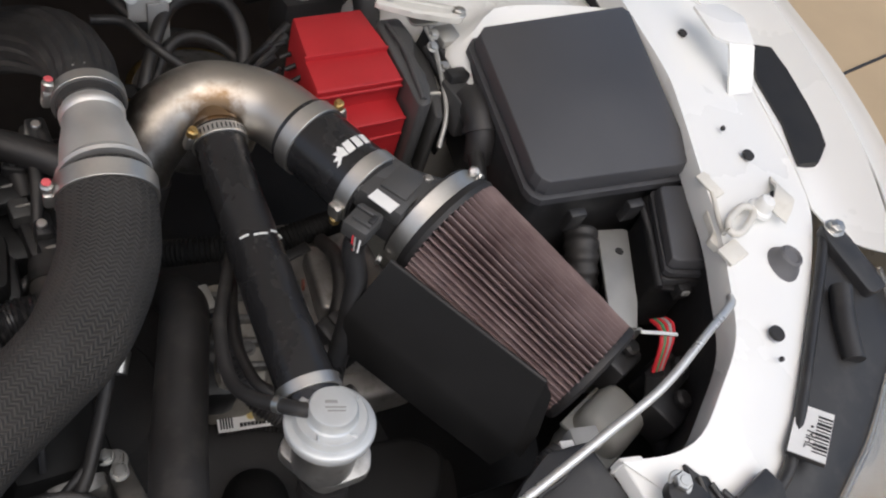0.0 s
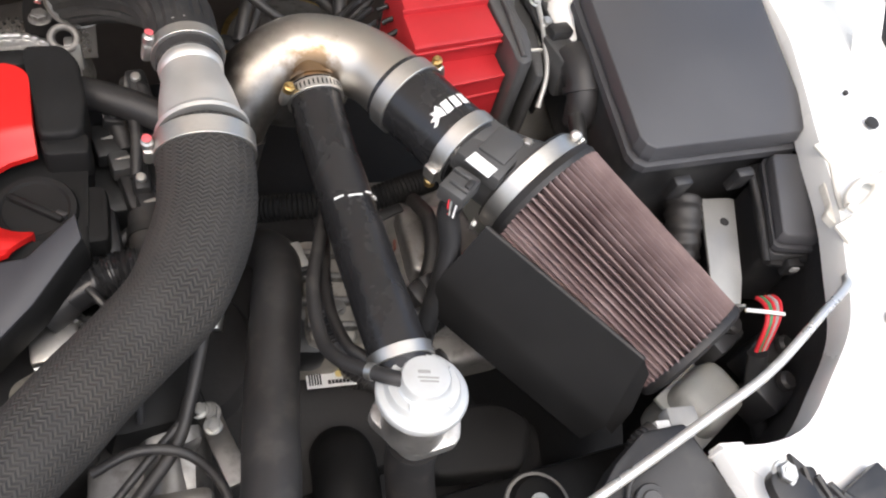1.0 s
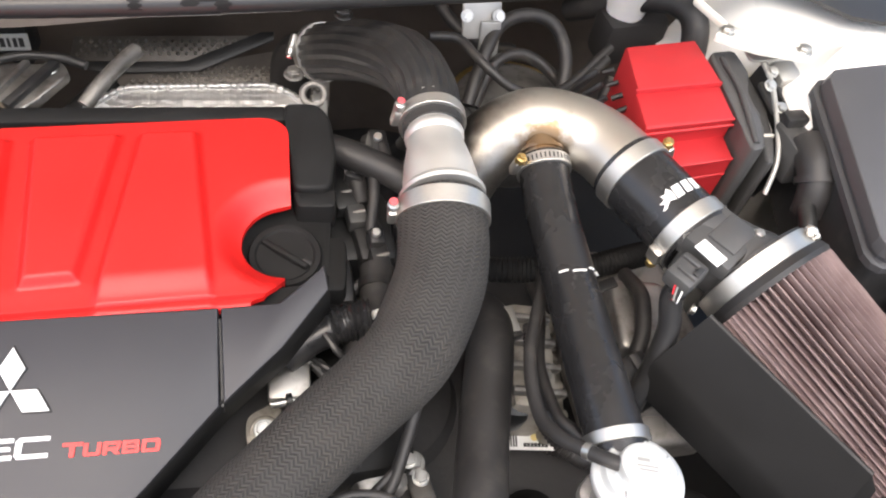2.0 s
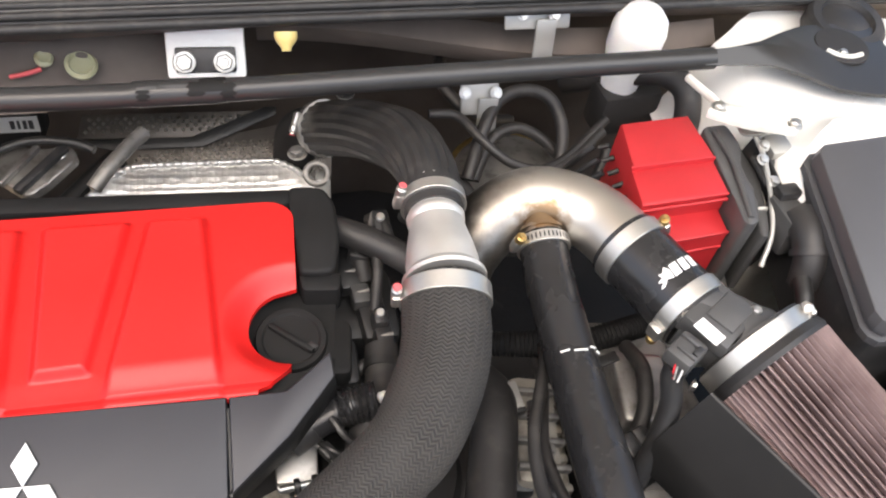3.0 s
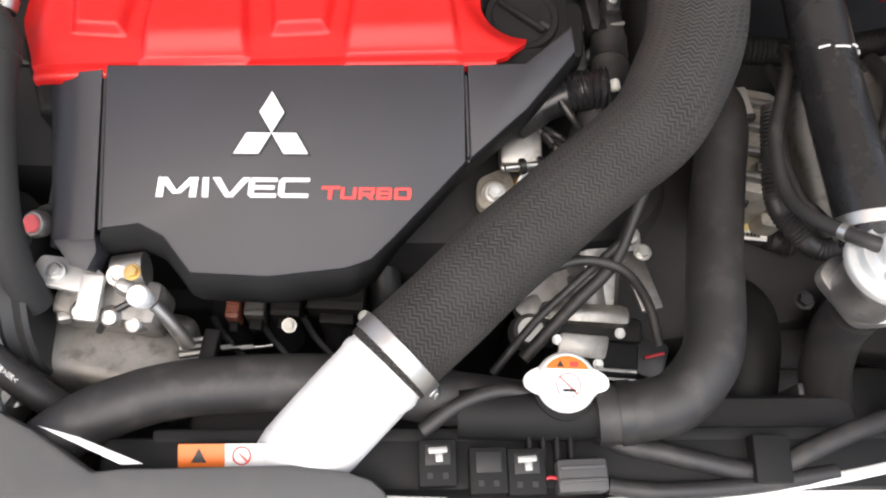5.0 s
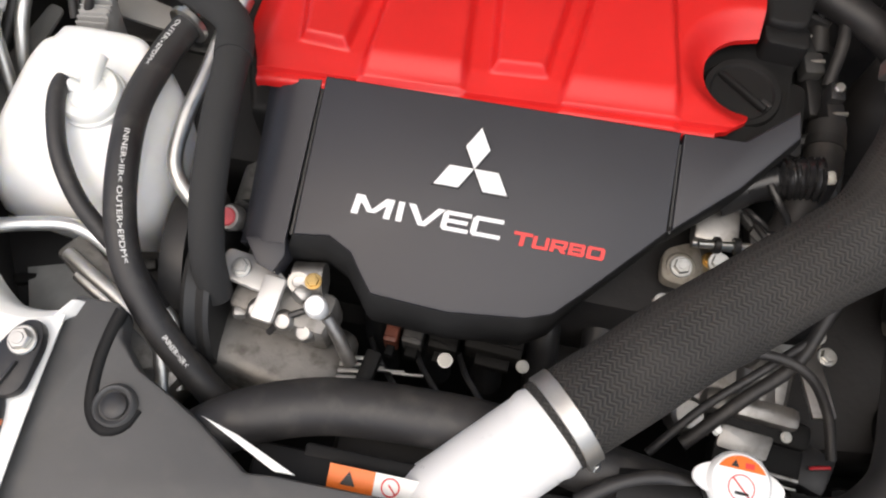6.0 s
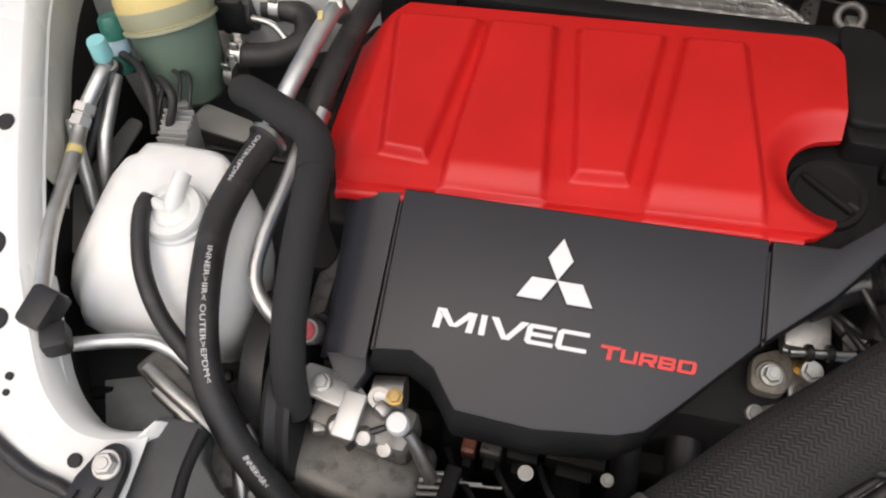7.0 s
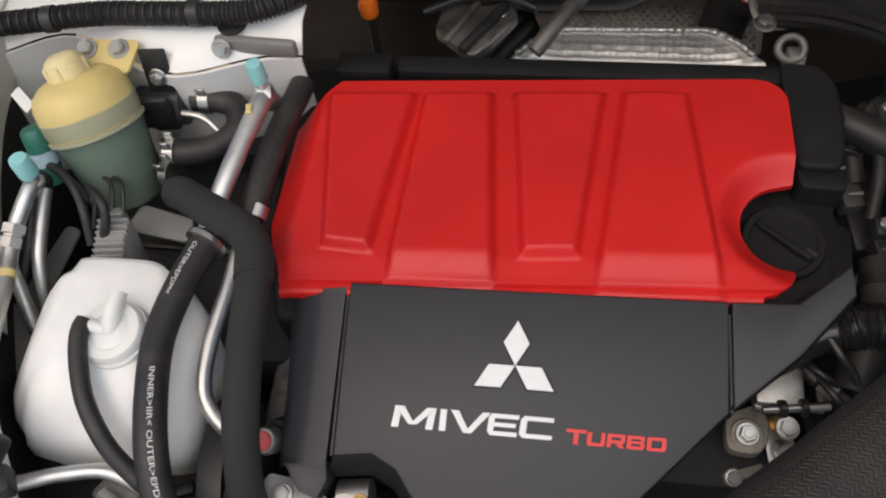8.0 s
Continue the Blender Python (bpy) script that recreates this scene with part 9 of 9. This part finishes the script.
strip_ = thing("gearbox_rib_casting", "oxidised tan rib casting between the hoses", "gearbox", (0.455, 0.09, 0.66), shift=(0.026, 0.037, -0.078), size=1.1)
part("wall", block((0.026, 0.14, 0.05), pose(0.4690, 0.096, 0.730, 4, 4, -5), 0.008), TAN_CAST, strip_)
for k in range(4):
    part("rib", block((0.022, 0.010, 0.014), pose(0.472 - 0.002 * k, 0.139 - 0.032 * k, 0.757, 0, 6, -9 + 5 * k), 0.004), TAN_CAST, strip_)
bolt((0.474, 0.122, 0.758), (0, 0, 1), 0.007, strip_, "bolt", DIRTY_CAST)
bolt((0.462, 0.060, 0.756), (0, 0, 1), 0.006, strip_, "bolt", DIRTY_CAST)

# gearbox top and leads between the bypass hose and the filter
top = thing("gearbox_top_cover", "dull grey cast gearbox top with ribs and bosses", "gearbox", (0.575, 0.13, 0.60))
part("casting", prism(rounded([(0.520, 0.020), (0.648, 0.020), (0.668, 0.120), (0.640, 0.250), (0.535, 0.262), (0.508, 0.150)], 0.018), pose(0, 0, 0.655, 3, -3, 0), 0.050, 0.010, 3), DIRTY_CAST, top)
for k in range(4):
    part("rib", block((0.095, 0.007, 0.012), pose(0.580, 0.075 + 0.046 * k, 0.705 + 0.002 * k, 3, -3, 6 - 8 * k), 0.003), DIRTY_CAST, top)
part("step", prism(rounded([(0.555, 0.115), (0.612, 0.108), (0.622, 0.190), (0.560, 0.200)], 0.010), pose(0, 0, 0.705, 3, -3, 0), 0.030, 0.006, 3), GREY_CAST, top, "raised smooth grey pad")
part("step", prism(rounded([(0.560, 0.050), (0.615, 0.046), (0.618, 0.092), (0.566, 0.098)], 0.010), pose(0, 0, 0.700, 3, -3, 0), 0.030, 0.006, 3), GREY_CAST, top)
for p in ((0.545, 0.075, 0.712), (0.628, 0.150, 0.716), (0.545, 0.215, 0.716), (0.640, 0.060, 0.708)):
    part("boss", lathe(p, (0, 0, 1), [(0, 0.012), (0.010, 0.0105), (0.012, 0.009), (0.012, 0)], 20), DIRTY_CAST, top)
    bolt((p[0], p[1], p[2] + 0.011), (0, 0, 1), 0.006, top, "bolt", DARK_STEEL)
for pts, r_, lb in (([(0.405, 0.240, 0.742), (0.440, 0.226, 0.757), (0.474, 0.222, 0.760), (0.500, 0.222, 0.758)], 0.014, "black corrugated wiring loom under the braided charge hose"), ([(0.520, 0.216, 0.758), (0.548, 0.220, 0.764), (0.585, 0.229, 0.764), (0.625, 0.245, 0.750), (0.66, 0.262, 0.72)], 0.0135, "black corrugated wiring loom under the intake coupler"), ([(0.530, 0.040, 0.765), (0.570, 0.060, 0.768), (0.599, 0.064, 0.766), (0.630, 0.080, 0.750)], 0.011, "black corrugated wiring loom beside the heat shield")):
    solo("wiring_loom", tube(pts, r_, 18, 0.0016, True, lambda s, w: 0.0014 * math.sin(s * 1300)), RAD_BLACK, lb, "cable")
plg = thing("gearbox_connector", "black boxy sensor connector with a taped lead", "connector", (0.560, 0.085, 0.75))
part("body", block((0.036, 0.030, 0.030), pose(0.556, 0.086, 0.770, 8, 0, 22), 0.006), BLACK_PLASTIC, plg)
part("collar", block((0.026, 0.014, 0.022), pose(0.549, 0.066, 0.768, 8, 0, 22), 0.004), BLACK_PLASTIC, plg)
part("latch", block((0.010, 0.018, 0.005), pose(0.557, 0.088, 0.787, 8, 0, 22), 0.0015), DARK_GREY, plg)
part("lead", tube([(0.562, 0.098, 0.770), (0.575, 0.125, 0.785), (0.582, 0.165, 0.790), (0.580, 0.205, 0.770)], 0.0085, 14), RUBBER, plg)
part("lead", tube([(0.547, 0.062, 0.766), (0.536, 0.040, 0.752), (0.532, 0.010, 0.72)], 0.007, 14), RUBBER, plg)
solo("red_lock_tab", block((0.003, 0.011, 0.008), pose(0.5460, 0.1560, 0.760, 0, 0, -12), 0.001), BROWN_PLUG, "small red plastic lock tab on a connector", "connector")
arm_ = thing("engine_mount", "dark forged engine mount arm with a small worn plate", "bracket", (0.60, -0.05, 0.55))
part("arm", prism(rounded([(0.540, -0.075), (0.640, -0.090), (0.668, -0.040), (0.640, -0.010), (0.560, 0.0), (0.530, -0.030)], 0.016), pose(0, 0, 0.600, 2, -4, 0), 0.032, 0.008, 3), RAD_BLACK, arm_)
part("washer", disc((0.606, -0.045, 0.634), (0, 0, 1), 0.012, 0.003, 0.0008, 24), DARK_STEEL, arm_)
bolt((0.606, -0.045, 0.636), (0, 0, 1), 0.008, arm_, "nut", DARK_STEEL)
part("tab", block((0.034, 0.010, 0.004), pose(0.592, -0.068, 0.640, 4, -4, 8), 0.0015), DIRTY_CAST, arm_, "worn edge plate")
solo("lower_hose", tube([(0.462, -0.005, 0.580), (0.458, -0.020, 0.630), (0.450, -0.055, 0.664), (0.443, -0.095, 0.664), (0.432, -0.150, 0.650), (0.425, -0.20, 0.63)], 0.034, 32), RAD_BLACK, "thick dull black hose deep beside the radiator hose", "hose")

# exhaust-side brackets and lines behind the cover
eb = thing("manifold_bracket", "light grey cast bracket behind the engine cover", "bracket", (-0.08, 0.50, 0.70))
part("plate", prism(rounded([(-0.135, 0.490), (-0.090, 0.452), (-0.070, 0.470), (-0.040, 0.515), (-0.050, 0.535), (-0.085, 0.530), (-0.128, 0.540)], 0.008), pose(0, 0, 0.768), 0.012, 0.003), GREY_CAST, eb)
part("rib", block((0.012, 0.085, 0.010), pose(-0.078, 0.492, 0.784, 0, 0, -32), 0.003), BLACK_PLASTIC, eb, "dark rubber strip")
part("rib", block((0.008, 0.070, 0.008), pose(-0.104, 0.500, 0.783, 0, 0, -28), 0.002), GREY_CAST, eb)
bolt((-0.062, 0.520, 0.780), (0, 0, 1), 0.007, eb)
solo("metal_line", tube([(-0.020, 0.470, 0.770), (-0.004, 0.492, 0.780), (0.019, 0.528, 0.784), (0.034, 0.552, 0.782)], 0.0095, 16), DIRTY_CAST, "short dull grey metal line behind the cover", "pipe")
solo("metal_line", tube([(-0.150, 0.512, 0.785), (-0.100, 0.532, 0.790), (-0.050, 0.530, 0.790), (-0.020, 0.520, 0.786)], 0.0055, 14), DARK_STEEL, "thin grey metal line along the firewall side", "pipe")
# flaked paint on the brace's sleeve
for k, (x0, x1, w0, w1) in enumerate(((0.112, 0.128, 0.1, 1.2), (0.124, 0.150, -0.5, 0.9), (0.146, 0.160, 0.3, 1.5), (0.060, 0.072, 0.6, 1.4))):
    rows = []
    for i in range(7):
        w = w0 + (w1 - w0) * i / 6
        ragged = 0.0022 * math.sin(i * 2.3 + k)
        rows.append([(x, 0.4600 + 0.02 * (x - 0.1) - 0.01475 * math.sin(w), 0.9302 + 0.03 * (x - 0.1) + 0.01475 * math.cos(w)) for x in (x0 + ragged, (x0 + x1) / 2, x1 - 1.3 * ragged)])
    part("flaked_patch", sheet(rows, 0.0003), RAD_BLACK, bar, "dull black flaked patch")
